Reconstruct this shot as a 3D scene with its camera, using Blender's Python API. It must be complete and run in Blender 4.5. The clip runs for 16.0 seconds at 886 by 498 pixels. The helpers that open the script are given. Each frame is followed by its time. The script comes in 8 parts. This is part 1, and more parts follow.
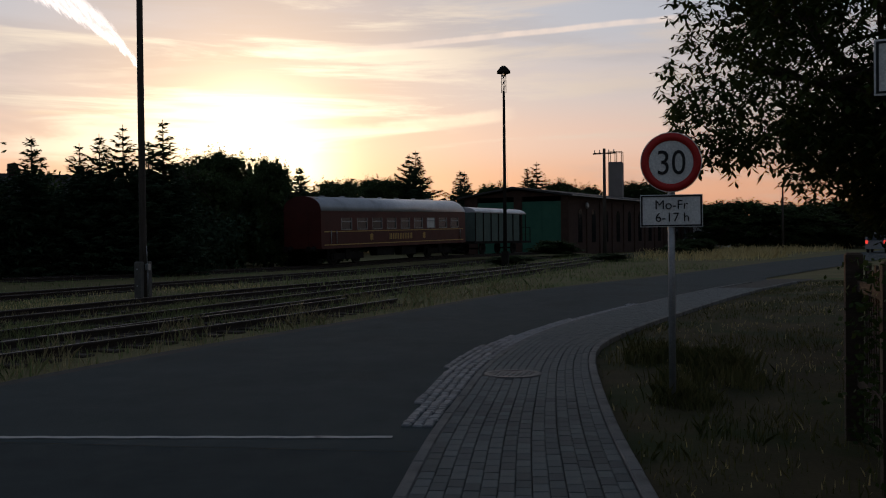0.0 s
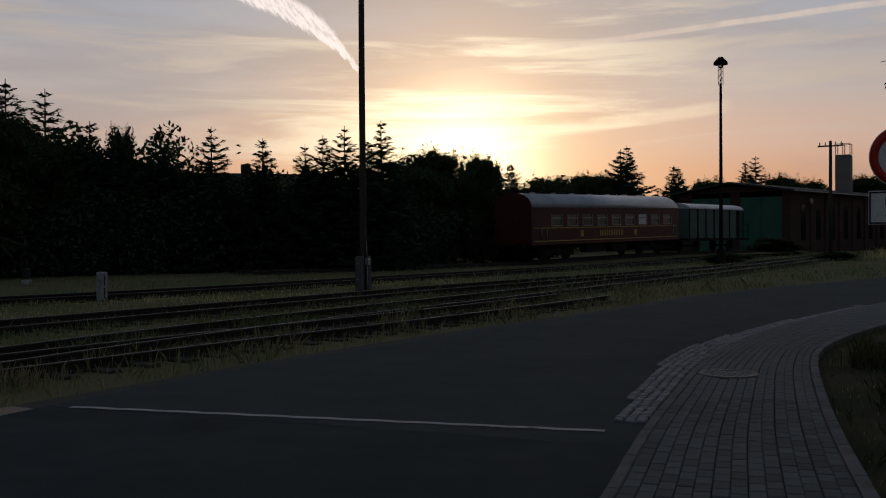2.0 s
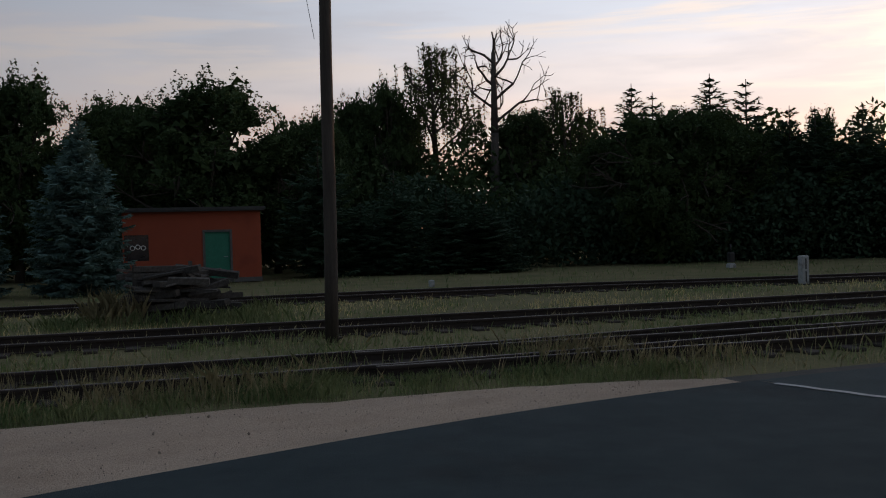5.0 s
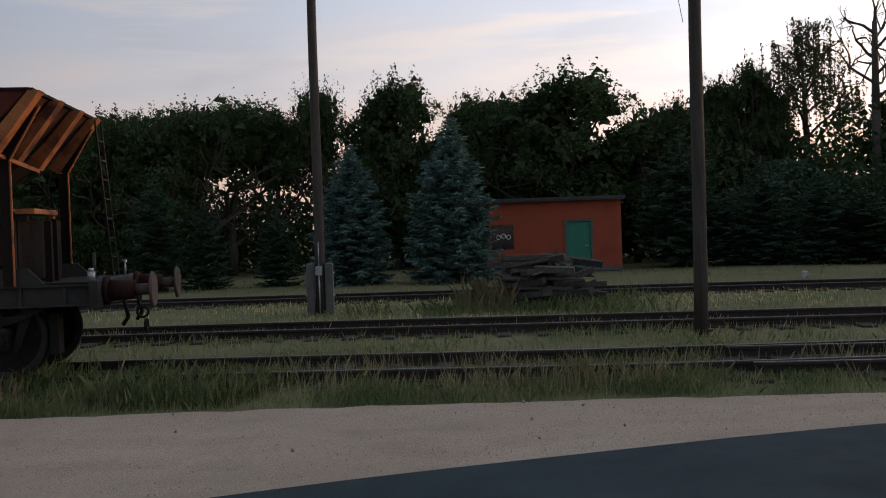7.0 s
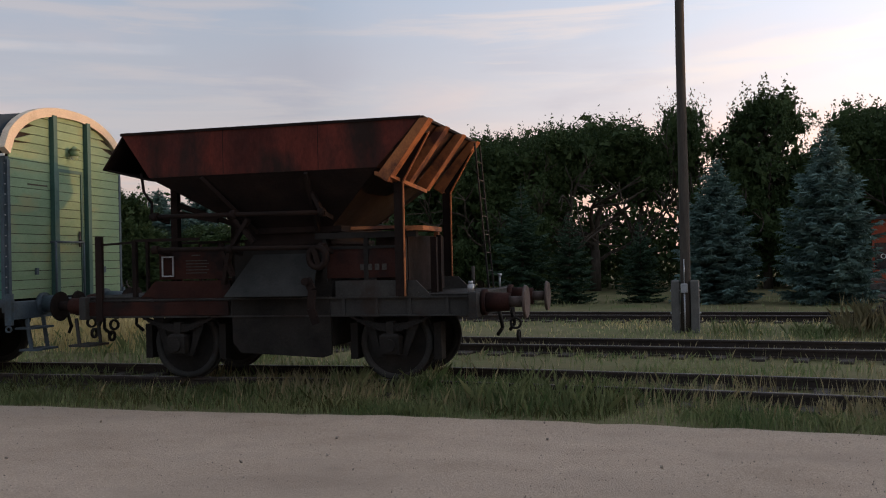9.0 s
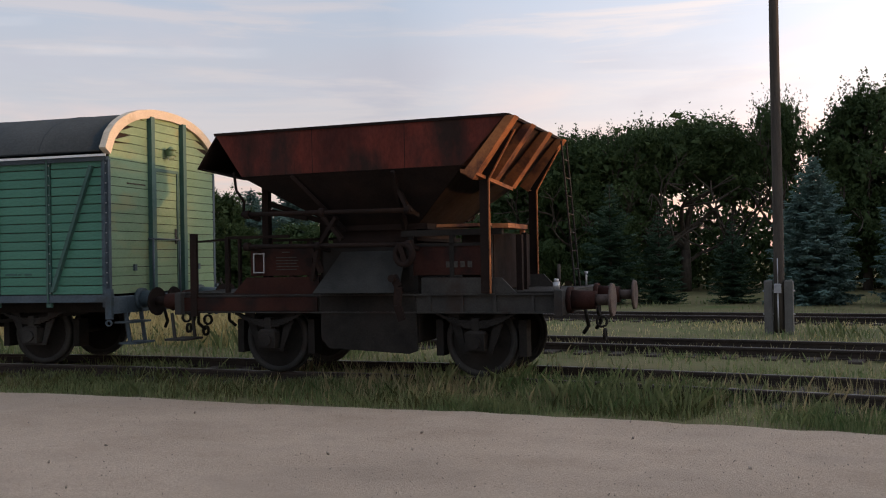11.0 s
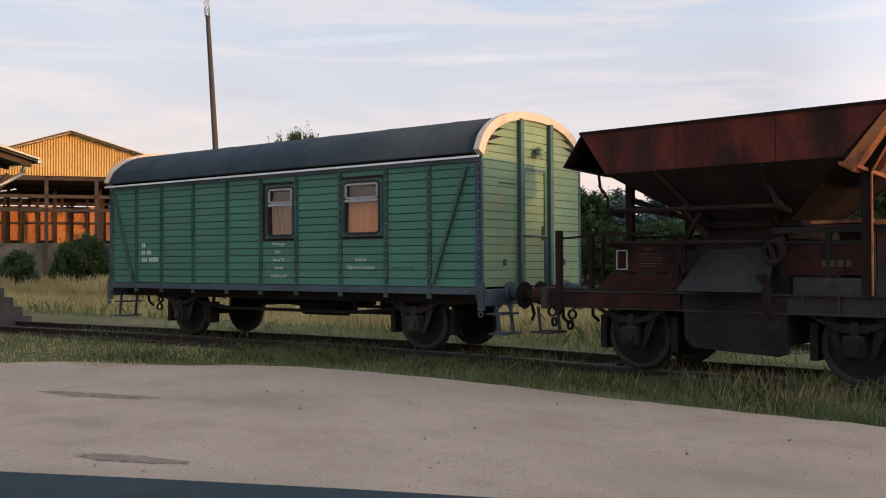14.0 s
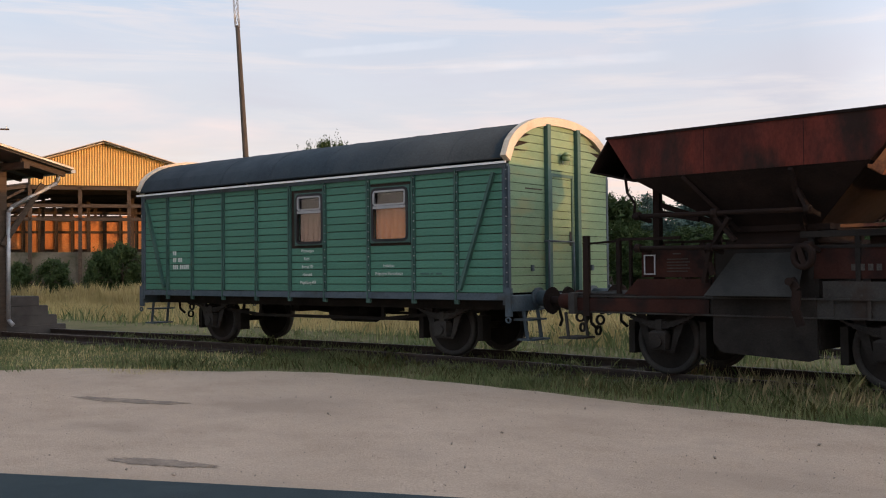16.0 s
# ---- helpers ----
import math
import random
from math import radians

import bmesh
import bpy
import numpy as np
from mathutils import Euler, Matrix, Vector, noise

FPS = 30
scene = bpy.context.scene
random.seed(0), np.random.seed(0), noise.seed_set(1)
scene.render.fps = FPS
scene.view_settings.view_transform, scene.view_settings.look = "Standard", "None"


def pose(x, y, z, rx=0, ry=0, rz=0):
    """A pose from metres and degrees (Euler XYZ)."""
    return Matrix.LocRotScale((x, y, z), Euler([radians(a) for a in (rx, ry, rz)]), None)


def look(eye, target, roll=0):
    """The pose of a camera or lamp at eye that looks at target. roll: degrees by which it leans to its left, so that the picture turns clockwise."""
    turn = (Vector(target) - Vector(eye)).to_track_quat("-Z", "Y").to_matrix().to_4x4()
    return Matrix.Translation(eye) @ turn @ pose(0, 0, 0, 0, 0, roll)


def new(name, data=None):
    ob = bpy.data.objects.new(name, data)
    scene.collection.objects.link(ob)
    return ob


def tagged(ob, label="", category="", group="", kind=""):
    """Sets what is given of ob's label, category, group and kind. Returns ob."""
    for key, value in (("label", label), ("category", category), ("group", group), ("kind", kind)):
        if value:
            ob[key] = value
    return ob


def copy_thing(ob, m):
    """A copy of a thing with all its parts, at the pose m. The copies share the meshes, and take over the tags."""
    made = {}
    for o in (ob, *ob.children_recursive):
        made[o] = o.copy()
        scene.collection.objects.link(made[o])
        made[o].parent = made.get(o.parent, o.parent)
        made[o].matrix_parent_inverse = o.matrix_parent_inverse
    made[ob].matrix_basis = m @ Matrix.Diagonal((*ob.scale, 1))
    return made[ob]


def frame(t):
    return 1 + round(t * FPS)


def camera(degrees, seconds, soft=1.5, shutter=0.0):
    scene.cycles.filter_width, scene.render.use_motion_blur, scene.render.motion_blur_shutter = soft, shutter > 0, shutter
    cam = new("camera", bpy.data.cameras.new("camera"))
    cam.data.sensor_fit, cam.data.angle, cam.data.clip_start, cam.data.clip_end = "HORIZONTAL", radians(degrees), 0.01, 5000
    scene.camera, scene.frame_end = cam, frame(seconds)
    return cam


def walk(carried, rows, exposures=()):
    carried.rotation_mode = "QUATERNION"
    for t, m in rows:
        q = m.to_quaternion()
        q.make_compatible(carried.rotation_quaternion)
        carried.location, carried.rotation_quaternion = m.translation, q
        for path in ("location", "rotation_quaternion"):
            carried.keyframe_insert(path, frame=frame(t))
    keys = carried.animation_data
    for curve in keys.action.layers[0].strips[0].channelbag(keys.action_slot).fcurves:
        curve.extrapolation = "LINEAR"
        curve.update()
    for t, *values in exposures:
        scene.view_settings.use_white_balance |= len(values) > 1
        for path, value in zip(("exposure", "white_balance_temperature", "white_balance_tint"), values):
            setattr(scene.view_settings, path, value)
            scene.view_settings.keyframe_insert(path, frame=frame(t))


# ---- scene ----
# ------------------------------------------------------------------ camera
cam = camera(49.0, 16.0, soft=1.1)
PATH = [
    (0, pose(0.515, 0.081, 1.734, 89.38, 0.58, -72.96)),
    (0.5, pose(0.508, 0.091, 1.732, 89.16, 0.51, -72.54)),
    (1, pose(0.458, 0.090, 1.735, 89.20, 0.38, -70.36)),
    (1.5, pose(0.377, 0.074, 1.736, 89.34, 0.25, -66.48)),
    (2, pose(0.281, 0.030, 1.737, 89.27, 0.36, -60.66)),
    (2.5, pose(0.188, -0.020, 1.743, 89.29, 0.61, -54.94)),
    (3, pose(0.157, -0.058, 1.728, 89.42, 0.55, -47.42)),
    (3.5, pose(0.119, -0.071, 1.703, 89.21, 0.82, -38.93)),
    (4, pose(0.140, -0.102, 1.694, 88.90, 1.32, -31.27)),
    (4.5, pose(0.165, -0.130, 1.694, 89.10, 1.48, -25.11)),
    (4.7, pose(0.160, -0.120, 1.695, 89.10, 1.51, -23.40)),
    (6.8, pose(-0.006, 0.004, 1.715, 89.04, 1.89, -3.27)),
    (7, pose(-0.008, 0.015, 1.717, 89.04, 1.92, -0.27)),
    (7.5, pose(-0.028, -0.027, 1.717, 89.57, 1.97, 7.88)),
    (8, pose(-0.044, -0.073, 1.726, 89.79, 1.56, 12.43)),
    (8.5, pose(-0.054, -0.126, 1.726, 90.31, 1.38, 17.19)),
    (9, pose(-0.067, -0.155, 1.731, 90.55, 1.27, 20.77)),
    (9.2, pose(-0.063, -0.158, 1.728, 90.56, 1.24, 21.87)),
    (11.3, pose(-0.023, -0.182, 1.698, 90.68, 0.94, 28.04)),
    (11.5, pose(-0.020, -0.185, 1.696, 90.69, 0.92, 30.34)),
    (12, pose(-0.010, -0.197, 1.689, 90.78, 0.90, 36.31)),
    (12.5, pose(0.005, -0.192, 1.682, 90.88, 0.44, 41.35)),
    (13, pose(0.029, -0.193, 1.679, 91.08, 0.39, 44.96)),
    (13.5, pose(0.046, -0.188, 1.679, 91.00, 0.35, 46.90)),
    (14, pose(0.062, -0.183, 1.675, 90.79, 0.25, 47.37)),
    (14.5, pose(0.072, -0.195, 1.677, 90.75, 0.40, 50.48)),
    (15, pose(0.086, -0.194, 1.675, 90.82, 0.48, 50.93)),
    (15.5, pose(0.096, -0.194, 1.674, 90.79, 0.59, 51.07)),
    (16, pose(0.123, -0.190, 1.659, 91.21, 0.54, 49.12)),
]
EXPOSURES = [(0.0, -2.22, 5950, 7), (1.5, -2.43, 5950, 7), (2.5, -2.72, 6050, 7), (3.5, -2.62, 6000, 7), (4.2, -2.1, 5900, 7), (4.7, -1.68, 5950, 7), (6.8, -0.75, 6100, 8), (8.0, -0.5, 6200, 9), (9.2, -0.28, 6300, 10), (11.3, -0.02, 6400, 10), (12.5, 0.1, 6450, 10), (14.0, 0.24, 6450, 10), (16.0, 0.26, 6450, 10)]
walk(cam, PATH, EXPOSURES)

# ------------------------------------------------------------------ sky and sun
SUN_AZ, SUN_EL = radians(-62.0), radians(3.9)
SUN_DIR = Vector((-math.sin(SUN_AZ) * math.cos(SUN_EL), math.cos(SUN_AZ) * math.cos(SUN_EL), math.sin(SUN_EL)))

world = bpy.data.worlds.new("evening_sky")
scene.world = world
world.use_nodes = True
wt = world.node_tree
wt.nodes.clear()


def wnode(kind, **kw):
    n = wt.nodes.new(kind)
    for k, v in kw.items():
        n.inputs[k].default_value = v
    return n


def wmath(op, a, b=None, c=None, clamp=False):
    n = wt.nodes.new("ShaderNodeMath")
    n.operation, n.use_clamp = op, clamp
    for i, s in enumerate((a, b, c)):
        if s is None:
            continue
        if hasattr(s, "links"):
            wt.links.new(s, n.inputs[i])
        else:
            n.inputs[i].default_value = s
    return n.outputs[0]


def wdot(vec, direction):
    n = wt.nodes.new("ShaderNodeVectorMath")
    n.operation = "DOT_PRODUCT"
    wt.links.new(vec, n.inputs[0])
    n.inputs[1].default_value = direction
    return n.outputs["Value"]


def wramp(fac, stops, blend="EASE"):
    n = wt.nodes.new("ShaderNodeValToRGB")
    n.color_ramp.interpolation = blend
    while len(n.color_ramp.elements) < len(stops):
        n.color_ramp.elements.new(0.5)
    for e, (p, col) in zip(n.color_ramp.elements, stops):
        e.position, e.color = p, (*col, 1)
    wt.links.new(fac, n.inputs[0])
    return n.outputs[0]


def wmix(fac, a, b, mode="MIX"):
    n = wt.nodes.new("ShaderNodeMix")
    n.data_type, n.blend_type = "RGBA", mode
    n.clamp_factor = True
    for sock, s in ((n.inputs[0], fac), (n.inputs[6], a), (n.inputs[7], b)):
        if hasattr(s, "links"):
            wt.links.new(s, sock)
        else:
            sock.default_value = s if isinstance(s, float) else (*s, 1)
    return n.outputs[2]


def wrange(v, a, b, lo=0.0, hi=1.0):
    n = wt.nodes.new("ShaderNodeMapRange")
    n.interpolation_type = "SMOOTHSTEP"
    wt.links.new(v, n.inputs[0])
    for i, x in enumerate((a, b, lo, hi)):
        n.inputs[1 + i].default_value = x
    return n.outputs[0]


coord = wt.nodes.new("ShaderNodeTexCoord").outputs["Generated"]
sep = wt.nodes.new("ShaderNodeSeparateXYZ")
wt.links.new(coord, sep.inputs[0])
height = sep.outputs[2]
sunward = wdot(coord, SUN_DIR)
toward = wramp(wmath("MAXIMUM", sunward, 0.0), [(p, (f, f, f)) for p, f in ((0.0, 0.0), (0.07, 0.05), (0.31, 0.16), (0.59, 0.38), (0.77, 0.68), (0.9, 0.90), (1.0, 0.98))], "LINEAR")
elev = wmath("MULTIPLY", height, 1.0, clamp=True)
# upper bound of the ramps: straight up
clear_far = wramp(elev, [(0.0, (0.66, 0.46, 0.42)), (0.07, (0.70, 0.55, 0.51)), (0.16, (0.53, 0.52, 0.58)), (0.35, (0.39, 0.50, 0.66)), (1.0, (0.46, 0.56, 0.74))])
clear_near = wramp(elev, [(0.0, (2.9, 1.10, 0.55)), (0.05, (3.6, 1.75, 1.10)), (0.10, (3.6, 2.38, 1.9)), (0.15, (3.0, 2.45, 2.25)), (0.22, (2.4, 2.3, 2.42)), (0.36, (1.5, 1.65, 1.95)), (1.0, (0.48, 0.58, 0.76))])
sky_col = wmix(toward, clear_far, clear_near)
# the glow round the sun behind thin cloud
near_sun = wmath("MAXIMUM", sunward, 0.0)
g1 = wmath("POWER", near_sun, 60.0)
g2 = wmath("POWER", near_sun, 420.0)
disc = wmath("POWER", near_sun, 60000.0)
sky_col = wmix(wmath("MULTIPLY", g1, 0.75), sky_col, (5.0, 3.12, 1.95))
# long thin layers of cloud, bright and warm near the sun, with greyer banks between
mp = wt.nodes.new("ShaderNodeMapping")
mp.inputs["Scale"].default_value = (1.0, 1.0, 11.0)
mp.inputs["Rotation"].default_value = (0.05, 0.03, 0.4)
wt.links.new(coord, mp.inputs[0])
ns = wnode("ShaderNodeTexNoise", Scale=3.1, Detail=8.0, Roughness=0.60, Distortion=0.5)
wt.links.new(mp.outputs[0], ns.inputs["Vector"])
mp2 = wt.nodes.new("ShaderNodeMapping")
mp2.inputs["Scale"].default_value = (1.0, 1.0, 7.0)
mp2.inputs["Location"].default_value = (3.1, 0.4, 0.7)
wt.links.new(coord, mp2.inputs[0])
ns2 = wnode("ShaderNodeTexNoise", Scale=2.2, Detail=6.0, Roughness=0.6)
wt.links.new(mp2.outputs[0], ns2.inputs["Vector"])
bank = wmix(toward, (0.55, 0.55, 0.62), wmix(g1, (2.0, 1.75, 1.75), (4.6, 3.0, 1.9)))
sky_col = wmix(wmath("MULTIPLY", wrange(ns2.outputs["Fac"], 0.48, 0.66), 0.55), sky_col, bank)
# soft pink heaps low in the eastern sky
mp3 = wt.nodes.new("ShaderNodeMapping")
mp3.inputs["Scale"].default_value = (1.0, 1.0, 3.6)
mp3.inputs["Location"].default_value = (0.7, 1.9, 0.35)
wt.links.new(coord, mp3.inputs[0])
ns3 = wnode("ShaderNodeTexNoise", Scale=3.4, Detail=5.0, Roughness=0.52, Distortion=0.3)
wt.links.new(mp3.outputs[0], ns3.inputs["Vector"])
low_sky = wmath("MULTIPLY", wrange(height, 0.27, 0.13), wrange(sunward, 0.75, 0.35))
puff = wmath("MULTIPLY", wrange(ns3.outputs["Fac"], 0.47, 0.68), low_sky)
sky_col = wmix(wmath("MULTIPLY", puff, 0.55), sky_col, wmix(toward, (0.92, 0.66, 0.60), (2.4, 1.75, 1.45)))
veil = wmath("MULTIPLY", wrange(ns3.outputs["Fac"], 0.47, 0.30), low_sky)
sky_col = wmix(wmath("MULTIPLY", veil, 0.40), sky_col, wmix(toward, (0.47, 0.42, 0.50), (1.5, 1.3, 1.3)))
layer = wrange(ns.outputs["Fac"], 0.48, 0.66)
cloud_near = wmix(g1, (3.2, 2.5, 2.05), (9.5, 7.8, 5.2))
cloud_col = wmix(toward, (0.64, 0.58, 0.60), cloud_near)
sky_col = wmix(wmath("MULTIPLY", layer, 0.75), sky_col, cloud_col)
sky_col = wmix(wmath("MULTIPLY", g2, 0.85), sky_col, (15.0, 11.0, 6.8))
sky_col = wmix(disc, sky_col, (60.0, 42.0, 20.0))


def streak(a, b, width, strength, col, soft=0.35, grain=9.0):
    """A vapour trail along the great circle from direction a to direction b."""
    global sky_col
    a, b = Vector(a).normalized(), Vector(b).normalized()
    n = a.cross(b).normalized()
    mid = (a + b).normalized()
    half = a.dot(mid)
    nz = wnode("ShaderNodeTexNoise", Scale=grain, Detail=6.0, Roughness=0.65)
    wt.links.new(coord, nz.inputs["Vector"])
    off = wmath("ADD", wdot(coord, n), wmath("MULTIPLY", wmath("SUBTRACT", nz.outputs["Fac"], 0.5), width * 1.2))
    band = wrange(wmath("ABSOLUTE", off), width, width * soft, 0.0, 1.0)
    along = wrange(wdot(coord, mid), half, half + (1 - half) * 0.5)
    nz2 = wnode("ShaderNodeTexNoise", Scale=grain * 4.0, Detail=4.0)
    wt.links.new(coord, nz2.inputs["Vector"])
    tex = wrange(nz2.outputs["Fac"], 0.25, 0.75, 0.45, 1.0)
    sky_col = wmix(wmath("MULTIPLY", wmath("MULTIPLY", wmath("MULTIPLY", band, along), tex), strength), sky_col, col)




def feather(a, m, b, width, col):
    """A broad vapour trail that bends from direction a over m to b, ribbed across and thinning to both ends."""
    global sky_col
    a, m, b = Vector(a), Vector(m), Vector(b)
    along, mid = (b - a), (a + b) * 0.5
    half = along.length * 0.5
    along.normalize()
    across = along.cross(mid).normalized()
    sag = (m - mid).dot(across)
    um = (m - mid).dot(along) / half
    u = wmath("DIVIDE", wmath("SUBTRACT", wdot(coord, along), mid.dot(along)), half)
    v = wmath("SUBTRACT", wdot(coord, across), mid.dot(across))
    arch = wmath("MULTIPLY", wmath("SUBTRACT", 1.0, wmath("MULTIPLY", u, u)), sag / (1 - um * um))
    uv = wt.nodes.new("ShaderNodeCombineXYZ")
    wt.links.new(wmath("ADD", wmath("MULTIPLY", u, 9.0), wmath("MULTIPLY", v, 160.0)), uv.inputs[0])
    wt.links.new(wmath("MULTIPLY", v, 90.0), uv.inputs[1])
    rib = wnode("ShaderNodeTexNoise", Scale=1.6, Detail=7.0, Roughness=0.7)
    wt.links.new(uv.outputs[0], rib.inputs["Vector"])
    ribs = wmath("SUBTRACT", rib.outputs["Fac"], 0.5)
    off = wmath("ABSOLUTE", wmath("ADD", wmath("SUBTRACT", v, arch), wmath("MULTIPLY", ribs, width * 1.1)))
    wide = wmath("MULTIPLY", wrange(u, -1.1, -0.25, 0.12, 1.0), wrange(u, 1.05, 0.1, 0.22, 1.0))
    rel = wmath("DIVIDE", off, wmath("MULTIPLY", wide, width))
    body = wmath("MULTIPLY", wrange(rel, 1.0, 0.55, 0.0, 1.0), wmath("MULTIPLY", wrange(u, -1.15, -0.95), wrange(u, 1.06, 0.96)))
    body = wmath("MULTIPLY", body, wrange(rib.outputs["Fac"], 0.32, 0.56, 0.35, 1.0))
    front = wrange(wdot(coord, mid.normalized()), 0.9, 0.95)
    sky_col = wmix(wmath("MULTIPLY", body, front), sky_col, col)


feather((0.7108, 0.6619, 0.2400), (0.7684, 0.6012, 0.2240), (0.8147, 0.5549, 0.1683), 0.0130, (6.0, 5.0, 4.5))
streak((0.891, 0.4153, 0.1835), (0.9765, 0.0253, 0.2142), 0.0040, 0.85, (4.2, 3.2, 2.6))
streak((0.7598, 0.6318, 0.1533), (0.9362, 0.2993, 0.184), 0.0045, 0.5, (4.2, 3.2, 2.4))
streak((0.8866, 0.4516, 0.0999), (0.9686, 0.2139, 0.1269), 0.009, 0.6, (6.0, 4.7, 3.2))
streak((0.7504, 0.6498, 0.1213), (0.8435, 0.5215, 0.1286), 0.003, 0.4, (4.2, 3.0, 2.0))
streak((-0.8268, 0.52, 0.2146), (-0.7216, 0.6532, 0.2295), 0.006, 0.13, (1.0, 0.92, 0.92))
streak((-0.7488, 0.6314, 0.2017), (-0.5637, 0.7991, 0.2091), 0.007, 0.13, (1.0, 0.92, 0.92))
# the clear sky's own scattered light beneath the cloud layers
nishita = wt.nodes.new("ShaderNodeTexSky")
nishita.sky_type, nishita.sun_disc = "NISHITA", False
nishita.sun_elevation, nishita.sun_rotation = SUN_EL, radians(62.0)
nishita.air_density, nishita.dust_density = 1.0, 1.5
blend = wmix(1.0, sky_col, wmix(1.0, nishita.outputs[0], (0.05, 0.05, 0.05), "MULTIPLY"), "ADD")
bg = wt.nodes.new("ShaderNodeBackground")
bg.inputs["Strength"].default_value = 1.0
wt.links.new(blend, bg.inputs[0])
wout = wt.nodes.new("ShaderNodeOutputWorld")
wt.links.new(bg.outputs[0], wout.inputs[0])

sun = new("sun", bpy.data.lights.new("sun", "SUN"))
sun.data.energy, sun.data.angle, sun.data.color = 3.0, radians(0.7), (1.0, 0.50, 0.20)
sun.matrix_world = look(SUN_DIR * 50, (0, 0, 0))

# ------------------------------------------------------------------ materials
def material(name, a, b, scale=2.0, rough=0.85, bump=0.3, fine=60.0, metal=0.0, stain=None, stain_scale=0.7, stain_at=0.55, stretch=(1, 1, 1), vary=0.0, spec=0.3, depth=0.01):
    """A painted, earthen or weathered surface: two tones at a large scale, a fine grain, and stains."""
    m = bpy.data.materials.new(name)
    m.use_nodes = True
    nt = m.node_tree
    bsdf = nt.nodes["Principled BSDF"]
    tc = nt.nodes.new("ShaderNodeTexCoord")
    mp = nt.nodes.new("ShaderNodeMapping")
    mp.inputs["Scale"].default_value = stretch
    nt.links.new(tc.outputs["Object"], mp.inputs[0])

    def noise_tex(s, detail=6.0):
        n = nt.nodes.new("ShaderNodeTexNoise")
        n.inputs["Scale"].default_value, n.inputs["Detail"].default_value = s, detail
        n.inputs["Roughness"].default_value = 0.6
        nt.links.new(mp.outputs[0], n.inputs["Vector"])
        return n.outputs["Fac"]

    def mixc(fac, c1, c2, mode="MIX"):
        n = nt.nodes.new("ShaderNodeMix")
        n.data_type, n.blend_type = "RGBA", mode
        for sock, s in ((n.inputs[0], fac), (n.inputs[6], c1), (n.inputs[7], c2)):
            if isinstance(s, float):
                sock.default_value = s
            elif isinstance(s, tuple):
                sock.default_value = (*s, 1)
            else:
                nt.links.new(s, sock)
        return n.outputs[2]

    def remap(v, lo, hi, a0=0.0, a1=1.0):
        n = nt.nodes.new("ShaderNodeMapRange")
        nt.links.new(v, n.inputs[0])
        for i, x in enumerate((lo, hi, a0, a1)):
            n.inputs[1 + i].default_value = x
        return n.outputs[0]

    col = mixc(remap(noise_tex(scale), 0.32, 0.68), a, b)
    grain = noise_tex(fine, 4.0)
    g = nt.nodes.new("ShaderNodeCombineColor")
    gv = remap(grain, 0.2, 0.8, 0.72, 1.25)
    for i in range(3):
        nt.links.new(gv, g.inputs[i])
    col = mixc(1.0, col, g.outputs[0], "MULTIPLY")
    if stain:
        col = mixc(remap(noise_tex(stain_scale, 8.0), stain_at, stain_at + 0.13), col, stain)
    if vary:
        oi = nt.nodes.new("ShaderNodeObjectInfo")
        v = nt.nodes.new("ShaderNodeCombineColor")
        vv = remap(oi.outputs["Random"], 0.0, 1.0, 1 - vary, 1 + vary)
        for i in range(3):
            nt.links.new(vv, v.inputs[i])
        col = mixc(1.0, col, v.outputs[0], "MULTIPLY")
    nt.links.new(col, bsdf.inputs["Base Color"])
    bsdf.inputs["Metallic"].default_value = metal
    bsdf.inputs["Specular IOR Level"].default_value = spec
    nt.links.new(remap(noise_tex(scale * 3), 0.3, 0.7, max(0.05, rough - 0.1), min(1.0, rough + 0.1)), bsdf.inputs["Roughness"])
    if bump:
        bp = nt.nodes.new("ShaderNodeBump")
        bp.inputs["Strength"].default_value, bp.inputs["Distance"].default_value = bump, depth
        nt.links.new(grain, bp.inputs["Height"])
        nt.links.new(bp.outputs[0], bsdf.inputs["Normal"])
    return m


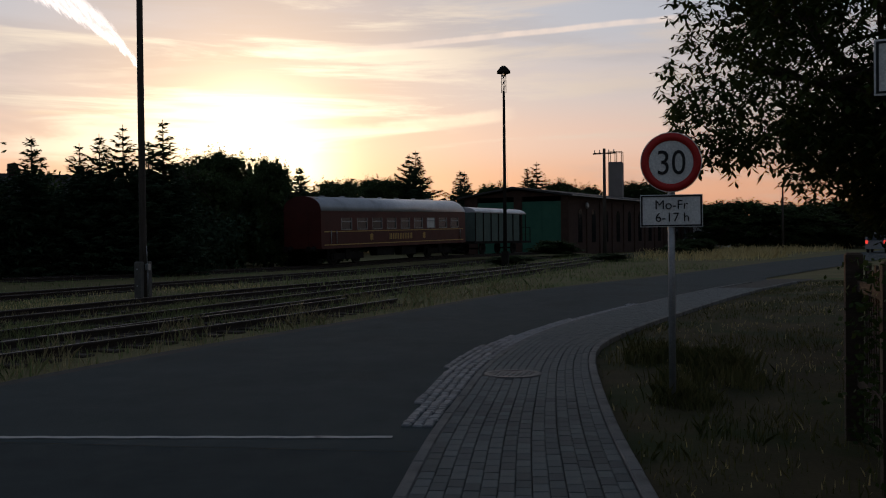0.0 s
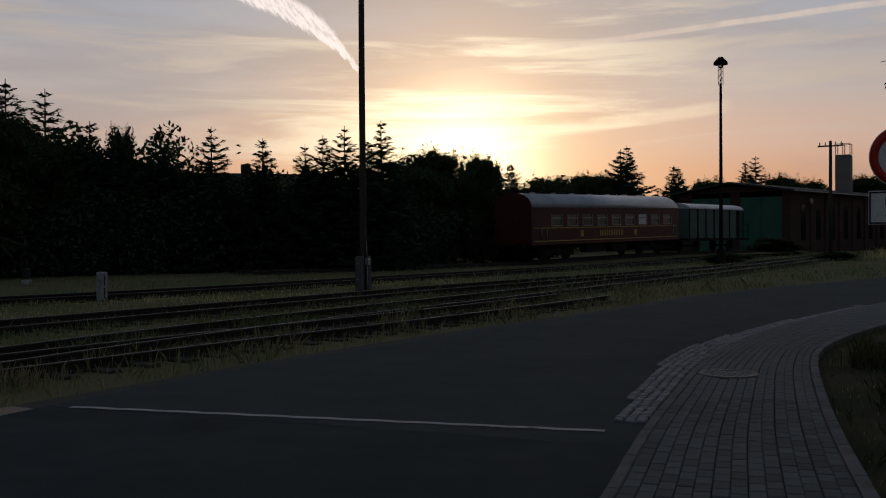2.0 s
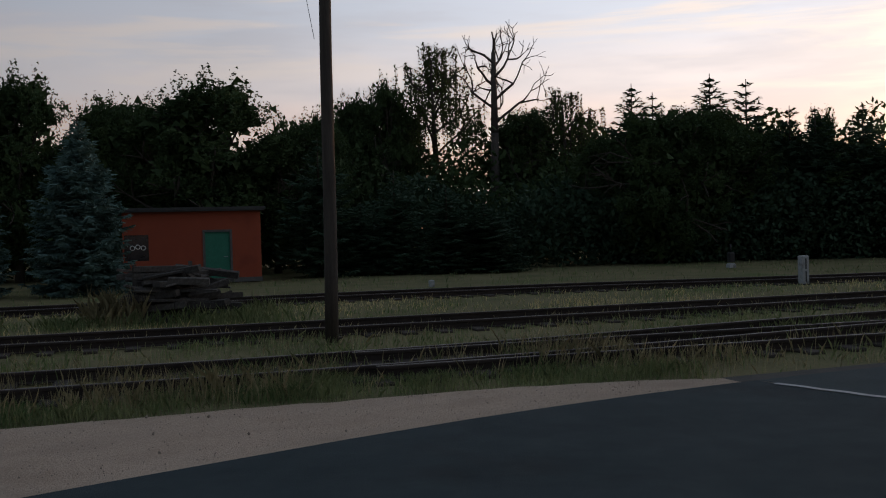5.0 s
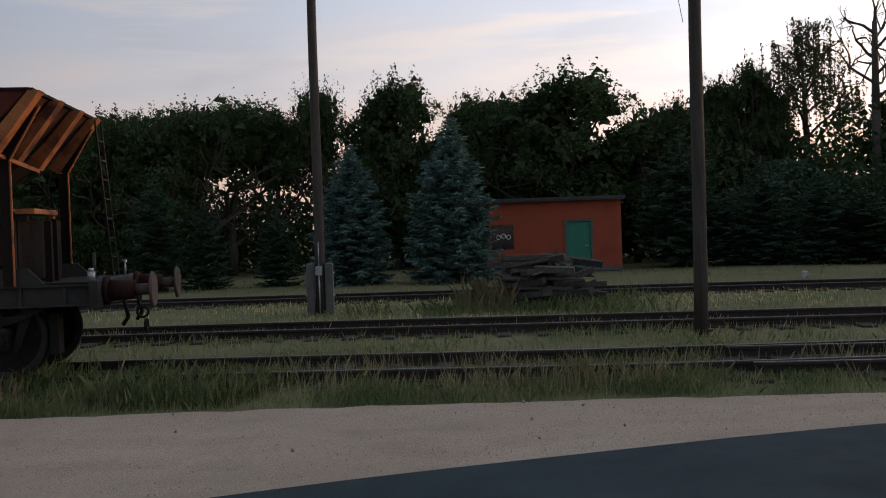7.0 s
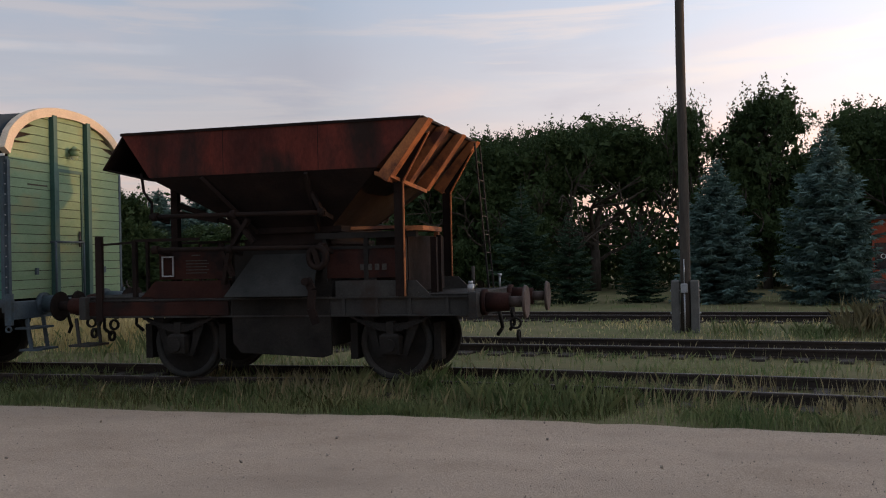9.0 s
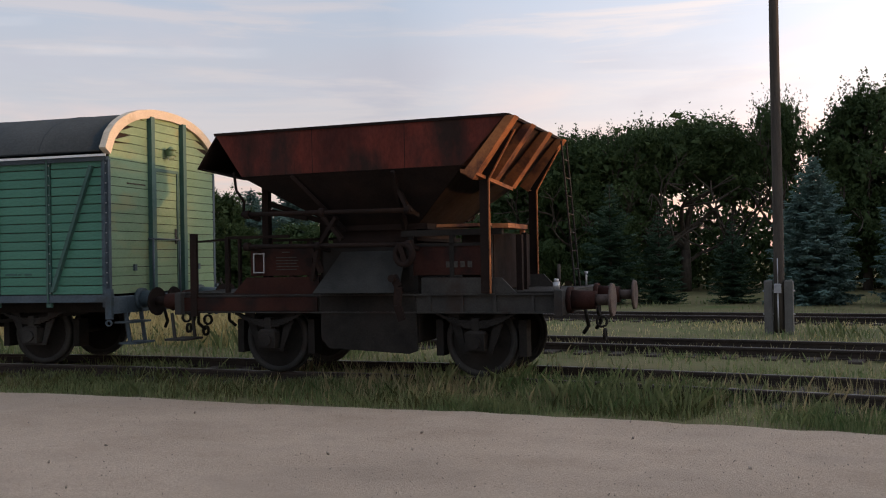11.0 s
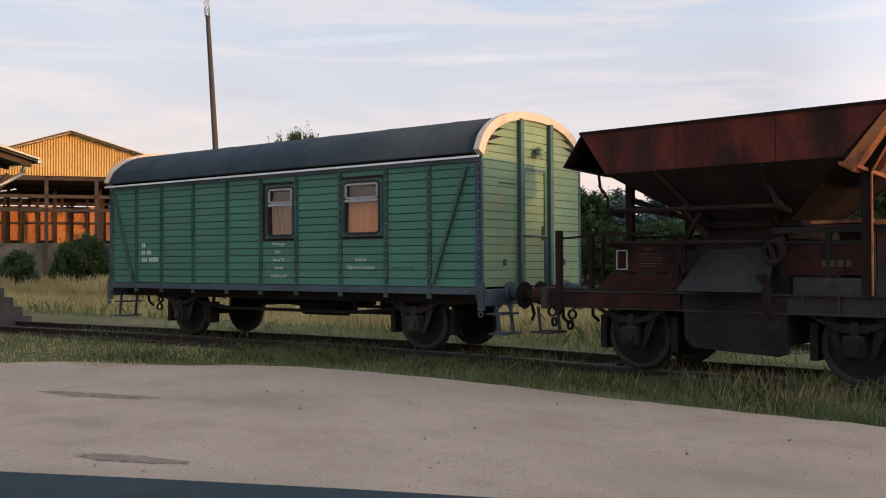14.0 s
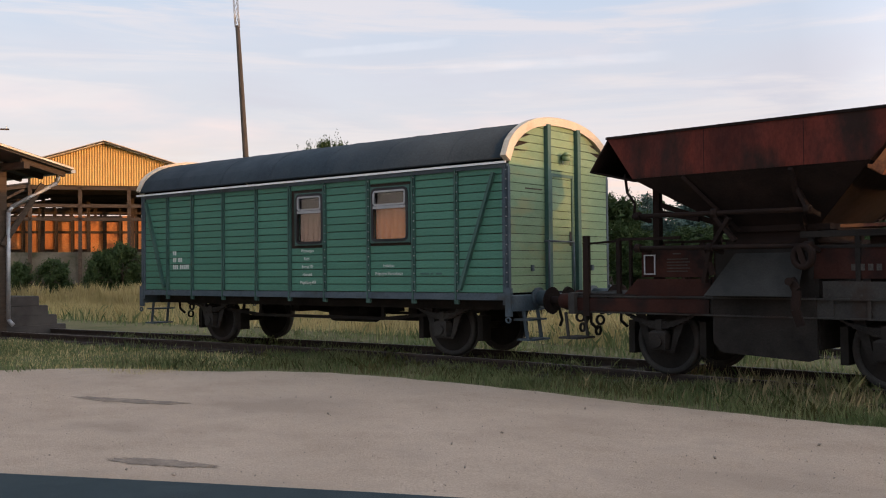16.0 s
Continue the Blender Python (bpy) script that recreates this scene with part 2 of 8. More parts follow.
def leaf_material(name, a, b, rough=0.7, trans=0.25, patch=0.5, spec=0.12):
    m = bpy.data.materials.new(name)
    m.use_nodes = True
    nt = m.node_tree
    bsdf = nt.nodes["Principled BSDF"]
    geo = nt.nodes.new("ShaderNodeNewGeometry")
    mx = nt.nodes.new("ShaderNodeMix")
    mx.data_type = "RGBA"
    mx.inputs[6].default_value, mx.inputs[7].default_value = (*a, 1), (*b, 1)
    tc = nt.nodes.new("ShaderNodeTexCoord")
    nz = nt.nodes.new("ShaderNodeTexNoise")
    nz.inputs["Scale"].default_value = patch
    nt.links.new(tc.outputs["Object"], nz.inputs["Vector"])
    ad = nt.nodes.new("ShaderNodeMath")
    ad.operation = "MULTIPLY_ADD"
    ad.inputs[1].default_value = 0.55
    nt.links.new(geo.outputs["Random Per Island"], ad.inputs[0])
    sb = nt.nodes.new("ShaderNodeMapRange")
    for i, x in enumerate((0.3, 0.7, -0.05, 0.5)):
        sb.inputs[1 + i].default_value = x
    nt.links.new(nz.outputs["Fac"], sb.inputs[0])
    nt.links.new(sb.outputs[0], ad.inputs[2])
    nt.links.new(ad.outputs[0], mx.inputs[0])
    nt.links.new(mx.outputs[2], bsdf.inputs["Base Color"])
    bsdf.inputs["Roughness"].default_value = rough
    bsdf.inputs["Specular IOR Level"].default_value = spec
    tr = nt.nodes.new("ShaderNodeBsdfTranslucent")
    nt.links.new(mx.outputs[2], tr.inputs["Color"])
    ms = nt.nodes.new("ShaderNodeMixShader")
    ms.inputs[0].default_value = trans
    nt.links.new(bsdf.outputs[0], ms.inputs[1])
    nt.links.new(tr.outputs[0], ms.inputs[2])
    nt.links.new(ms.outputs[0], nt.nodes["Material Output"].inputs[0])
    return m


def glass_material(name, tint=(0.6, 0.65, 0.65), rough=0.03):
    m = bpy.data.materials.new(name)
    m.use_nodes = True
    b = m.node_tree.nodes["Principled BSDF"]
    b.inputs["Base Color"].default_value = (*tint, 1)
    b.inputs["Transmission Weight"].default_value = 1.0
    b.inputs["Roughness"].default_value = rough
    b.inputs["IOR"].default_value = 1.45
    return m


M_SOIL = material("dry_meadow_soil", (0.105, 0.105, 0.048), (0.175, 0.150, 0.080), 0.5, 0.95, 0.6, 18, spec=0.05, stain=(0.080, 0.110, 0.038), stain_scale=0.25)
M_ASPHALT = material("asphalt", (0.036, 0.051, 0.055), (0.047, 0.063, 0.067), 0.6, 0.92, 0.5, 160, spec=0.12, stain=(0.034, 0.044, 0.047), stain_scale=0.35)
M_ASPHALT_OLD = material("old_asphalt", (0.028, 0.041, 0.045), (0.039, 0.053, 0.057), 0.9, 0.93, 0.6, 140, spec=0.12, stain=(0.026, 0.034, 0.036), stain_scale=0.5)
M_SAND = material("packed_sand", (0.425, 0.328, 0.245), (0.535, 0.423, 0.325), 1.1, 0.95, 1.0, 70, spec=0.08, stain=(0.385, 0.30, 0.228), stain_scale=0.55, stain_at=0.5, depth=0.03, stretch=(0.75, 1, 1))
M_MARK = material("road_paint", (0.50, 0.50, 0.49), (0.34, 0.34, 0.33), 6, 0.8, 0.3, 70, stain=(0.10, 0.10, 0.11), stain_scale=5, stain_at=0.58)
M_PAVER = material("concrete_paver", (0.094, 0.106, 0.108), (0.128, 0.139, 0.138), 5, 0.9, 0.5, 120, vary=0.25)
M_JOINT = material("joint_sand", (0.035, 0.035, 0.033), (0.055, 0.052, 0.045), 3, 0.95, 0.4, 90)
M_KERB = material("kerb_concrete", (0.12, 0.125, 0.128), (0.17, 0.17, 0.166), 3, 0.9, 0.5, 110, stain=(0.09, 0.095, 0.09), stain_scale=2, vary=0.12)
M_COBBLE = material("granite_cobble", (0.15, 0.158, 0.168), (0.25, 0.258, 0.268), 6, 0.7, 0.5, 90, vary=0.3)
M_IRON_LID = material("cast_iron_lid", (0.10, 0.10, 0.10), (0.17, 0.165, 0.16), 4, 0.6, 0.4, 80)
M_RAIL = material("rusty_rail", (0.022, 0.017, 0.014), (0.046, 0.033, 0.026), 4, 0.75, 0.3, 50)
M_RAIL_TOP = material("worn_rail_head", (0.10, 0.085, 0.075), (0.16, 0.14, 0.125), 5, 0.5, 0.2, 60, metal=0.3)
M_SLEEPER = material("tarred_sleeper", (0.035, 0.028, 0.022), (0.07, 0.058, 0.046), 3, 0.95, 0.6, 40, stretch=(1, 6, 6))
M_POLE = material("weathered_pole_wood", (0.045, 0.038, 0.032), (0.080, 0.068, 0.057), 1.5, 0.95, 0.6, 14, stretch=(9, 9, 0.7))
M_MARKER = material("dirty_whitewash", (0.30, 0.31, 0.31), (0.42, 0.43, 0.42), 4, 0.8, 0.3, 60, stain=(0.16, 0.16, 0.15), stain_scale=4, stain_at=0.5)
M_CONC = material("post_concrete", (0.085, 0.083, 0.078), (0.14, 0.134, 0.125), 2, 0.95, 0.4, 70, stain=(0.09, 0.09, 0.08), stain_scale=1.6)
M_WHITE = material("white_paint", (0.66, 0.66, 0.64), (0.80, 0.80, 0.78), 3, 0.6, 0.1, 60, stain=(0.42, 0.41, 0.39), stain_scale=3, stain_at=0.62)
M_BLACK = material("black_paint", (0.012, 0.012, 0.013), (0.03, 0.03, 0.032), 3, 0.6, 0.1, 60)
M_GALV = material("galvanised_steel", (0.30, 0.31, 0.32), (0.42, 0.43, 0.44), 5, 0.5, 0.1, 60, metal=0.6)
M_GREEN = material("green_van_paint", (0.055, 0.165, 0.115), (0.075, 0.205, 0.145), 1.4, 0.55, 0.25, 35, stain=(0.05, 0.14, 0.105), stain_scale=0.9, stretch=(0.5, 0.5, 2.5), vary=0.07)
M_GREEN_TRIM = material("dark_green_steel", (0.035, 0.085, 0.070), (0.055, 0.115, 0.10), 2, 0.5, 0.2, 45)
M_SLATE = material("blue_grey_steel", (0.052, 0.074, 0.090), (0.082, 0.106, 0.124), 2.2, 0.6, 0.25, 40, spec=0.2, stain=(0.045, 0.052, 0.056), stain_scale=1.5)
M_END = material("faded_pale_green_paint", (0.148, 0.232, 0.130), (0.198, 0.285, 0.165), 1.2, 0.65, 0.3, 35, stain=(0.22, 0.25, 0.13), stain_scale=1.1, stretch=(1, 1, 2.5), vary=0.06)
M_ROOF = material("tarred_canvas_roof", (0.026, 0.038, 0.048), (0.040, 0.054, 0.064), 1.0, 0.8, 0.3, 30, stain=(0.048, 0.058, 0.066), stain_scale=0.6, spec=0.15)
M_CREAM = material("cream_board", (0.52, 0.44, 0.33), (0.62, 0.53, 0.41), 2, 0.7, 0.25, 50, stain=(0.40, 0.32, 0.22), stain_scale=1.8)
M_LETTER = material("white_lettering", (0.42, 0.48, 0.44), (0.58, 0.62, 0.58), 9, 0.7, 0.0, 80)
M_UNDER = material("underframe_grime", (0.013, 0.012, 0.011), (0.028, 0.025, 0.022), 2, 0.85, 0.4, 45, spec=0.12, stain=(0.023, 0.019, 0.017), stain_scale=1.6)
M_UNDER_GREY = material("grey_grimy_frame", (0.028, 0.028, 0.027), (0.056, 0.053, 0.048), 2, 0.85, 0.4, 45, spec=0.15, stain=(0.034, 0.022, 0.017), stain_scale=1.4)
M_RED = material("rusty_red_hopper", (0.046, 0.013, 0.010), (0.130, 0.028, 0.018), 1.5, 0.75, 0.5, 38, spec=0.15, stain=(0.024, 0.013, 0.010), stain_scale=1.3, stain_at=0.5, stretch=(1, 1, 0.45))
# rust with the low sun's orange on the hopper's end put into the colour
M_RUST = material("sunlit_orange_rust", (0.20, 0.075, 0.030), (0.36, 0.135, 0.048), 3.5, 0.9, 0.6, 40, stain=(0.085, 0.032, 0.022), stain_scale=2.6, stain_at=0.5)
# M_RUST toned down and streaked: shade between the end ribs is in the colour
M_RUST_SHADED = material("shaded_streaked_rust", (0.036, 0.017, 0.012), (0.105, 0.042, 0.021), 4, 0.9, 0.5, 40, stain=(0.022, 0.013, 0.010), stain_scale=2.2, stain_at=0.46, stretch=(2.5, 2.5, 0.4))
M_BUFFER = material("greasy_brown_buffer_steel", (0.062, 0.043, 0.036), (0.105, 0.077, 0.064), 5, 0.7, 0.3, 50, stain=(0.05, 0.036, 0.03), stain_scale=4)
M_CHUTE = material("oily_grey_chute", (0.020, 0.021, 0.020), (0.036, 0.036, 0.033), 2, 0.8, 0.4, 45, spec=0.2, stain=(0.014, 0.012, 0.011), stain_scale=1.5)
# near-black rust, darker than the red of the hopper's upper sides
M_DARK_RUST = material("near_black_rust", (0.012, 0.009, 0.008), (0.024, 0.015, 0.012), 1.6, 0.9, 0.4, 40, spec=0.12, stain=(0.027, 0.016, 0.012), stain_scale=1.5, stain_at=0.6)
M_COACH = material("dark_wine_coach_paint", (0.060, 0.012, 0.010), (0.085, 0.017, 0.013), 0.8, 0.4, 0.1, 20)
M_GOLD = material("gold_lining", (0.50, 0.33, 0.10), (0.62, 0.42, 0.14), 3, 0.5, 0.0, 40)
M_SILVER = material("silver_roof_paint", (0.46, 0.48, 0.52), (0.56, 0.58, 0.62), 0.8, 0.38, 0.1, 20, metal=0.35, stain=(0.36, 0.38, 0.42), stain_scale=0.7)
M_PALE_GREEN = material("pale_green_boards", (0.085, 0.125, 0.11), (0.12, 0.165, 0.145), 1.2, 0.7, 0.2, 30)
M_ORANGE_WALL = material("orange_red_render", (0.27, 0.062, 0.032), (0.32, 0.076, 0.038), 0.8, 0.95, 0.4, 50, stain=(0.24, 0.055, 0.03), stain_scale=0.7)
M_DOOR_GREEN = material("green_door_paint", (0.030, 0.165, 0.105), (0.045, 0.20, 0.13), 1.5, 0.6, 0.2, 30)
M_GATE_GREEN = material("green_gate_paint", (0.035, 0.125, 0.085), (0.05, 0.15, 0.10), 0.7, 0.7, 0.2, 15)
M_BRICK = material("red_brick", (0.19, 0.070, 0.048), (0.285, 0.112, 0.076), 7, 0.95, 0.5, 70, vary=0.35)
M_DARK_BRICK = material("dark_old_brickwork", (0.050, 0.030, 0.024), (0.080, 0.046, 0.035), 1.5, 0.95, 0.5, 12)
M_MORTAR = material("lime_mortar", (0.20, 0.18, 0.16), (0.27, 0.245, 0.215), 4, 0.95, 0.4, 90)
M_TIMBER = material("dark_timber", (0.040, 0.028, 0.020), (0.075, 0.055, 0.040), 2, 0.9, 0.4, 16, stretch=(1, 1, 8))
M_GREY_WOOD = material("silvered_old_wood", (0.045, 0.040, 0.035), (0.095, 0.086, 0.075), 3, 0.95, 0.5, 18, stretch=(6, 1, 6), vary=0.4)
M_SHED = material("yellow_corrugated_sheet", (0.47, 0.285, 0.085), (0.57, 0.36, 0.12), 0.8, 0.6, 0.15, 30, stain=(0.40, 0.23, 0.075), stain_scale=0.9)
M_TAR = material("tar_paper_roof", (0.040, 0.040, 0.042), (0.07, 0.068, 0.066), 1.2, 0.9, 0.4, 40)
M_STEP = material("worn_step_concrete", (0.040, 0.036, 0.033), (0.072, 0.065, 0.059), 2, 0.95, 0.5, 60, stain=(0.065, 0.06, 0.055), stain_scale=1.5)
M_REDPAINT = material("traffic_red", (0.42, 0.018, 0.016), (0.48, 0.025, 0.02), 3, 0.45, 0.0, 60)
M_CHIM = material("chimney_render", (0.20, 0.18, 0.17), (0.28, 0.255, 0.24), 0.8, 0.95, 0.3, 20)
M_BARK = material("bark", (0.045, 0.036, 0.028), (0.085, 0.070, 0.055), 3, 0.95, 0.7, 20, stretch=(4, 4, 0.8))
M_DEADWOOD = material("dead_wood", (0.055, 0.045, 0.038), (0.10, 0.085, 0.072), 3, 0.95, 0.6, 20, stretch=(4, 4, 0.8))
# curtain orange, with the lower pane's orange reflection mixed into the colour
M_CURTAIN = material("curtain_with_reflection", (0.60, 0.19, 0.06), (0.74, 0.27, 0.09), 3, 0.9, 0.2, 40, stretch=(6, 6, 0.5))
M_INSIDE = material("dim_interior", (0.020, 0.014, 0.010), (0.035, 0.024, 0.017), 2, 0.9, 0.0, 30)
M_GLASS = glass_material("window_glass", (0.92, 0.93, 0.92))
M_DARKGLASS = material("dark_window", (0.012, 0.013, 0.015), (0.02, 0.021, 0.024), 1, 0.12, 0.0, 10, spec=0.6)
M_LAMPGLASS = glass_material("lamp_glass", (0.8, 0.8, 0.75), 0.3)
M_TYRE = material("tyre_rubber", (0.012, 0.012, 0.012), (0.022, 0.022, 0.022), 5, 0.85, 0.2, 60)
M_CAR = material("silver_car_paint", (0.24, 0.25, 0.26), (0.28, 0.29, 0.30), 1, 0.3, 0.0, 20)
M_TAIL = bpy.data.materials.new("lit_tail_lamp")
M_TAIL.use_nodes = True
M_TAIL.node_tree.nodes["Principled BSDF"].inputs["Base Color"].default_value = (0.5, 0.02, 0.02, 1)
M_TAIL.node_tree.nodes["Principled BSDF"].inputs["Emission Color"].default_value = (1.0, 0.05, 0.03, 1)
M_TAIL.node_tree.nodes["Principled BSDF"].inputs["Emission Strength"].default_value = 6.0
L_DECID = leaf_material("broad_leaves", (0.026, 0.046, 0.018), (0.068, 0.100, 0.036), trans=0.2)
L_CHEST = leaf_material("chestnut_leaves", (0.022, 0.040, 0.012), (0.060, 0.085, 0.022), trans=0.3, patch=0.9)
L_SPRUCE = leaf_material("spruce_needles", (0.020, 0.040, 0.022), (0.046, 0.076, 0.042), trans=0.1)
L_BLUE = leaf_material("blue_spruce_needles", (0.070, 0.122, 0.105), (0.135, 0.205, 0.180), trans=0.1)
L_YOUNG = leaf_material("young_spruce_needles", (0.026, 0.052, 0.030), (0.055, 0.092, 0.056), trans=0.15)
L_BIRCH = leaf_material("birch_leaves", (0.035, 0.055, 0.016), (0.085, 0.11, 0.035))
L_GRASS = leaf_material("verge_grass", (0.095, 0.160, 0.055), (0.36, 0.37, 0.19), trans=0.4, patch=0.8)
L_DRY = leaf_material("dry_meadow_grass", (0.50, 0.41, 0.19), (0.72, 0.61, 0.33), trans=0.5, patch=0.5)
L_HAY = leaf_material("straw_stalks", (0.28, 0.245, 0.13), (0.48, 0.42, 0.25), trans=0.3, patch=0.9)


# ------------------------------------------------------------------ mesh building
class Shape:
    """Collects corners and faces of one mesh."""

    def __init__(self):
        self.v, self.f, self.s = [], [], []

    def add(self, verts, faces, smooth=False):
        k = len(self.v)
        self.v += [tuple(p) for p in verts]
        self.f += [tuple(i + k for i in f) for f in faces]
        self.s += [smooth] * len(faces)
        return self

    def box(self, x0, y0, z0, x1, y1, z1, m=None):
        p = [(x0, y0, z0), (x1, y0, z0), (x1, y1, z0), (x0, y1, z0), (x0, y0, z1), (x1, y0, z1), (x1, y1, z1), (x0, y1, z1)]
        if m is not None:
            p = [m @ Vector(q) for q in p]
        return self.add(p, [(0, 3, 2, 1), (4, 5, 6, 7), (0, 1, 5, 4), (1, 2, 6, 5), (2, 3, 7, 6), (3, 0, 4, 7)])

    def bev(self, x0, y0, z0, x1, y1, z1, b=0.01, m=None):
        """A box with its upper edges taken off."""
        p = [(x0, y0, z0), (x1, y0, z0), (x1, y1, z0), (x0, y1, z0), (x0, y0, z1 - b), (x1, y0, z1 - b), (x1, y1, z1 - b), (x0, y1, z1 - b),
             (x0 + b, y0 + b, z1), (x1 - b, y0 + b, z1), (x1 - b, y1 - b, z1), (x0 + b, y1 - b, z1)]
        if m is not None:
            p = [m @ Vector(q) for q in p]
        return self.add(p, [(0, 3, 2, 1), (0, 1, 5, 4), (1, 2, 6, 5), (2, 3, 7, 6), (3, 0, 4, 7), (4, 5, 9, 8), (5, 6, 10, 9), (6, 7, 11, 10), (7, 4, 8, 11), (8, 9, 10, 11)])

    def rod(self, p, q, r, r2=None, n=8, cap=True):
        p, q = Vector(p), Vector(q)
        r2 = r if r2 is None else r2
        w = (q - p).normalized()
        a = w.orthogonal().normalized()
        b = w.cross(a)
        vs = []
        for c, rr in ((p, r), (q, r2)):
            for i in range(n):
                t = 2 * math.pi * i / n
                vs.append(c + (a * math.cos(t) + b * math.sin(t)) * rr)
        self.add(vs, [(i, (i + 1) % n, n + (i + 1) % n, n + i) for i in range(n)], True)
        if cap:
            k = len(self.v) - 2 * n
            self.f += [tuple(k + i for i in reversed(range(n))), tuple(k + n + i for i in range(n))]
            self.s += [False, False]
        return self

    def tube(self, pts, radii, n=12):
        """One closed round body through several rings."""
        k = len(self.v)
        for i, (p, r) in enumerate(zip(pts, radii)):
            for j in range(n):
                t = 2 * math.pi * j / n
                self.v.append((p[0] + r * math.cos(t), p[1] + r * math.sin(t), p[2]))
        for i in range(len(pts) - 1):
            for j in range(n):
                self.f.append((k + i * n + j, k + i * n + (j + 1) % n, k + (i + 1) * n + (j + 1) % n, k + (i + 1) * n + j))
                self.s.append(True)
        self.f += [tuple(k + j for j in reversed(range(n))), tuple(k + (len(pts) - 1) * n + j for j in range(n))]
        self.s += [False, False]
        return self

    def bar(self, p, q, w, h, up=(0, 0, 1)):
        """A straight bar of rectangular section from p to q."""
        p, q = Vector(p), Vector(q)
        d = (q - p).normalized()
        s = d.cross(Vector(up))
        s = s.normalized() if s.length > 1e-4 else Vector((1, 0, 0))
        u = s.cross(d)
        vs = [c + s * i * w / 2 + u * j * h / 2 for c in (p, q) for i, j in ((-1, -1), (1, -1), (1, 1), (-1, 1))]
        return self.add(vs, [(3, 2, 1, 0), (4, 5, 6, 7), (0, 1, 5, 4), (1, 2, 6, 5), (2, 3, 7, 6), (3, 0, 4, 7)])

    def prism(self, poly, lo, hi, axis="x", smooth=False):
        """A profile drawn out along an axis."""
        n = len(poly)
        put = {"x": lambda t, a, b: (t, a, b), "y": lambda t, a, b: (a, t, b), "z": lambda t, a, b: (a, b, t)}[axis]
        vs = [put(t, a, b) for t in (lo, hi) for a, b in poly]
        self.add(vs, [(i, (i + 1) % n, n + (i + 1) % n, n + i) for i in range(n)], smooth)
        k = len(self.v) - 2 * n
        self.f += [tuple(k + i for i in range(n)), tuple(k + n + i for i in reversed(range(n)))]
        self.s += [False, False]
        return self

    def ring(self, c, axis, r0, r1, half, n=24):
        """A flat ring (a tyre or rim) round an axis."""
        c, w = Vector(c), Vector(axis).normalized()
        a = w.orthogonal().normalized()
        b = w.cross(a)
        vs = []
        for i in range(n):
            t = 2 * math.pi * i / n
            d = a * math.cos(t) + b * math.sin(t)
            vs += [c + d * r0 - w * half, c + d * r1 - w * half, c + d * r1 + w * half, c + d * r0 + w * half]
        fs = []
        for i in range(n):
            j = (i + 1) % n
            for k in range(4):
                fs.append((4 * i + k, 4 * i + (k + 1) % 4, 4 * j + (k + 1) % 4, 4 * j + k))
        return self.add(vs, fs, True)

    def sheet(self, poly, z):
        return self.add([(x, y, z) for x, y in poly], [tuple(range(len(poly)))])

    def mesh(self, name):
        me = bpy.data.meshes.new(name)
        me.from_pydata(self.v, [], self.f)
        me.polygons.foreach_set("use_smooth", self.s)
        bm = bmesh.new()
        bm.from_mesh(me)
        bmesh.ops.recalc_face_normals(bm, faces=bm.faces)
        bm.to_mesh(me)
        bm.free()
        return me


def thing(name, m=None, label="", category="", group="", kind=""):
    ob = new(name)
    ob.empty_display_size = 0.3
    if m is not None:
        ob.matrix_world = m
    return tagged(ob, label, category, group, kind)


def part(name, shape, mat, parent=None, label="", m=None):
    me = shape if isinstance(shape, bpy.types.Mesh) else shape.mesh(name)
    if not me.materials:
        me.materials.append(mat)
    ob = new(name, me)
    if parent is not None:
        ob.parent = parent
    if m is not None:
        ob.matrix_basis = m
    if label:
        ob["label"] = label
    return ob


def solo(name, shape, mat, label, category, kind="", group="", m=None):
    ob = part(name, shape, mat, None, "", m)
    return tagged(ob, label, category, group, kind)


def spline(points, step=0.5):
    """A smooth line through plan points, as a list of (x, y)."""
    P = [Vector(p) for p in points]
    out = []
    for i in range(len(P) - 1):
        p0, p1, p2, p3 = P[max(i - 1, 0)], P[i], P[i + 1], P[min(i + 2, len(P) - 1)]
        n = max(2, int((p2 - p1).length / step))
        d = (p2 - p1).length
        m1 = (p2 - p0) / max((p2 - p0).length, 1e-6) * d
        m2 = (p3 - p1) / max((p3 - p1).length, 1e-6) * d
        for k in range(n):
            t = k / n
            out.append((2 * t**3 - 3 * t**2 + 1) * p1 + (t**3 - 2 * t**2 + t) * m1 + (-2 * t**3 + 3 * t**2) * p2 + (t**3 - t**2) * m2)
    out.append(P[-1])
    return [(p.x, p.y) for p in out]


def offset(line, d):
    """The line moved sideways to its left by d."""
    out = []
    for i, p in enumerate(line):
        a, b = line[max(i - 1, 0)], line[min(i + 1, len(line) - 1)]
        t = Vector((b[0] - a[0], b[1] - a[1])).normalized()
        out.append((p[0] - t.y * d, p[1] + t.x * d))
    return out


def y_on(line, x):
    xs = [p[0] for p in line]
    return float(np.interp(x, xs, [p[1] for p in line]))
L_LAWN = leaf_material("lawn_blades", (0.055, 0.080, 0.024), (0.19, 0.17, 0.075), trans=0.3, patch=0.7)
M_PEBBLE = material("sand_pebble", (0.22, 0.18, 0.145), (0.40, 0.335, 0.275), 8, 0.9, 0.2, 80)
M_OXIDE = material("brown_red_oxide_frame", (0.026, 0.011, 0.009), (0.046, 0.018, 0.013), 2, 0.85, 0.4, 45, spec=0.12, stain=(0.016, 0.011, 0.010), stain_scale=1.8, stain_at=0.5)

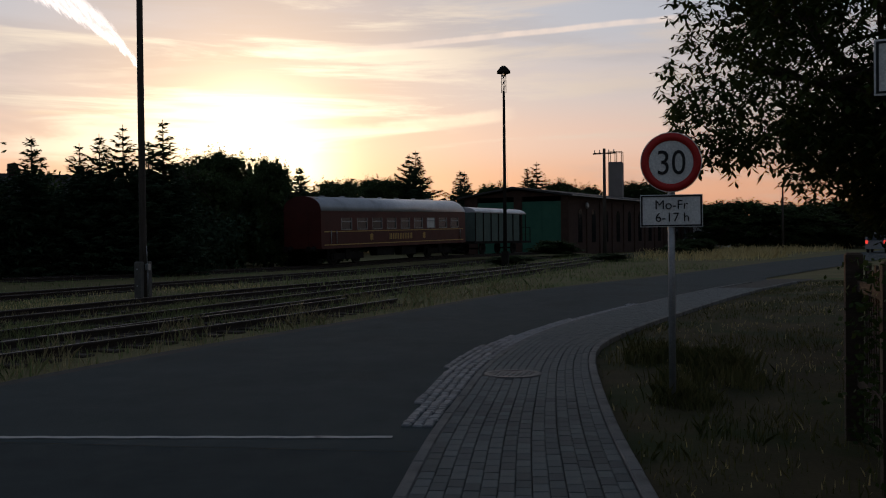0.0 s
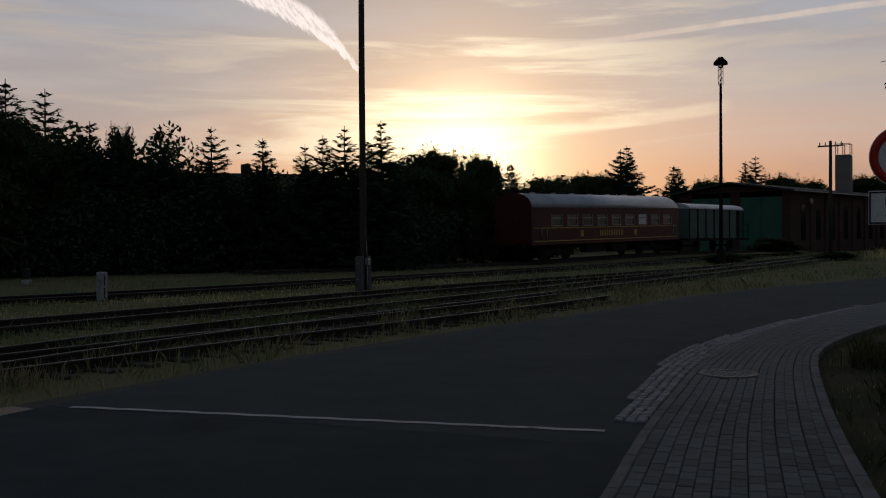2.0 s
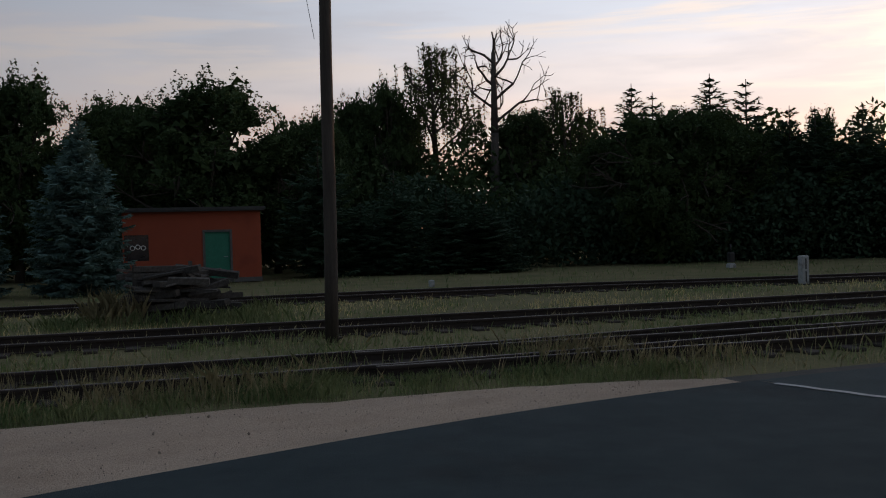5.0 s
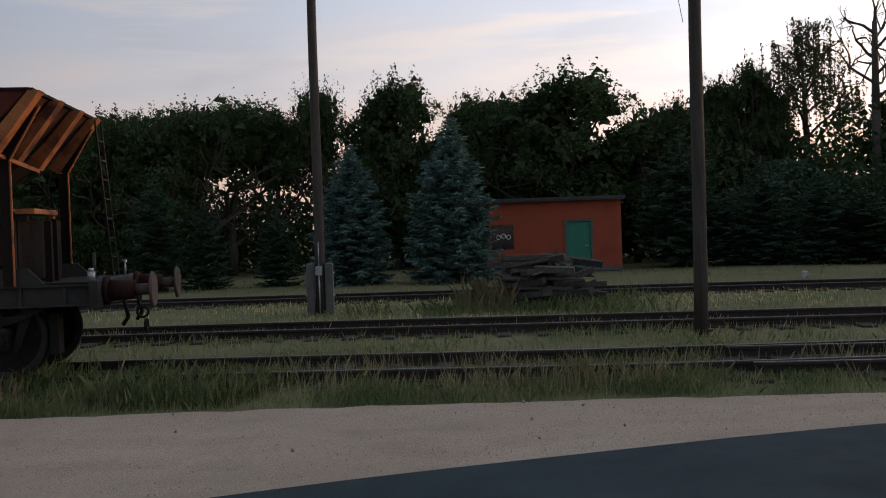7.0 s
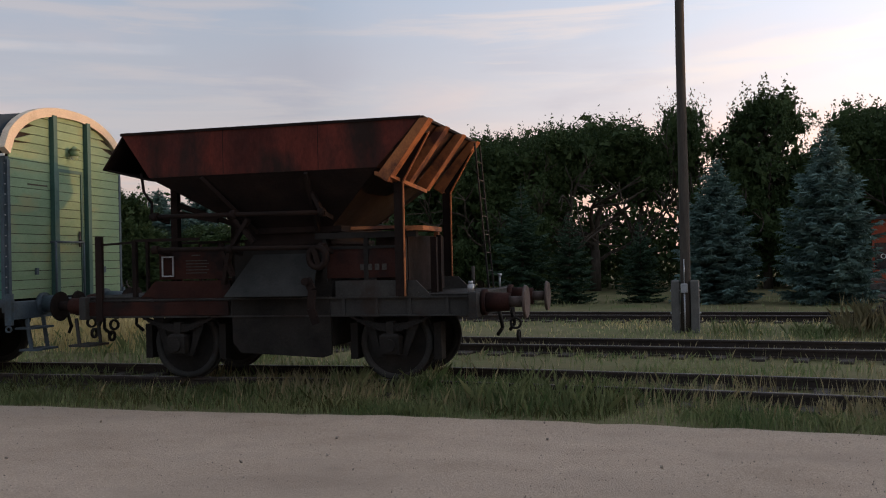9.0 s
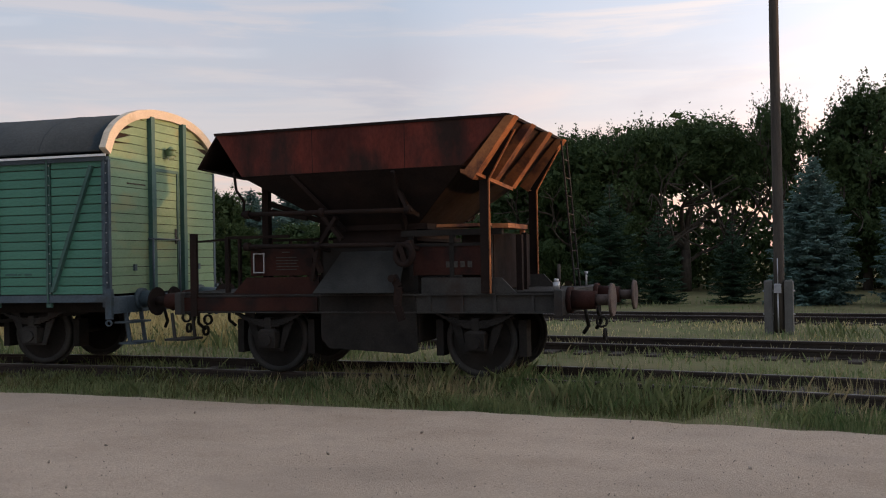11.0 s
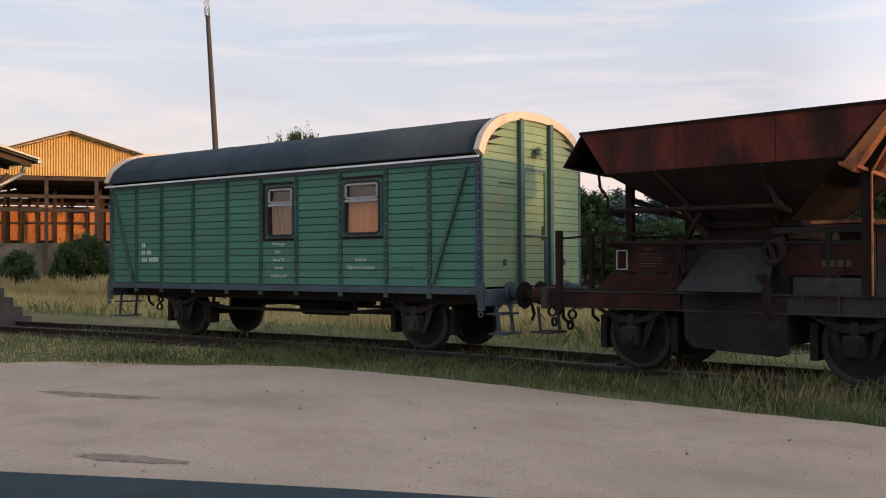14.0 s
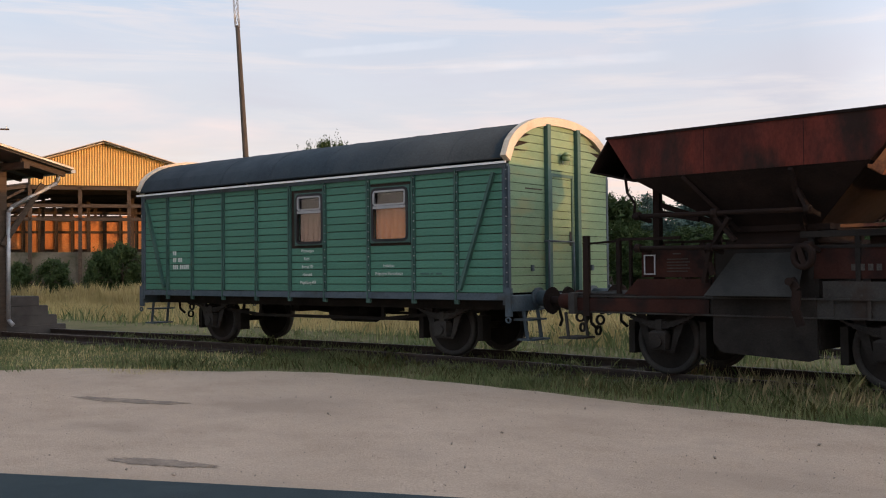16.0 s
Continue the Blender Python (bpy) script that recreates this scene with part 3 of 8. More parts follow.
# ------------------------------------------------------------------ ground, road, path
ROAD_N = spline([(-60, -34), (-30, -13.5), (-14, -1.7), (-8.7, 2.15), (-4.7, 4.85), (-1.6, 6.5), (0.9, 7.35), (3.6, 8.1), (6.7, 8.55), (10.5, 8.65), (13.7, 8.45), (17.2, 8.1), (21.6, 7.6), (30.6, 6.7), (43.2, 3.4), (71, -3.0), (96, -9.5), (160, -27)], 1.0)
ROAD_S_FAR = spline([(8.69, 3.06), (11.66, 3.69), (14.56, 4.09), (17.77, 3.95), (21.4, 3.5), (32, 1.7), (41.7, -0.8), (70, -8.3), (96, -15.3), (160, -33)], 0.5)
KERB_L = spline([(-60, -11), (-20, -3.0), (0, 0.94), (6.48, 2.23), (8.49, 2.63), (10.58, 2.96), (13.41, 3.36), (17.35, 3.5), (22.6, 2.95), (32, 1.2), (41.7, -1.3)], 0.5)
KERB_R = spline([(-60, -12.5), (-20, -5.0), (0, -0.92), (6.99, 0.68), (9.09, 1.16), (11.39, 1.62), (13.8, 2.04), (15.49, 2.2), (17.75, 2.05), (22.5, 1.35), (32, -0.4), (41.7, -2.9)], 0.5)
M_STRAW = material("matted_straw_ground", (0.34, 0.275, 0.125), (0.48, 0.40, 0.20), 0.7, 0.95, 0.7, 22, spec=0.05, stain=(0.24, 0.24, 0.10), stain_scale=0.35)
GRASS_EDGE = spline([(-40, -8), (-26, 2.2), (-20, 4.0), (-17.9, 4.65), (-16.9, 6.2), (-14.9, 7.4), (-13.3, 8.7), (-10.1, 9.35), (-7.2, 9.45), (-4.9, 9.7), (-2.5, 9.8), (0.5, 9.75), (2.9, 9.65), (5.2, 9.45), (7.4, 8.75)], 0.5)

gs = Shape()
rng = np.random.default_rng(3)
xs = np.concatenate([np.linspace(-1500, -80, 12), np.linspace(-70, 120, 96), np.linspace(140, 1500, 12)])
ys = np.concatenate([np.linspace(-1500, -60, 10), np.linspace(-50, 80, 66), np.linspace(100, 1500, 12)])
nx, ny = len(xs), len(ys)
verts = [(x, y, -0.03 + 0.015 * noise.noise((x * 0.4, y * 0.4, 0))) for y in ys for x in xs]
gs.add(verts, [(j * nx + i, j * nx + i + 1, (j + 1) * nx + i + 1, (j + 1) * nx + i) for j in range(ny - 1) for i in range(nx - 1)], True)
solo("ground", gs, M_SOIL, "flat dry meadow ground with sparse green and straw patches", "ground", "structure")


def strip(a, b, z, zb=None):
    """A surface between two lines of the same number of points."""
    s = Shape()
    n = len(a)
    zb = z if zb is None else zb
    s.add([(x, y, z) for x, y in a] + [(x, y, zb) for x, y in b], [(i, i + 1, n + i + 1, n + i) for i in range(n - 1)])
    return s


def resample(line, n):
    d = np.concatenate([[0], np.cumsum([math.dist(line[i], line[i + 1]) for i in range(len(line) - 1)])])
    t = np.linspace(0, d[-1], n)
    return list(zip(np.interp(t, d, [p[0] for p in line]), np.interp(t, d, [p[1] for p in line])))


# the road's near part up to the white joint line, and the part beyond it
xs_near = np.linspace(-60, 8.0, 120)
near = strip([(x, y_on(KERB_L, x)) for x in xs_near], [(x - (8.0 - 7.0) * max(0, (x - 4) / 4) * 0.9, y_on(ROAD_N, x - (x > 4) * (x - 4) / 4 * 0.9)) for x in xs_near], 0.0)
solo("road", near, M_ASPHALT_OLD, "worn dark grey asphalt of the junction", "road", "structure")
xs_far = np.concatenate([np.linspace(8.0, 40, 80), np.linspace(42, 158, 50)])
far_s = [(x, min(y_on(KERB_L, x), y_on(ROAD_S_FAR, max(x, 8.7))) if x < 41 else y_on(ROAD_S_FAR, x)) for x in xs_far]
far_n = [(x - 0.9 * max(0, 1 - (x - 8.0) / 6), y_on(ROAD_N, x - 0.9 * max(0, 1 - (x - 8.0) / 6))) for x in xs_far]
solo("road", strip(far_s, far_n, 0.002), M_ASPHALT, "smooth blue-grey asphalt road curving away past the sidings", "road", "structure")
ln = Shape()
for a, b in [((8.47, 3.0), (7.12, 8.28))]:
    n = 40
    pa = [(a[0] + (b[0] - a[0]) * i / n + 0.012 * math.sin(i * 1.7), a[1] + (b[1] - a[1]) * i / n) for i in range(n + 1)]
    ln = strip(offset(pa, -0.045), offset(pa, 0.045), 0.008)
solo("road_line", ln, M_MARK, "thin worn white line across the asphalt", "road marking", "structure")

# worn brown soil of the verge beside the path
M_VERGE = material("trampled_verge_soil", (0.042, 0.040, 0.022), (0.085, 0.070, 0.040), 0.9, 0.95, 0.7, 30, spec=0.05, stain=(0.030, 0.042, 0.016), stain_scale=0.6, stain_at=0.48)
xs_v = np.linspace(-50, 41, 180)
solo("verge", strip([(x, min(y_on(KERB_R, x) - 0.05, 40) - 7.0) for x in xs_v], [(x, y_on(KERB_R, x) - 0.05) for x in xs_v], -0.012), M_VERGE, "worn brown verge with thin patchy grass", "verge", "structure")

# the sand strip
xs_s = np.linspace(-40, 7.4, 140)
sand = strip([(x, y_on(ROAD_N, x) - 0.25) for x in xs_s], [(x, max(y_on(GRASS_EDGE, x) + 0.12 * noise.noise((x * 2.1, 3, 0)), y_on(ROAD_N, x) - 0.2)) for x in xs_s], -0.006)
solo("sand_strip", sand, M_SAND, "pale packed sand and gravel beside the asphalt", "ground", "structure")
# matted dry grass behind the siding
xs_m = np.linspace(-58, -10, 60)
solo("straw_meadow", strip([(x, float(np.interp(x, (-58, -34, -19, -10), (9.6, 13.2, 15.8, 16.6)))) for x in xs_m], [(x, float(np.interp(x, (-58, -34, -19, -10), (24, 23, 25, 19)))) for x in xs_m], 0.0), M_STRAW, "matted straw-coloured meadow behind the siding", "meadow", "structure")
# a gravel fringe along the far road edge
fr = strip(resample(offset(spline([(6.9, 8.6), (13.7, 8.45), (21.6, 7.6), (30.6, 6.7), (43.2, 3.4), (71, -3.0)], 1.0), -0.05), 90), resample(offset(spline([(6.9, 8.6), (13.7, 8.45), (21.6, 7.6), (30.6, 6.7), (43.2, 3.4), (71, -3.0)], 1.0), 0.35), 90), -0.004)
solo("road_edge", fr, M_JOINT, "dark crumbling gravel edge of the road", "road edge", "structure")
M_DAMP = material("damp_sand", (0.14, 0.105, 0.078), (0.27, 0.205, 0.15), 6, 0.8, 0.5, 40)
for (cx, cy), (ra, rb), ang in (((-7.95, 3.5), (0.52, 0.12), 28), ((-12.1, 5.0), (0.85, 0.17), 26)):
    sp = Shape()
    pts = []
    for i in range(120):
        t = 2 * math.pi * i / 120
        k = 1 + 0.35 * noise.noise((math.cos(t) * 1.6 + cx, math.sin(t) * 1.6, 1)) + 0.45 * noise.noise((math.cos(t) * 6 + cx, math.sin(t) * 6, 2))
        x, y = ra * k * math.cos(t), rb * k * math.sin(t)
        c, s_ = math.cos(radians(ang)), math.sin(radians(ang))
        pts.append((cx + x * c - y * s_, cy + x * s_ + y * c))
    sp.sheet(pts, -0.001)
    solo("damp_hollow", sp, M_DAMP, "damp brown hollow in the sand with loose grit", "puddle mark", "structure")

# the paved path: bed, kerbs, pavers, gutter cobbles, manhole
bedx = np.concatenate([np.linspace(-60, 4, 40), np.linspace(4.2, 41, 110)])
bed = strip([(x, y_on(KERB_R, x)) for x in bedx], [(x, y_on(KERB_L, x)) for x in bedx], 0.012)
path = solo("pavement", bed, M_JOINT, "grey concrete paver path between kerb stones", "pavement", "structure")


def kerb_run(line, x0, x1, width, z, name):
    k = Shape()
    pts = resample([p for p in line if x0 <= p[0] <= x1], max(3, int((x1 - x0) / 1.0)))
    for a, b in zip(pts, pts[1:]):
        d = Vector((b[0] - a[0], b[1] - a[1], 0))
        m = Matrix.Translation((a[0], a[1], 0)) @ Matrix.Rotation(math.atan2(d.y, d.x), 4, "Z")
        s = Shape().bev(0.006, -width / 2, -0.1, d.length - 0.006, width / 2, z + 0.006 * noise.noise((a[0], a[1], 5)), 0.012)
        part(name, s, M_KERB, path, m=m)


kerb_run(KERB_R, 3.0, 38.0, 0.10, 0.075, "kerb_stone")
kerb_run(KERB_L, 3.0, 38.0, 0.10, 0.045, "kerb_stone")
pv = Shape().bev(-0.096, -0.047, 0.0, 0.096, 0.047, 0.04, 0.006).mesh("paver")
rest = Shape()
count = 0
x = 4.6
row = 0
while x < 33.0:
    yl, yr = y_on(KERB_L, x) - 0.06, y_on(KERB_R, x) + 0.06
    slope = math.atan2(y_on(KERB_L, x + 0.3) - y_on(KERB_L, x - 0.3), 0.6)
    slope2 = math.atan2(y_on(KERB_R, x + 0.3) - y_on(KERB_R, x - 0.3), 0.6)
    n = 13
    for i in range(n):
        f = (i + 0.5) / n
        yy = yr + (yl - yr) * f
        xx = x + (0.1 if i % 2 else 0.0) - 0.25 * (yy - (yl + yr) / 2) * 0.8
        if math.hypot((xx - 12.2) / 0.42, (yy - 2.78) / 0.36) < 1:
            continue
        m = Matrix.Translation((xx, yy + (xx - x) * math.tan(slope), 0.012 + 0.004 * random.random())) @ Matrix.Rotation(slope2 + (slope - slope2) * f, 4, "Z") @ Matrix.Rotation(random.gauss(0, 0.012), 4, "X")
        w = (yl - yr) / n / 0.100
        m = m @ Matrix.Diagonal((1, w, 1, 1))
        if 6.0 < x < 10.4 and count < 300:
            part("paver", pv, M_PAVER, path, m=m)
            count += 1
        else:
            rest.bev(-0.096, -0.047, 0.0, 0.096, 0.047, 0.04, 0.006, m)
    x += 0.2
    row += 1
rp = part("pavers", rest, M_PAVER, path)
rp["kind"] = "stuff"
# gutter cobbles between kerb and asphalt
gut = Shape()
cnt = 0
line_in = [p for p in offset(KERB_L, 0.07) if 8.5 <= p[0] <= 26]
for i, p in enumerate(resample(line_in, 165)):
    q = resample(line_in, 165)[min(i + 1, 164)]
    wid = (y_on(ROAD_S_FAR, max(p[0], 8.7)) - p[1])
    k = max(1, int(wid / 0.105))
    for j in range(k):
        m = Matrix.Translation((p[0] + random.gauss(0, 0.006), p[1] + 0.055 + j * 0.105 + random.gauss(0, 0.006), -0.05)) @ Matrix.Rotation(math.atan2(q[1] - p[1], q[0] - p[0]) + random.gauss(0, 0.08), 4, "Z") @ Matrix.Rotation(random.gauss(0, 0.05), 4, "X")
        a, b = 0.043 + 0.006 * random.random(), 0.042 + 0.006 * random.random()
        if cnt < 290:
            part("cobble", Shape().bev(-a, -b, 0, a, b, 0.072 + 0.008 * random.random(), 0.014), M_COBBLE, path, m=m)
            cnt += 1
        else:
            gut.bev(-a, -b, 0, a, b, 0.072 + 0.008 * random.random(), 0.014, m)
gp = part("cobbles", gut, M_COBBLE, path)
gp["kind"] = "stuff"
lid = Shape().rod((12.2, 2.78, 0.01), (12.2, 2.78, 0.058), 0.36, n=36)
lid.ring((12.2, 2.78, 0.058), (0, 0, 1), 0.27, 0.36, 0.006, 36)
for i in range(-3, 4):
    lid.box(12.2 - 0.2, 2.78 + i * 0.07 - 0.012, 0.056, 12.2 + 0.2, 2.78 + i * 0.07 + 0.012, 0.066)
solo("manhole_cover", lid, M_IRON_LID, "round cast iron manhole cover set into the path", "manhole cover")

# ------------------------------------------------------------------ tracks
RAIL_PROFILE = [(-0.06, 0.0), (0.06, 0.0), (0.06, 0.012), (0.01, 0.03), (0.01, 0.105), (0.034, 0.115), (0.034, 0.145), (0.022, 0.152), (-0.022, 0.152), (-0.034, 0.145), (-0.034, 0.115), (-0.01, 0.105), (-0.01, 0.03), (-0.06, 0.012)]


def sweep(line, profile, z=0.0, rise=None):
    s = Shape()
    n = len(profile)
    vs = []
    for i, p in enumerate(line):
        a, b = line[max(i - 1, 0)], line[min(i + 1, len(line) - 1)]
        t = Vector((b[0] - a[0], b[1] - a[1])).normalized()
        for u, w in profile:
            vs.append((p[0] - t.y * u, p[1] + t.x * u, z + w + (rise(p[0]) if rise else 0.0)))
    fs = [(i * n + k, i * n + (k + 1) % n, (i + 1) * n + (k + 1) % n, (i + 1) * n + k) for i in range(len(line) - 1) for k in range(n)]
    s.add(vs, fs)
    return s


SLEEPER = Shape().bev(-0.12, -1.2, 0, 0.12, 1.2, 0.05, 0.015).mesh("sleeper")
TRACKS = {}


def track(key, pts, label, sleep=True, x0=-30, x1=62, rise=None):
    line = spline(pts, 1.0)
    TRACKS[key] = line
    t = thing("railway_track", None, label, "railway track", kind="structure")
    for d in (0.0, 1.5):
        ln_ = offset(line, d)
        part("rail", sweep(ln_, RAIL_PROFILE, -0.012, rise), M_RAIL, t)
        part("rail_head", sweep(ln_, [(-0.024, 0.0), (0.024, 0.0), (0.02, 0.004), (-0.02, 0.004)], 0.140, rise), M_RAIL_TOP, t, "worn brighter running surface")
    if sleep:
        mid = offset(line, 0.75)
        d = 0.0
        for a, b in zip(mid, mid[1:]):
            seg = math.dist(a, b)
            while d < seg:
                f = d / seg
                x, y = a[0] + (b[0] - a[0]) * f, a[1] + (b[1] - a[1]) * f
                if x0 < x < x1:
                    part("sleeper", SLEEPER, M_SLEEPER, t, m=Matrix.Translation((x, y, -0.045 + 0.012 * random.random() + (rise(x) if rise else 0.0))) @ Matrix.Rotation(math.atan2(b[1] - a[1], b[0] - a[0]), 4, "Z"))
                d += 0.65
            d -= seg
    return t


track("one", [(-45, 3.2), (-24, 8.45), (-18.9, 9.8), (-12.77, 11.06), (-8.2, 11.40), (-5.26, 11.64), (-1, 11.4), (2, 11.15), (6, 11.1), (12, 11.45), (18, 11.4), (24, 11.1), (31, 10.8), (50, 9.8), (95, 8.6)], "overgrown rusty siding track with wooden sleepers")
track("two", [(-45, 16.4), (-12, 17.0), (-6, 16.85), (-2, 16.65), (2, 16.35), (8, 15.9), (16, 15.4), (22, 14.9), (28, 14.4), (35, 13.4), (50, 11.3), (95, 10.2)], "rusty middle track standing proud of mown grass")
track("three", [(-45, 27), (-7, 25.4), (2, 25.0), (12, 24.0), (22, 21.6), (31, 20.6), (51, 18.0), (80, 15.0)], "far rusty track below the trees")
def coach_rise(x):
    return 0.30 * min(1.0, max(0.0, (x - 54.0) / 17.4))


track("four", [(36, 30.5), (45, 27.2), (54.04, 24.67), (71.42, 20.63), (90, 15.5)], "track on which the dining coach stands", x0=36, x1=84, rise=coach_rise)
BANK = [(-2.6, -0.06), (4.1, -0.06), (2.6, -0.01), (-1.1, -0.01)]
solo("track_bank", sweep([p for p in TRACKS["four"] if p[0] > 50], BANK, -0.03, coach_rise), M_SOIL, "low grassy bank below the coach track", "bank", "structure")
track("zero", [(3.5, 10.95), (11, 10.33), (15.7, 9.75), (19.6, 9.33), (25, 8.9)], "short branch track curving towards the road", x0=3.5, x1=25)

# ------------------------------------------------------------------ railway vehicles
def text_mesh(body, size, name="lettering"):
    cu = bpy.data.curves.new(name, "FONT")
    cu.body, cu.size, cu.extrude = body, size, 0.002
    cu.align_x = "CENTER"
    ob = bpy.data.objects.new("tmp", cu)
    scene.collection.objects.link(ob)
    me = bpy.data.meshes.new_from_object(ob.evaluated_get(bpy.context.evaluated_depsgraph_get()))
    bpy.data.objects.remove(ob)
    me.name = name
    return me


def lettering(body, size, mat, parent, at, rot=(90, 0, 0), squeeze=1.0):
    me = text_mesh(body, size)
    return part("lettering", me, mat, parent, m=pose(*at, *rot) @ Matrix.Diagonal((squeeze, 1, 1, 1)))


def wheelset(parent, x, r=0.48, mat=M_UNDER, rim=M_UNDER_GREY):
    """Two wheels on an axle, with a plain wheel disc, tyre and flange."""
    for side in (-1, 1):
        y = side * 0.75
        w = Shape()
        w.rod((x, y - 0.035, r + 0.14), (x, y + 0.035, r + 0.14), r - 0.07, n=28)
        w.rod((x, y - 0.09, r + 0.14), (x, y + 0.09, r + 0.14), 0.12, n=16)
        wheel = part("wheel", w, mat, parent)
        t = Shape()
        t.ring((x, y, r + 0.14), (0, 1, 0), r - 0.08, r, 0.065, 32)
        t.ring((x, y - side * 0.055, r + 0.14), (0, 1, 0), r - 0.02, r + 0.028, 0.012, 32)
        part("tyre", t, rim, wheel, "worn steel tyre")
    part("axle", Shape().rod((x, -1.0, r + 0.14), (x, 1.0, r + 0.14), 0.065, n=12), mat, parent)


def running_gear(parent, x, y, ztop, r=0.48, mat=M_UNDER):
    """Axle guard plates, axle box and leaf spring at one wheel."""
    s = Shape()
    zc = r + 0.14
    for sx in (-1, 1):
        s.prism([(x + sx * 0.14, zc - 0.16), (x + sx * 0.20, zc - 0.16), (x + sx * 0.42, ztop), (x + sx * 0.26, ztop)], y - 0.012, y + 0.012, "y")
    s.bar((x - 0.2, y, zc - 0.15), (x + 0.2, y, zc - 0.15), 0.03, 0.03)
    part("axle_guard", s, mat, parent)
    b = Shape().bev(x - 0.13, y - 0.12, zc - 0.12, x + 0.13, y + 0.06, zc + 0.14, 0.03)
    b.rod((x, y - 0.16, zc - 0.01), (x, y - 0.12, zc - 0.01), 0.085, n=14)
    part("axle_box", b, mat, parent)
    sp = Shape()
    for i in range(7):
        half = 0.62 - i * 0.075
        zz = zc + 0.31 - i * 0.014
        for k in range(6):
            a, c = -half + 2 * half * k / 6, -half + 2 * half * (k + 1) / 6
            sp.bar((x + a, y - 0.02, zz + 0.14 * (a / 0.62) ** 2 - 0.05), (x + c, y - 0.02, zz + 0.14 * (c / 0.62) ** 2 - 0.05), 0.09, 0.013)
    sp.box(x - 0.05, y - 0.08, zc + 0.13, x + 0.05, y + 0.04, zc + 0.30)
    part("leaf_spring", sp, mat, parent)
    sh = Shape()
    for sx in (-1, 1):
        sh.bar((x + sx * 0.62, y - 0.02, zc + 0.40), (x + sx * 0.68, y - 0.02, ztop), 0.04, 0.03)
    part("shackle", sh, mat, parent)


def buffer(parent, x, y, z, side, mat=M_UNDER, disc=M_DARK_RUST, r=0.19):
    s = Shape()
    s.rod((x, y, z), (x + side * 0.06, y, z), 0.17, n=16)
    s.rod((x + side * 0.06, y, z), (x + side * 0.36, y, z), 0.13, 0.115, n=16)
    b = part("buffer", s, mat, parent)
    d = Shape().rod((x + side * 0.34, y, z), (x + side * 0.55, y, z), 0.07, n=12)
    d.rod((x + side * 0.55, y, z), (x + side * 0.585, y, z), r, r * 0.93, n=24)
    part("buffer_disc", d, disc, b, "round worn buffer head")


def coupling(parent, x, z, side, mat=M_UNDER):
    s = Shape()
    s.bar((x, 0, z), (x + side * 0.22, 0, z), 0.06, 0.09)
    for k in range(3):
        a = x + side * (0.22 + 0.04 * k)
        s.ring((a, 0, z - 0.12 - 0.17 * k), (0, 1, 0) if k % 2 else (1, 0, 0), 0.055, 0.085, 0.018, 12)
    part("screw_coupling", s, mat, parent)
    for yy in (-0.45, 0.4):
        h = Shape()
        pts = [(x + side * 0.02, yy, z - 0.02), (x + side * 0.13, yy, z - 0.10), (x + side * 0.16, yy + 0.05, z - 0.32), (x + side * 0.08, yy + 0.12, z - 0.42)]
        for a, b in zip(pts, pts[1:]):
            h.rod(a, b, 0.025, n=8)
        part("brake_hose", h, mat, parent)


# --- green van
VAN_M = Matrix.Translation((-16.13, 11.446, 0)) @ Matrix.Rotation(radians(10.3), 4, "Z") @ Matrix.Diagonal((1.070, 1.017, 1, 1))
van = thing("goods_van", VAN_M, "green boarded two-axle railway van with a dark barrel roof", "railway wagon")
HX, HY, ZS, ZE, ZA = 4.67, 1.60, 1.27, 3.36, 4.18


def roof_z(y, half, zside, ztop):
    t = min(1.0, abs(y) / half)
    return zside + (ztop - zside) * math.sqrt(max(0.0, 1 - t ** 2.25)) ** 1.0


core = Shape()
prof = [(-HY + 0.06, ZS), (HY - 0.06, ZS), (HY - 0.06, ZE)] + [(y, roof_z(y, HY + 0.02, ZE - 0.02, ZA - 0.06)) for y in np.linspace(HY - 0.1, -HY + 0.1, 21)] + [(-HY + 0.06, ZE)]
# the body's inner lining, open at the windows on the camera's side
WINS = [(0.10, 0.72), (1.94, 2.68)]
WZ0, WZ1 = 2.20, 3.08
for xa, xb in ((-HX + 0.03, 0.0), (0.82, 1.84), (2.78, HX - 0.03)):
    core.box(xa, -HY + 0.055, ZS, xb, -HY + 0.085, ZE)
for xa, xb in ((0.0, 0.82), (1.84, 2.78)):
    core.box(xa, -HY + 0.055, ZS, xb, -HY + 0.085, WZ0 - 0.04)
    core.box(xa, -HY + 0.055, WZ1 + 0.04, xb, -HY + 0.085, ZE)
core.box(-HX + 0.03, HY - 0.085, ZS, HX - 0.03, HY - 0.055, ZE)
core.prism([p for p in prof], -HX + 0.02, -HX + 0.06, "x")
core.prism([p for p in prof], HX - 0.06, HX - 0.02, "x")
core.box(-HX + 0.03, -HY + 0.05, ZS, HX - 0.03, HY - 0.05, ZS + 0.05)
core.box(-HX + 0.06, -HY + 0.085, ZE - 0.03, HX - 0.06, HY - 0.085, ZE)
part("body", core, M_INSIDE, van, "lined body")
rf = Shape()
ysr = np.linspace(-HY - 0.06, HY + 0.06, 29)
top = [(y, roof_z(y, HY + 0.07, ZE, ZA)) for y in ysr]
low = [(y, z - 0.035) for y, z in reversed(top)]
segs = np.linspace(-HX - 0.03, HX - 0.06, 10)
rf.prism(top + low, -HX - 0.05, HX - 0.05, "x", True)
roof = part("roof", rf, M_ROOF, van, "dark tarred barrel roof")
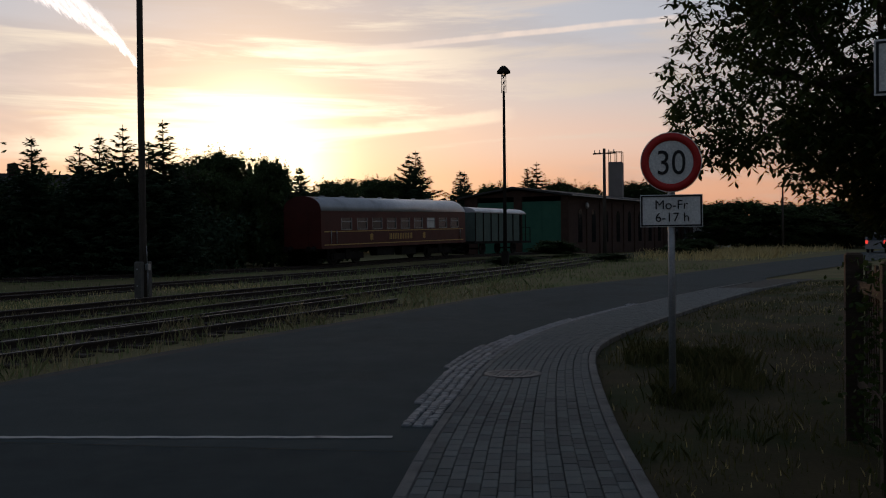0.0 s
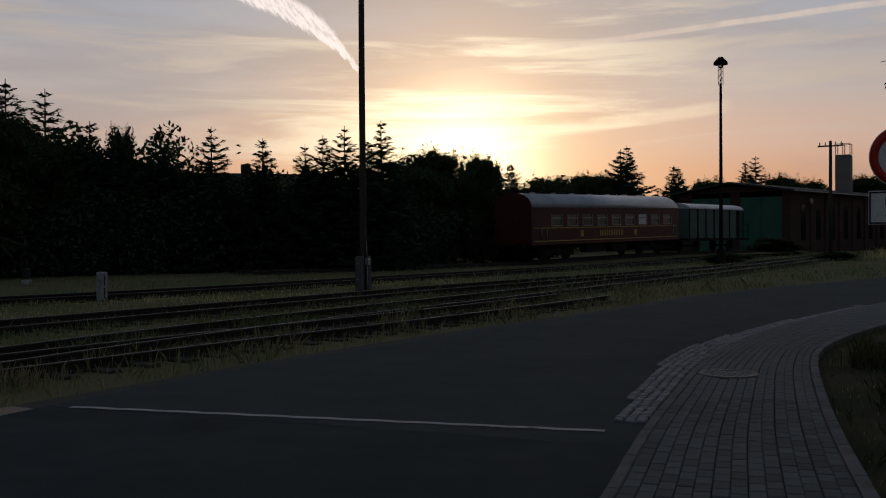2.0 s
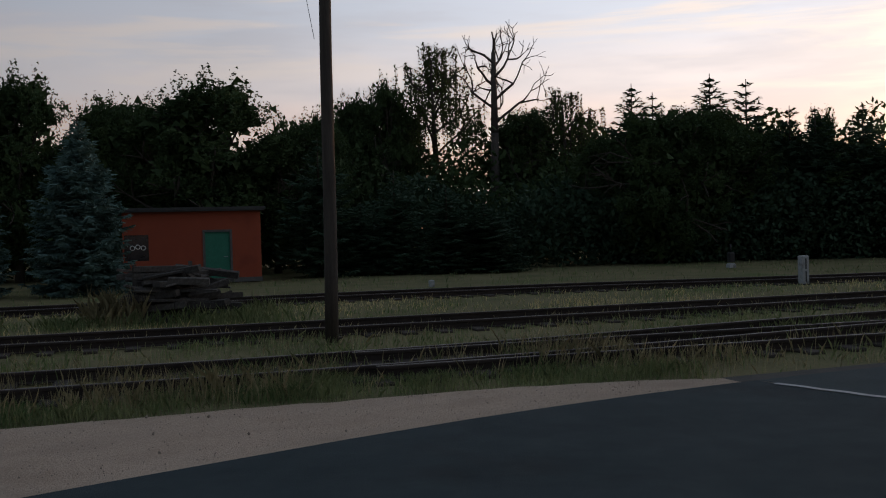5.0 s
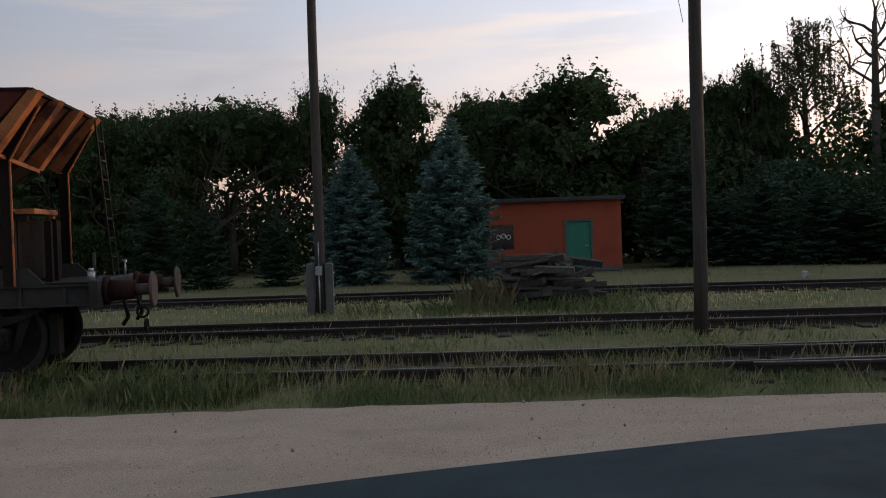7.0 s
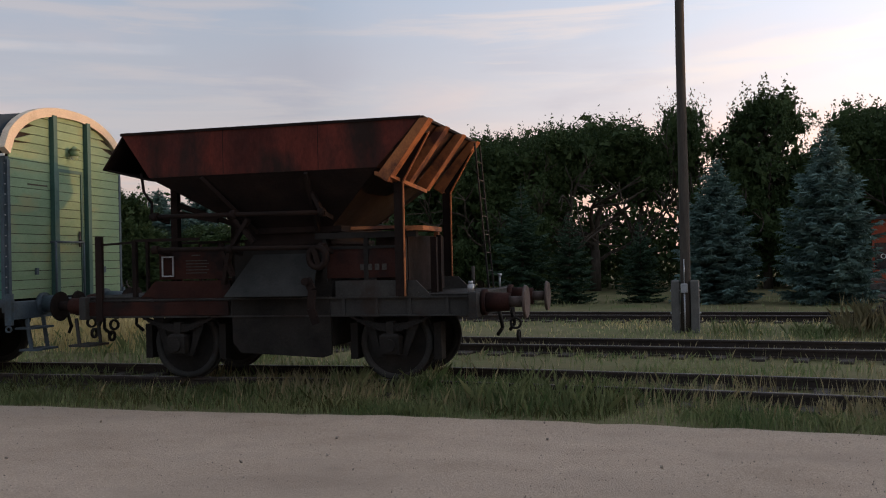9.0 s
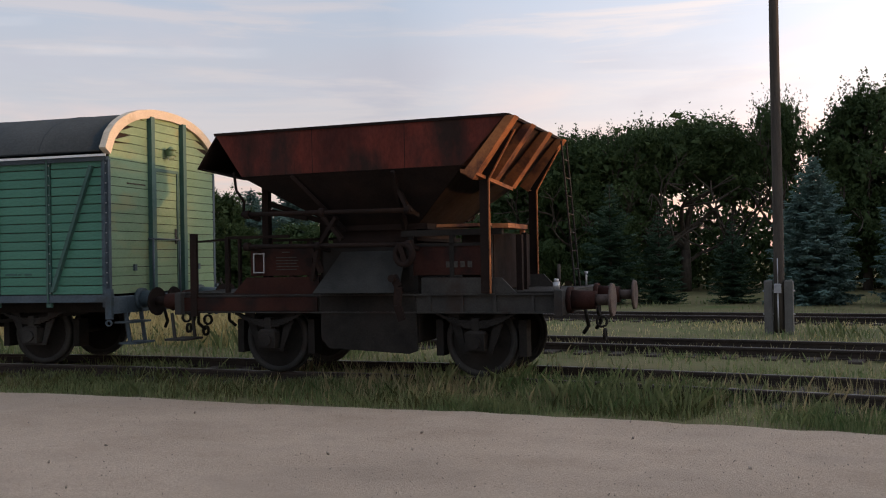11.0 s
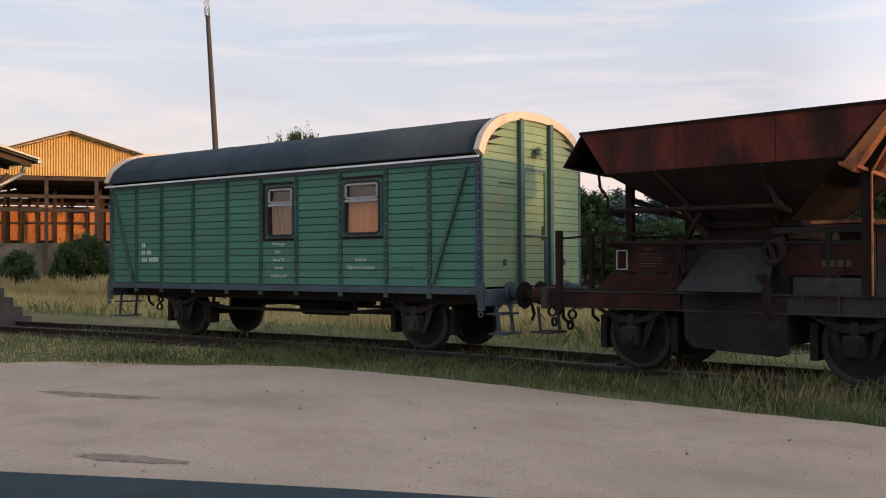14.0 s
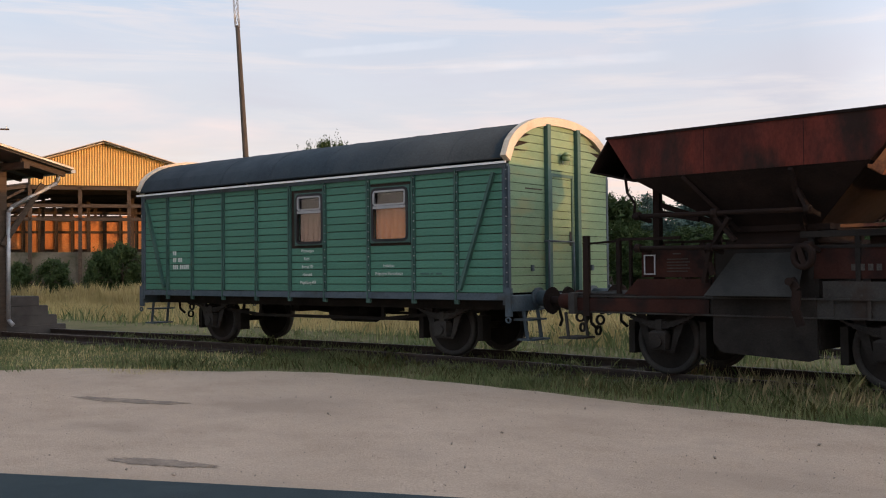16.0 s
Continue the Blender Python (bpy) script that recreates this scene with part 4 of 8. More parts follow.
for x in np.linspace(-3.4, 3.6, 6):
    seams = Shape()
    for (y0, z0), (y1, z1) in zip(top, top[1:]):
        seams.bar((x, y0, z0 + 0.002), (x, y1, z1 + 0.002), 0.008, 0.008, up=(1, 0, 0))
    part("seam", seams, M_ROOF, roof)
for sy in (-1, 1):
    gut_ = Shape().bar((-HX - 0.05, sy * (HY + 0.075), ZE + 0.005), (HX + 0.03, sy * (HY + 0.075), ZE + 0.005), 0.02, 0.035)
    part("rain_strip", gut_, M_WHITE, van, "pale metal strip along the eaves")
for sx in (-1, 1):
    ar = Shape()
    inner = [(y * 0.945, roof_z(y, HY + 0.07, ZE, ZA) - 0.02 - 0.065 * (1 - 0.25 * abs(y) / HY)) for y, z in top]
    outer = [(y * 1.025, z + 0.012 + 0.045 * (z - ZE) / (ZA - ZE)) for y, z in top]
    n = len(top)
    xa, xb = sx * (HX - 0.055), sx * (HX + 0.05)
    vs = [(xa, y, z) for y, z in outer] + [(xb, y, z) for y, z in outer] + [(xb, y, z) for y, z in inner] + [(xa, y, z) for y, z in inner]
    fs = []
    for i in range(n - 1):
        for k in range(4):
            fs.append((k * n + i, k * n + i + 1, ((k + 1) % 4) * n + i + 1, ((k + 1) % 4) * n + i))
    fs += [(0, n, 2 * n, 3 * n), (n - 1, 2 * n - 1, 3 * n - 1, 4 * n - 1)]
    ar.add(vs, fs)
    part("arch_board", ar, M_CREAM, van, "cream painted arched roof edge")

POSTS = [-4.62, -3.79, -2.98, -2.02, -1.05, -0.14, 0.76, 1.80, 2.80, 3.68, 4.62]
ROWS = 15
ph = (ZE - 0.03 - ZS) / ROWS


def board(length, h=ph):
    """One shallow V-jointed board, lying along x."""
    g = 0.012
    return Shape().prism([(0.0, 0.004), (0.0, h - 0.004), (-0.014, h - g), (-0.014, g)], 0, length, "x")


boards = {}
for i in range(len(POSTS) - 1):
    a, b = POSTS[i] + 0.045, POSTS[i + 1] - 0.045
    for k in range(ROWS):
        z = ZS + k * ph
        win = [w for w in WINS if a < w[0] and b > w[1] - 0.1]
        if win and z + ph > WZ0 - 0.03 and z < WZ1 + 0.03:
            continue
        key = round(b - a, 3)
        if key not in boards:
            boards[key] = board(b - a).mesh("board")
        part("board", boards[key], M_GREEN, van, m=Matrix.Translation((a, -HY + 0.052, z)))
far_b = Shape()
for k in range(ROWS):
    far_b.box(-HX + 0.05, HY - 0.054, ZS + k * ph + 0.006, HX - 0.05, HY - 0.035, ZS + (k + 1) * ph - 0.006)
part("far_side_boards", far_b, M_GREEN, van)
for i, x in enumerate(POSTS):
    w = 0.055 if 0 < i < len(POSTS) - 1 else 0.085
    for sy in (-1, 1):
        s = Shape().box(x - w / 2 - 0.012, sy * (HY - 0.058), 1.08, x + w / 2 + 0.012, sy * (HY - 0.012), ZE - 0.01)
        s.box(x - 0.012, sy * (HY - 0.012), 1.14, x + 0.012, sy * (HY + 0.012), ZE - 0.02)
        p = part("post", s, M_GREEN_TRIM if 0 < i < len(POSTS) - 1 else M_SLATE, van)
        if sy < 0 and i > 5:
            rv = Shape()
            for z in np.linspace(1.3, 3.25, 14):
                rv.rod((x + 0.025, -HY + 0.012, z), (x + 0.025, -HY - 0.002, z), 0.011, 0.008, n=6)
            part("rivets", rv, M_GALV, p)
for (xa, za), (xb, zb) in (((-4.52, 3.22), (-3.88, 1.32)), ((4.42, 3.22), (3.76, 1.32))):
    for y in (-HY + 0.002, HY - 0.002):
        part("diagonal_brace", Shape().bar((xa, y, za), (xb, y, zb), 0.05, 0.07, up=(0, 1, 0)), M_GREEN_TRIM, van)
tr = Shape().box(-HX - 0.0, -HY - 0.006, ZE - 0.07, HX, -HY + 0.05, ZE - 0.012)
part("top_rail", tr, M_SLATE, van)
for sy in (-1, 1):
    sl = Shape().box(-HX - 0.03, sy * (HY - 0.10), 1.155, HX + 0.03, sy * (HY - 0.006), ZS - 0.004)
    part("sole_bar", sl, M_SLATE, van, "blue-grey steel sole bar")
    part("inner_beam", Shape().box(-HX - 0.03, sy * (HY - 0.5) - 0.04, 0.98, HX + 0.03, sy * (HY - 0.5) + 0.04, 1.2), M_UNDER, van)
for sx in (-1, 1):
    part("headstock", Shape().bev(sx * (HX + 0.02) - 0.05, -HY + 0.02, 0.98, sx * (HX + 0.02) + 0.05, HY - 0.02, 1.24, 0.015), M_SLATE, van)
for sx in (-1, 1):
    for sy in (-1, 1):
        crn = Shape()
        crn.box(sx * HX - 0.05, sy * (HY - 0.05), 0.90, sx * HX + 0.05, sy * (HY + 0.01), 1.35)
        crn.ring((sx * HX, sy * (HY + 0.0), 0.84), (0, 1, 0), 0.03, 0.05, 0.012, 12)
        part("corner_bracket", crn, M_SLATE, van)
# windows with aluminium upper frame and curtain
def rounded_frame(xa, xb, za, zb, rad, t, y0, y1):
    """A flat frame with rounded corners in the xz plane, t wide."""
    def loop(d):
        pts = []
        for cx, cz, a0 in ((xb - rad, zb - rad, 0), (xa + rad, zb - rad, 90), (xa + rad, za + rad, 180), (xb - rad, za + rad, 270)):
            for k in range(6):
                a = radians(a0 + 18 * k)
                pts.append((cx + (rad - d) * math.cos(a), cz + (rad - d) * math.sin(a)))
        return pts
    o, i = loop(0.0), loop(t)
    n = len(o)
    vs = [(x, y, z) for y in (y0, y1) for ring in (o, i) for x, z in ring]
    fs = []
    for k in range(n):
        j = (k + 1) % n
        fs += [(k, j, n + j, n + k), (2 * n + k, 3 * n + k, 3 * n + j, 2 * n + j), (k, 2 * n + k, 2 * n + j, j), (n + k, n + j, 3 * n + j, 3 * n + k)]
    return Shape().add(vs, fs)


for wi, (xa, xb) in enumerate(WINS):
    win = thing("window")
    win.parent = van
    fr_ = Shape()
    y0, y1 = -HY - 0.012, -HY + 0.07
    fr_.box(xa - 0.07, y0 + 0.01, WZ0 - 0.06, xa, y1, WZ1 + 0.06).box(xb, y0 + 0.01, WZ0 - 0.06, xb + 0.07, y1, WZ1 + 0.06)
    fr_.box(xa, y0 + 0.01, WZ0 - 0.06, xb, y1, WZ0).box(xa, y0 + 0.01, WZ1, xb, y1, WZ1 + 0.06)
    part("window_frame", fr_, M_GREEN_TRIM, win)
    zc = WZ0 + 0.60
    part("seal", rounded_frame(xa - 0.035, xb + 0.035, WZ0 - 0.035, WZ1 + 0.035, 0.10, 0.045, y0 - 0.004, y0 + 0.04), M_BLACK, win, "black rubber seal with rounded corners")
    part("sash", rounded_frame(xa + 0.012, xb - 0.012, zc, WZ1 - 0.012, 0.06, 0.030, y0 - 0.012, y0 + 0.03), M_GALV, win, "bright aluminium upper sash")
    part("rail", Shape().bev(xa + 0.012, y0 - 0.008, zc - 0.055, xb - 0.012, y0 + 0.03, zc - 0.006, 0.004), M_GALV, win, "aluminium middle rail")
    gl = part("pane", Shape().box(xa + 0.01, -HY + 0.03, WZ0 + 0.01, xb - 0.01, -HY + 0.035, WZ1 - 0.01), M_GLASS, win)
    gl.visible_shadow = False
    cu = Shape()
    n = 26
    pts = [(xa - 0.03 + (xb - xa + 0.06) * i / n, -HY + 0.12 + 0.016 * math.sin(i * 1.3)) for i in range(n + 1)]
    vs = [(x, y, z) for z in (WZ0 - 0.05, zc - 0.03 - 0.10 * wi * 0) for x, y in pts] + [(x, y + 0.006, z) for z in (WZ0 - 0.05, zc - 0.03) for x, y in pts]
    k = n + 1
    cu.add(vs, [(i, i + 1, k + i + 1, k + i) for i in range(n)] + [(2 * k + i, 2 * k + i + 1, 3 * k + i + 1, 3 * k + i) for i in range(n)] + [(k + i, k + i + 1, 3 * k + i + 1, 3 * k + i) for i in range(n)], True)
    part("curtain", cu, M_CURTAIN if wi else material("brown_curtain", (0.20, 0.105, 0.065), (0.27, 0.15, 0.095), 3, 0.9, 0.2, 40, stretch=(6, 6, 0.5)), win, "half-height drawn curtain")
# lettering
for txt, x, z in (("Wohnwagen", 0.32, 2.01), ("Rbbd", 0.30, 1.86), ("Bauzug 703", 0.32, 1.71), ("Heimatbf.", 0.32, 1.56), ("Magdeburg-Hbf", 0.33, 1.41)):
    lettering(txt, 0.085, M_LETTER, van, (x, -HY + 0.035, z), squeeze=0.75)
lettering("Isolation:", 0.085, M_LETTER, van, (2.26, -HY + 0.035, 1.71), squeeze=0.8)
lettering("Polystyrol Hartschaum", 0.085, M_LETTER, van, (2.26, -HY + 0.035, 1.57), squeeze=0.78)
for x0, z0, ws in ((-3.62, 2.02, (0.06, 0.06)), (-3.62, 1.87, (0.06, 0.06, 0.0, 0.07, 0.07)), (-3.62, 1.72, (0.06, 0.06, 0.06, 0.0, 0.06, 0.06, 0.06, 0.06, 0.06))):
    nb_ = Shape()
    for w_ in ws:
        if w_:
            nb_.box(x0, -HY + 0.034, z0, x0 + w_ - 0.014, -HY + 0.037, z0 + 0.09)
        x0 += w_ or 0.05
    part("number_bars", nb_, M_LETTER, van)
fd = Shape()
for i, (xa, xb) in enumerate(((2.93, 3.12), (3.15, 3.20), (3.26, 3.38))):
    fd.box(xa, -HY + 0.034, 1.575, xb, -HY + 0.037, 1.605)
part("faded_marking", fd, M_GREEN_TRIM, van)
# the end wall with its door
for sx in (1, -1):
    cols = [(-HY + 0.06, -0.525), (-0.425, 0.425), (0.525, HY - 0.06)]
    for ya, yb in cols:
        z = ZS
        while z < ZA - 0.1:
            lim = lambda y: roof_z(y, HY + 0.02, ZE, ZA) - 0.07
            q = [(ya, z + 0.005), (yb, z + 0.005), (yb, min(z + ph - 0.005, lim(yb))), ((ya + yb) / 2, min(z + ph - 0.005, lim((ya + yb) / 2))), (ya, min(z + ph - 0.005, lim(ya)))]
            if lim(ya) < z + 0.03 or lim(yb) < z + 0.03:
                if abs(ya) > abs(yb):
                    ya2 = ya
                    while abs(ya2) > abs(yb) and lim(ya2) < z + 0.03:
                        ya2 += 0.05
                    q = [(ya2, z + 0.005), (yb, z + 0.005), (yb, min(z + ph - 0.005, lim(yb))), ((ya2 + yb) / 2, min(z + ph - 0.005, lim((ya2 + yb) / 2)))]
                else:
                    yb2 = yb
                    while abs(yb2) > abs(ya) and lim(yb2) < z + 0.03:
                        yb2 -= 0.05
                    q = [(ya, z + 0.005), (yb2, z + 0.005), ((ya + yb2) / 2, min(z + ph - 0.005, lim((ya + yb2) / 2))), (ya, min(z + ph - 0.005, lim(ya)))]
            if max(p[1] for p in q) - z > 0.03:
                s = Shape().prism(q, sx * (HX - 0.02), sx * (HX + 0.004), "x")
                part("end_board", s, M_END, van)
            z += ph
    for y in (-0.475, 0.475):
        part("end_post", Shape().box(sx * (HX - 0.02), y - 0.05, 1.25, sx * (HX + 0.075), y + 0.05, roof_z(y, HY, ZE, ZA) - 0.06), M_GREEN_TRIM, van, "dark green channel post")
    for y in (-1, 1):
        part("end_corner", Shape().box(sx * (HX - 0.02), y * (HY - 0.075), ZS, sx * (HX + 0.012), y * (HY - 0.012), ZE - 0.05), M_SLATE, van)
    dr = Shape()
    dr.box(sx * (HX + 0.004), -0.36, ZS + 0.02, sx * (HX + 0.02), -0.31, 3.28).box(sx * (HX + 0.004), 0.31, ZS + 0.02, sx * (HX + 0.02), 0.36, 3.28).box(sx * (HX + 0.004), -0.31, 3.23, sx * (HX + 0.02), 0.31, 3.28)
    door = part("door", dr, M_GREEN_TRIM, van, "narrow boarded end door")
    part("door_handle", Shape().rod((sx * (HX + 0.02), 0.24, 2.15), (sx * (HX + 0.06), 0.24, 2.15), 0.012).box(sx * (HX + 0.02), 0.22, 2.05, sx * (HX + 0.03), 0.27, 2.3), M_BLACK, door)
    lm = Shape().rod((sx * (HX + 0.01), 0.0, 3.58), (sx * (HX + 0.16), 0.0, 3.58), 0.03, n=10)
    lm.rod((sx * (HX + 0.10), 0.0, 3.50), (sx * (HX + 0.10), 0.0, 3.60), 0.075, 0.06, n=14).rod((sx * (HX + 0.10), 0.0, 3.60), (sx * (HX + 0.10), 0.0, 3.66), 0.09, 0.02, n=14)
    lamp = part("end_lamp", lm, M_END, van, "small round lamp above the end door")
    part("glass_dome", Shape().rod((sx * (HX + 0.10), 0, 3.44), (sx * (HX + 0.10), 0, 3.50), 0.04, 0.065, n=12), M_LAMPGLASS, lamp)
    hr = Shape()
    for y in (-0.50, 0.28):
        hr.rod((sx * (HX + 0.10), y - 0.06, 1.0), (sx * (HX + 0.10), y - 0.06, 2.12), 0.018, n=8)
        hr.rod((sx * (HX + 0.10), y - 0.06, 2.12), (sx * (HX + 0.02), y - 0.06, 2.12), 0.018, n=8)
    hr.rod((sx * (HX + 0.10), -0.56, 2.12), (sx * (HX + 0.10), 0.22, 2.12), 0.016, n=8)
    part("handrail", hr, M_SLATE, van)
    for y in (-0.96, 0.95):
        part("lamp_bracket", Shape().box(sx * (HX + 0.004), y, 1.62, sx * (HX + 0.035), y + 0.06, 1.72), M_SLATE, van)
    buffer(van, sx * (HX + 0.06), -0.875, 1.18, sx, M_SLATE, M_DARK_RUST)
    buffer(van, sx * (HX + 0.06), 0.875, 1.18, sx, M_SLATE, M_DARK_RUST)
    coupling(van, sx * (HX + 0.07), 1.12, sx)
    st = Shape()
    for z, dx in ((0.82, 0.0), (0.50, 0.06)):
        st.box(sx * (HX + 0.05) - 0.14 + sx * dx, -1.32, z, sx * (HX + 0.05) + 0.14 + sx * dx, -0.80, z + 0.03)
    st.bar((sx * (HX + 0.05), -1.25, 1.0), (sx * (HX + 0.12), -1.25, 0.5), 0.03, 0.05).bar((sx * (HX + 0.05), -0.85, 1.0), (sx * (HX + 0.12), -0.85, 0.5), 0.03, 0.05)
    part("footstep", st, M_SLATE, van)
ck = Shape()
for y0, z0, dy in ((-1.1, 2.98, 0.5),):
    ck.box(HX + 0.004, y0, z0 - 0.01, HX + 0.008, y0 + dy, z0 + 0.012)
part("cracked_board_edge", ck, M_TIMBER, van)
for x in (-3.0, 3.0):
    wheelset(van, x, 0.48)
    for y in (-1.02, 1.02):
        running_gear(van, x, y, 1.0, 0.48, M_UNDER_GREY)
for y in (-0.95, 0.95):
    pts = [(-3.9, y, 0.98), (-1.6, y, 0.76), (1.6, y, 0.76), (3.9, y, 0.98)]
    for a, b in zip(pts, pts[1:]):
        part("truss_rod", Shape().bar(a, b, 0.05, 0.06), M_UNDER, van)
    for x in (-1.6, 1.6):
        part("truss_post", Shape().bar((x, y, 0.79), (x, y, 1.0), 0.06, 0.06), M_UNDER, van)
br = Shape()
br.rod((-2.6, -0.3, 0.72), (2.6, -0.3, 0.72), 0.03).rod((-0.6, 0.1, 0.78), (0.5, 0.1, 0.78), 0.17, n=16).rod((-1.8, 0.5, 0.66), (2.4, 0.5, 0.70), 0.025)
for x in (-3.62, -2.38, 2.38, 3.62):
    br.box(x - 0.05, -0.86, 0.42, x + 0.05, -0.62, 0.86).bar((x, -0.74, 0.8), (x * 0.98, -0.74, 1.1), 0.04, 0.05)
for x in (-1.1, 0.7, 1.9):
    br.box(x - 0.1, -0.5, 0.82, x + 0.1, 0.6, 1.05)
part("brake_gear", br, M_UNDER, van)
part("floor_frame", Shape().box(-HX + 0.1, -0.9, 1.02, HX - 0.1, 0.9, 1.16), M_UNDER, van)

# --- ballast hopper
HOP_M = Matrix.Translation((-6.81, 12.27, 0)) @ Matrix.Rotation(radians(5.8), 4, "Z")
hop = thing("hopper_wagon", HOP_M, "rusty dark red two-axle ballast hopper wagon", "railway wagon")


def slab(verts8, s=None):
    s = s or Shape()
    return s.add(verts8, [(0, 3, 2, 1), (4, 5, 6, 7), (0, 1, 5, 4), (1, 2, 6, 5), (2, 3, 7, 6), (3, 0, 4, 7)])


def plate(a, b, c, d, t=0.012):
    """A flat plate through four corners, with thickness."""
    a, b, c, d = map(Vector, (a, b, c, d))
    n = (b - a).cross(d - a).normalized() * t
    return slab([a, b, c, d, a + n, b + n, c + n, d + n])


RT, RB, RY = 3.50, 2.90, 1.42
RIVET = Shape().rod((0, -0.008, 0), (0, 0.008, 0), 0.014, 0.014, n=6).mesh("rivet")
for sy in (-1, 1):
    part("side_skirt", plate((-1.72, sy * RY, RB), (1.50, sy * RY, RB), (2.08, sy * RY, RT), (-2.13, sy * RY, RT)), M_RED, hop, "faded red upper hopper side")
    part("side_slope", plate((-0.55, sy * 0.80, 2.18), (0.62, sy * 0.80, 2.18), (1.50, sy * RY, RB), (-1.72, sy * RY, RB)), M_DARK_RUST, hop, "near-black sloping hopper side")
    for x in (-0.62, 0.72):
        part("weld_seam", Shape().box(x - 0.004, sy * RY - 0.014, RB, x + 0.004, sy * RY + 0.014, RT - 0.01), M_DARK_RUST, hop)
rim = Shape()
for sy in (-1, 1):
    rim.bar((-2.13, sy * RY, RT), (2.10, sy * RY, RT), 0.06, 0.035)
for x in (-2.13, 2.10):
    rim.bar((x, -RY, RT), (x, RY, RT), 0.06, 0.035)
part("rim", rim, M_DARK_RUST, hop)
for sx, xt, xb, xl in ((1, 2.08, 1.50, 0.62), (-1, -2.13, -1.72, -0.55)):
    part("end_plate", plate((xb, -RY, RB), (xb, RY, RB), (xt, RY, RT), (xt, -RY, RT)), M_RUST_SHADED if sx > 0 else M_RED, hop, "rusty sloping hopper end")
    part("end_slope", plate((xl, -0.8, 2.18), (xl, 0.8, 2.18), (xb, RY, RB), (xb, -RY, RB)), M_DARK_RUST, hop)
    # deep channel ribs on the end wall
    if sx > 0:
        for y in (-1.37, -0.52, 0.40, 1.30):
            rbs = Shape()
            d = Vector((0.10, 0, -0.09))
            top_, bot = Vector((xt + 0.01, y, RT - 0.02)), Vector((xb + 0.02, y, RB - 0.10))
            w = 0.10
            rbs.add([top_ + Vector((0, -w, 0)), top_ + Vector((0, w, 0)), bot + Vector((0, w, 0)), bot + Vector((0, -w, 0)),
                     top_ + Vector((0.13, -w, -0.0)), top_ + Vector((0.13, w, 0.0)), bot + d + Vector((0.03, w, 0)), bot + d + Vector((0.03, -w, 0))],
                    [(0, 1, 2, 3), (7, 6, 5, 4), (0, 4, 5, 1), (1, 5, 6, 2), (2, 6, 7, 3), (3, 7, 4, 0)])
            part("end_rib", rbs, M_RUST, hop, "rusted channel rib, the sun's orange put into its colour")
        fl = Shape()
        fl.add([(xb - 0.02, -1.44, RB - 0.10), (xb + 0.20, -1.44, RB - 0.14), (xb + 0.32, -0.75, RB - 0.24), (xb + 0.2, 0.2, RB - 0.24), (xb - 0.02, 0.2, RB - 0.14), (xb - 0.05, -0.9, RB - 0.14),
                (xb - 0.02, -1.44, RB - 0.05), (xb + 0.20, -1.44, RB - 0.10), (xb + 0.32, -0.75, RB - 0.19), (xb + 0.2, 0.2, RB - 0.19), (xb - 0.02, 0.2, RB - 0.09), (xb - 0.05, -0.9, RB - 0.09)],
               [(5, 4, 3, 2, 1, 0), (6, 7, 8, 9, 10, 11), (0, 1, 7, 6), (1, 2, 8, 7), (2, 3, 9, 8), (3, 4, 10, 9), (4, 5, 11, 10), (5, 0, 6, 11)])
        part("end_flange", fl, M_RUST, hop)
    else:
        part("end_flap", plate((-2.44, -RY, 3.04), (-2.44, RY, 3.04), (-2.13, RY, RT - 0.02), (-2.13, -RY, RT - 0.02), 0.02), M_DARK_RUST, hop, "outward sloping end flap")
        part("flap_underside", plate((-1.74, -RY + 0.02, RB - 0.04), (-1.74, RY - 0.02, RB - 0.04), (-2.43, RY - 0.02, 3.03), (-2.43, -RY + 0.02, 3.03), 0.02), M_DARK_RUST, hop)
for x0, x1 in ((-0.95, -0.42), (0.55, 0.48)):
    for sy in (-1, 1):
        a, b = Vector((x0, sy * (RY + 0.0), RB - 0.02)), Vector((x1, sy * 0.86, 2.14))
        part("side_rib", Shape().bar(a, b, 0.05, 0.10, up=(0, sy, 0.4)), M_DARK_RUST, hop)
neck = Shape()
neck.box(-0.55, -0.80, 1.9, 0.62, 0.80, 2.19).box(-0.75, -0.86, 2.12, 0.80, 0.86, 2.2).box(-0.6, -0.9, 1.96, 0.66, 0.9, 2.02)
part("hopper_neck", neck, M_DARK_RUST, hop)
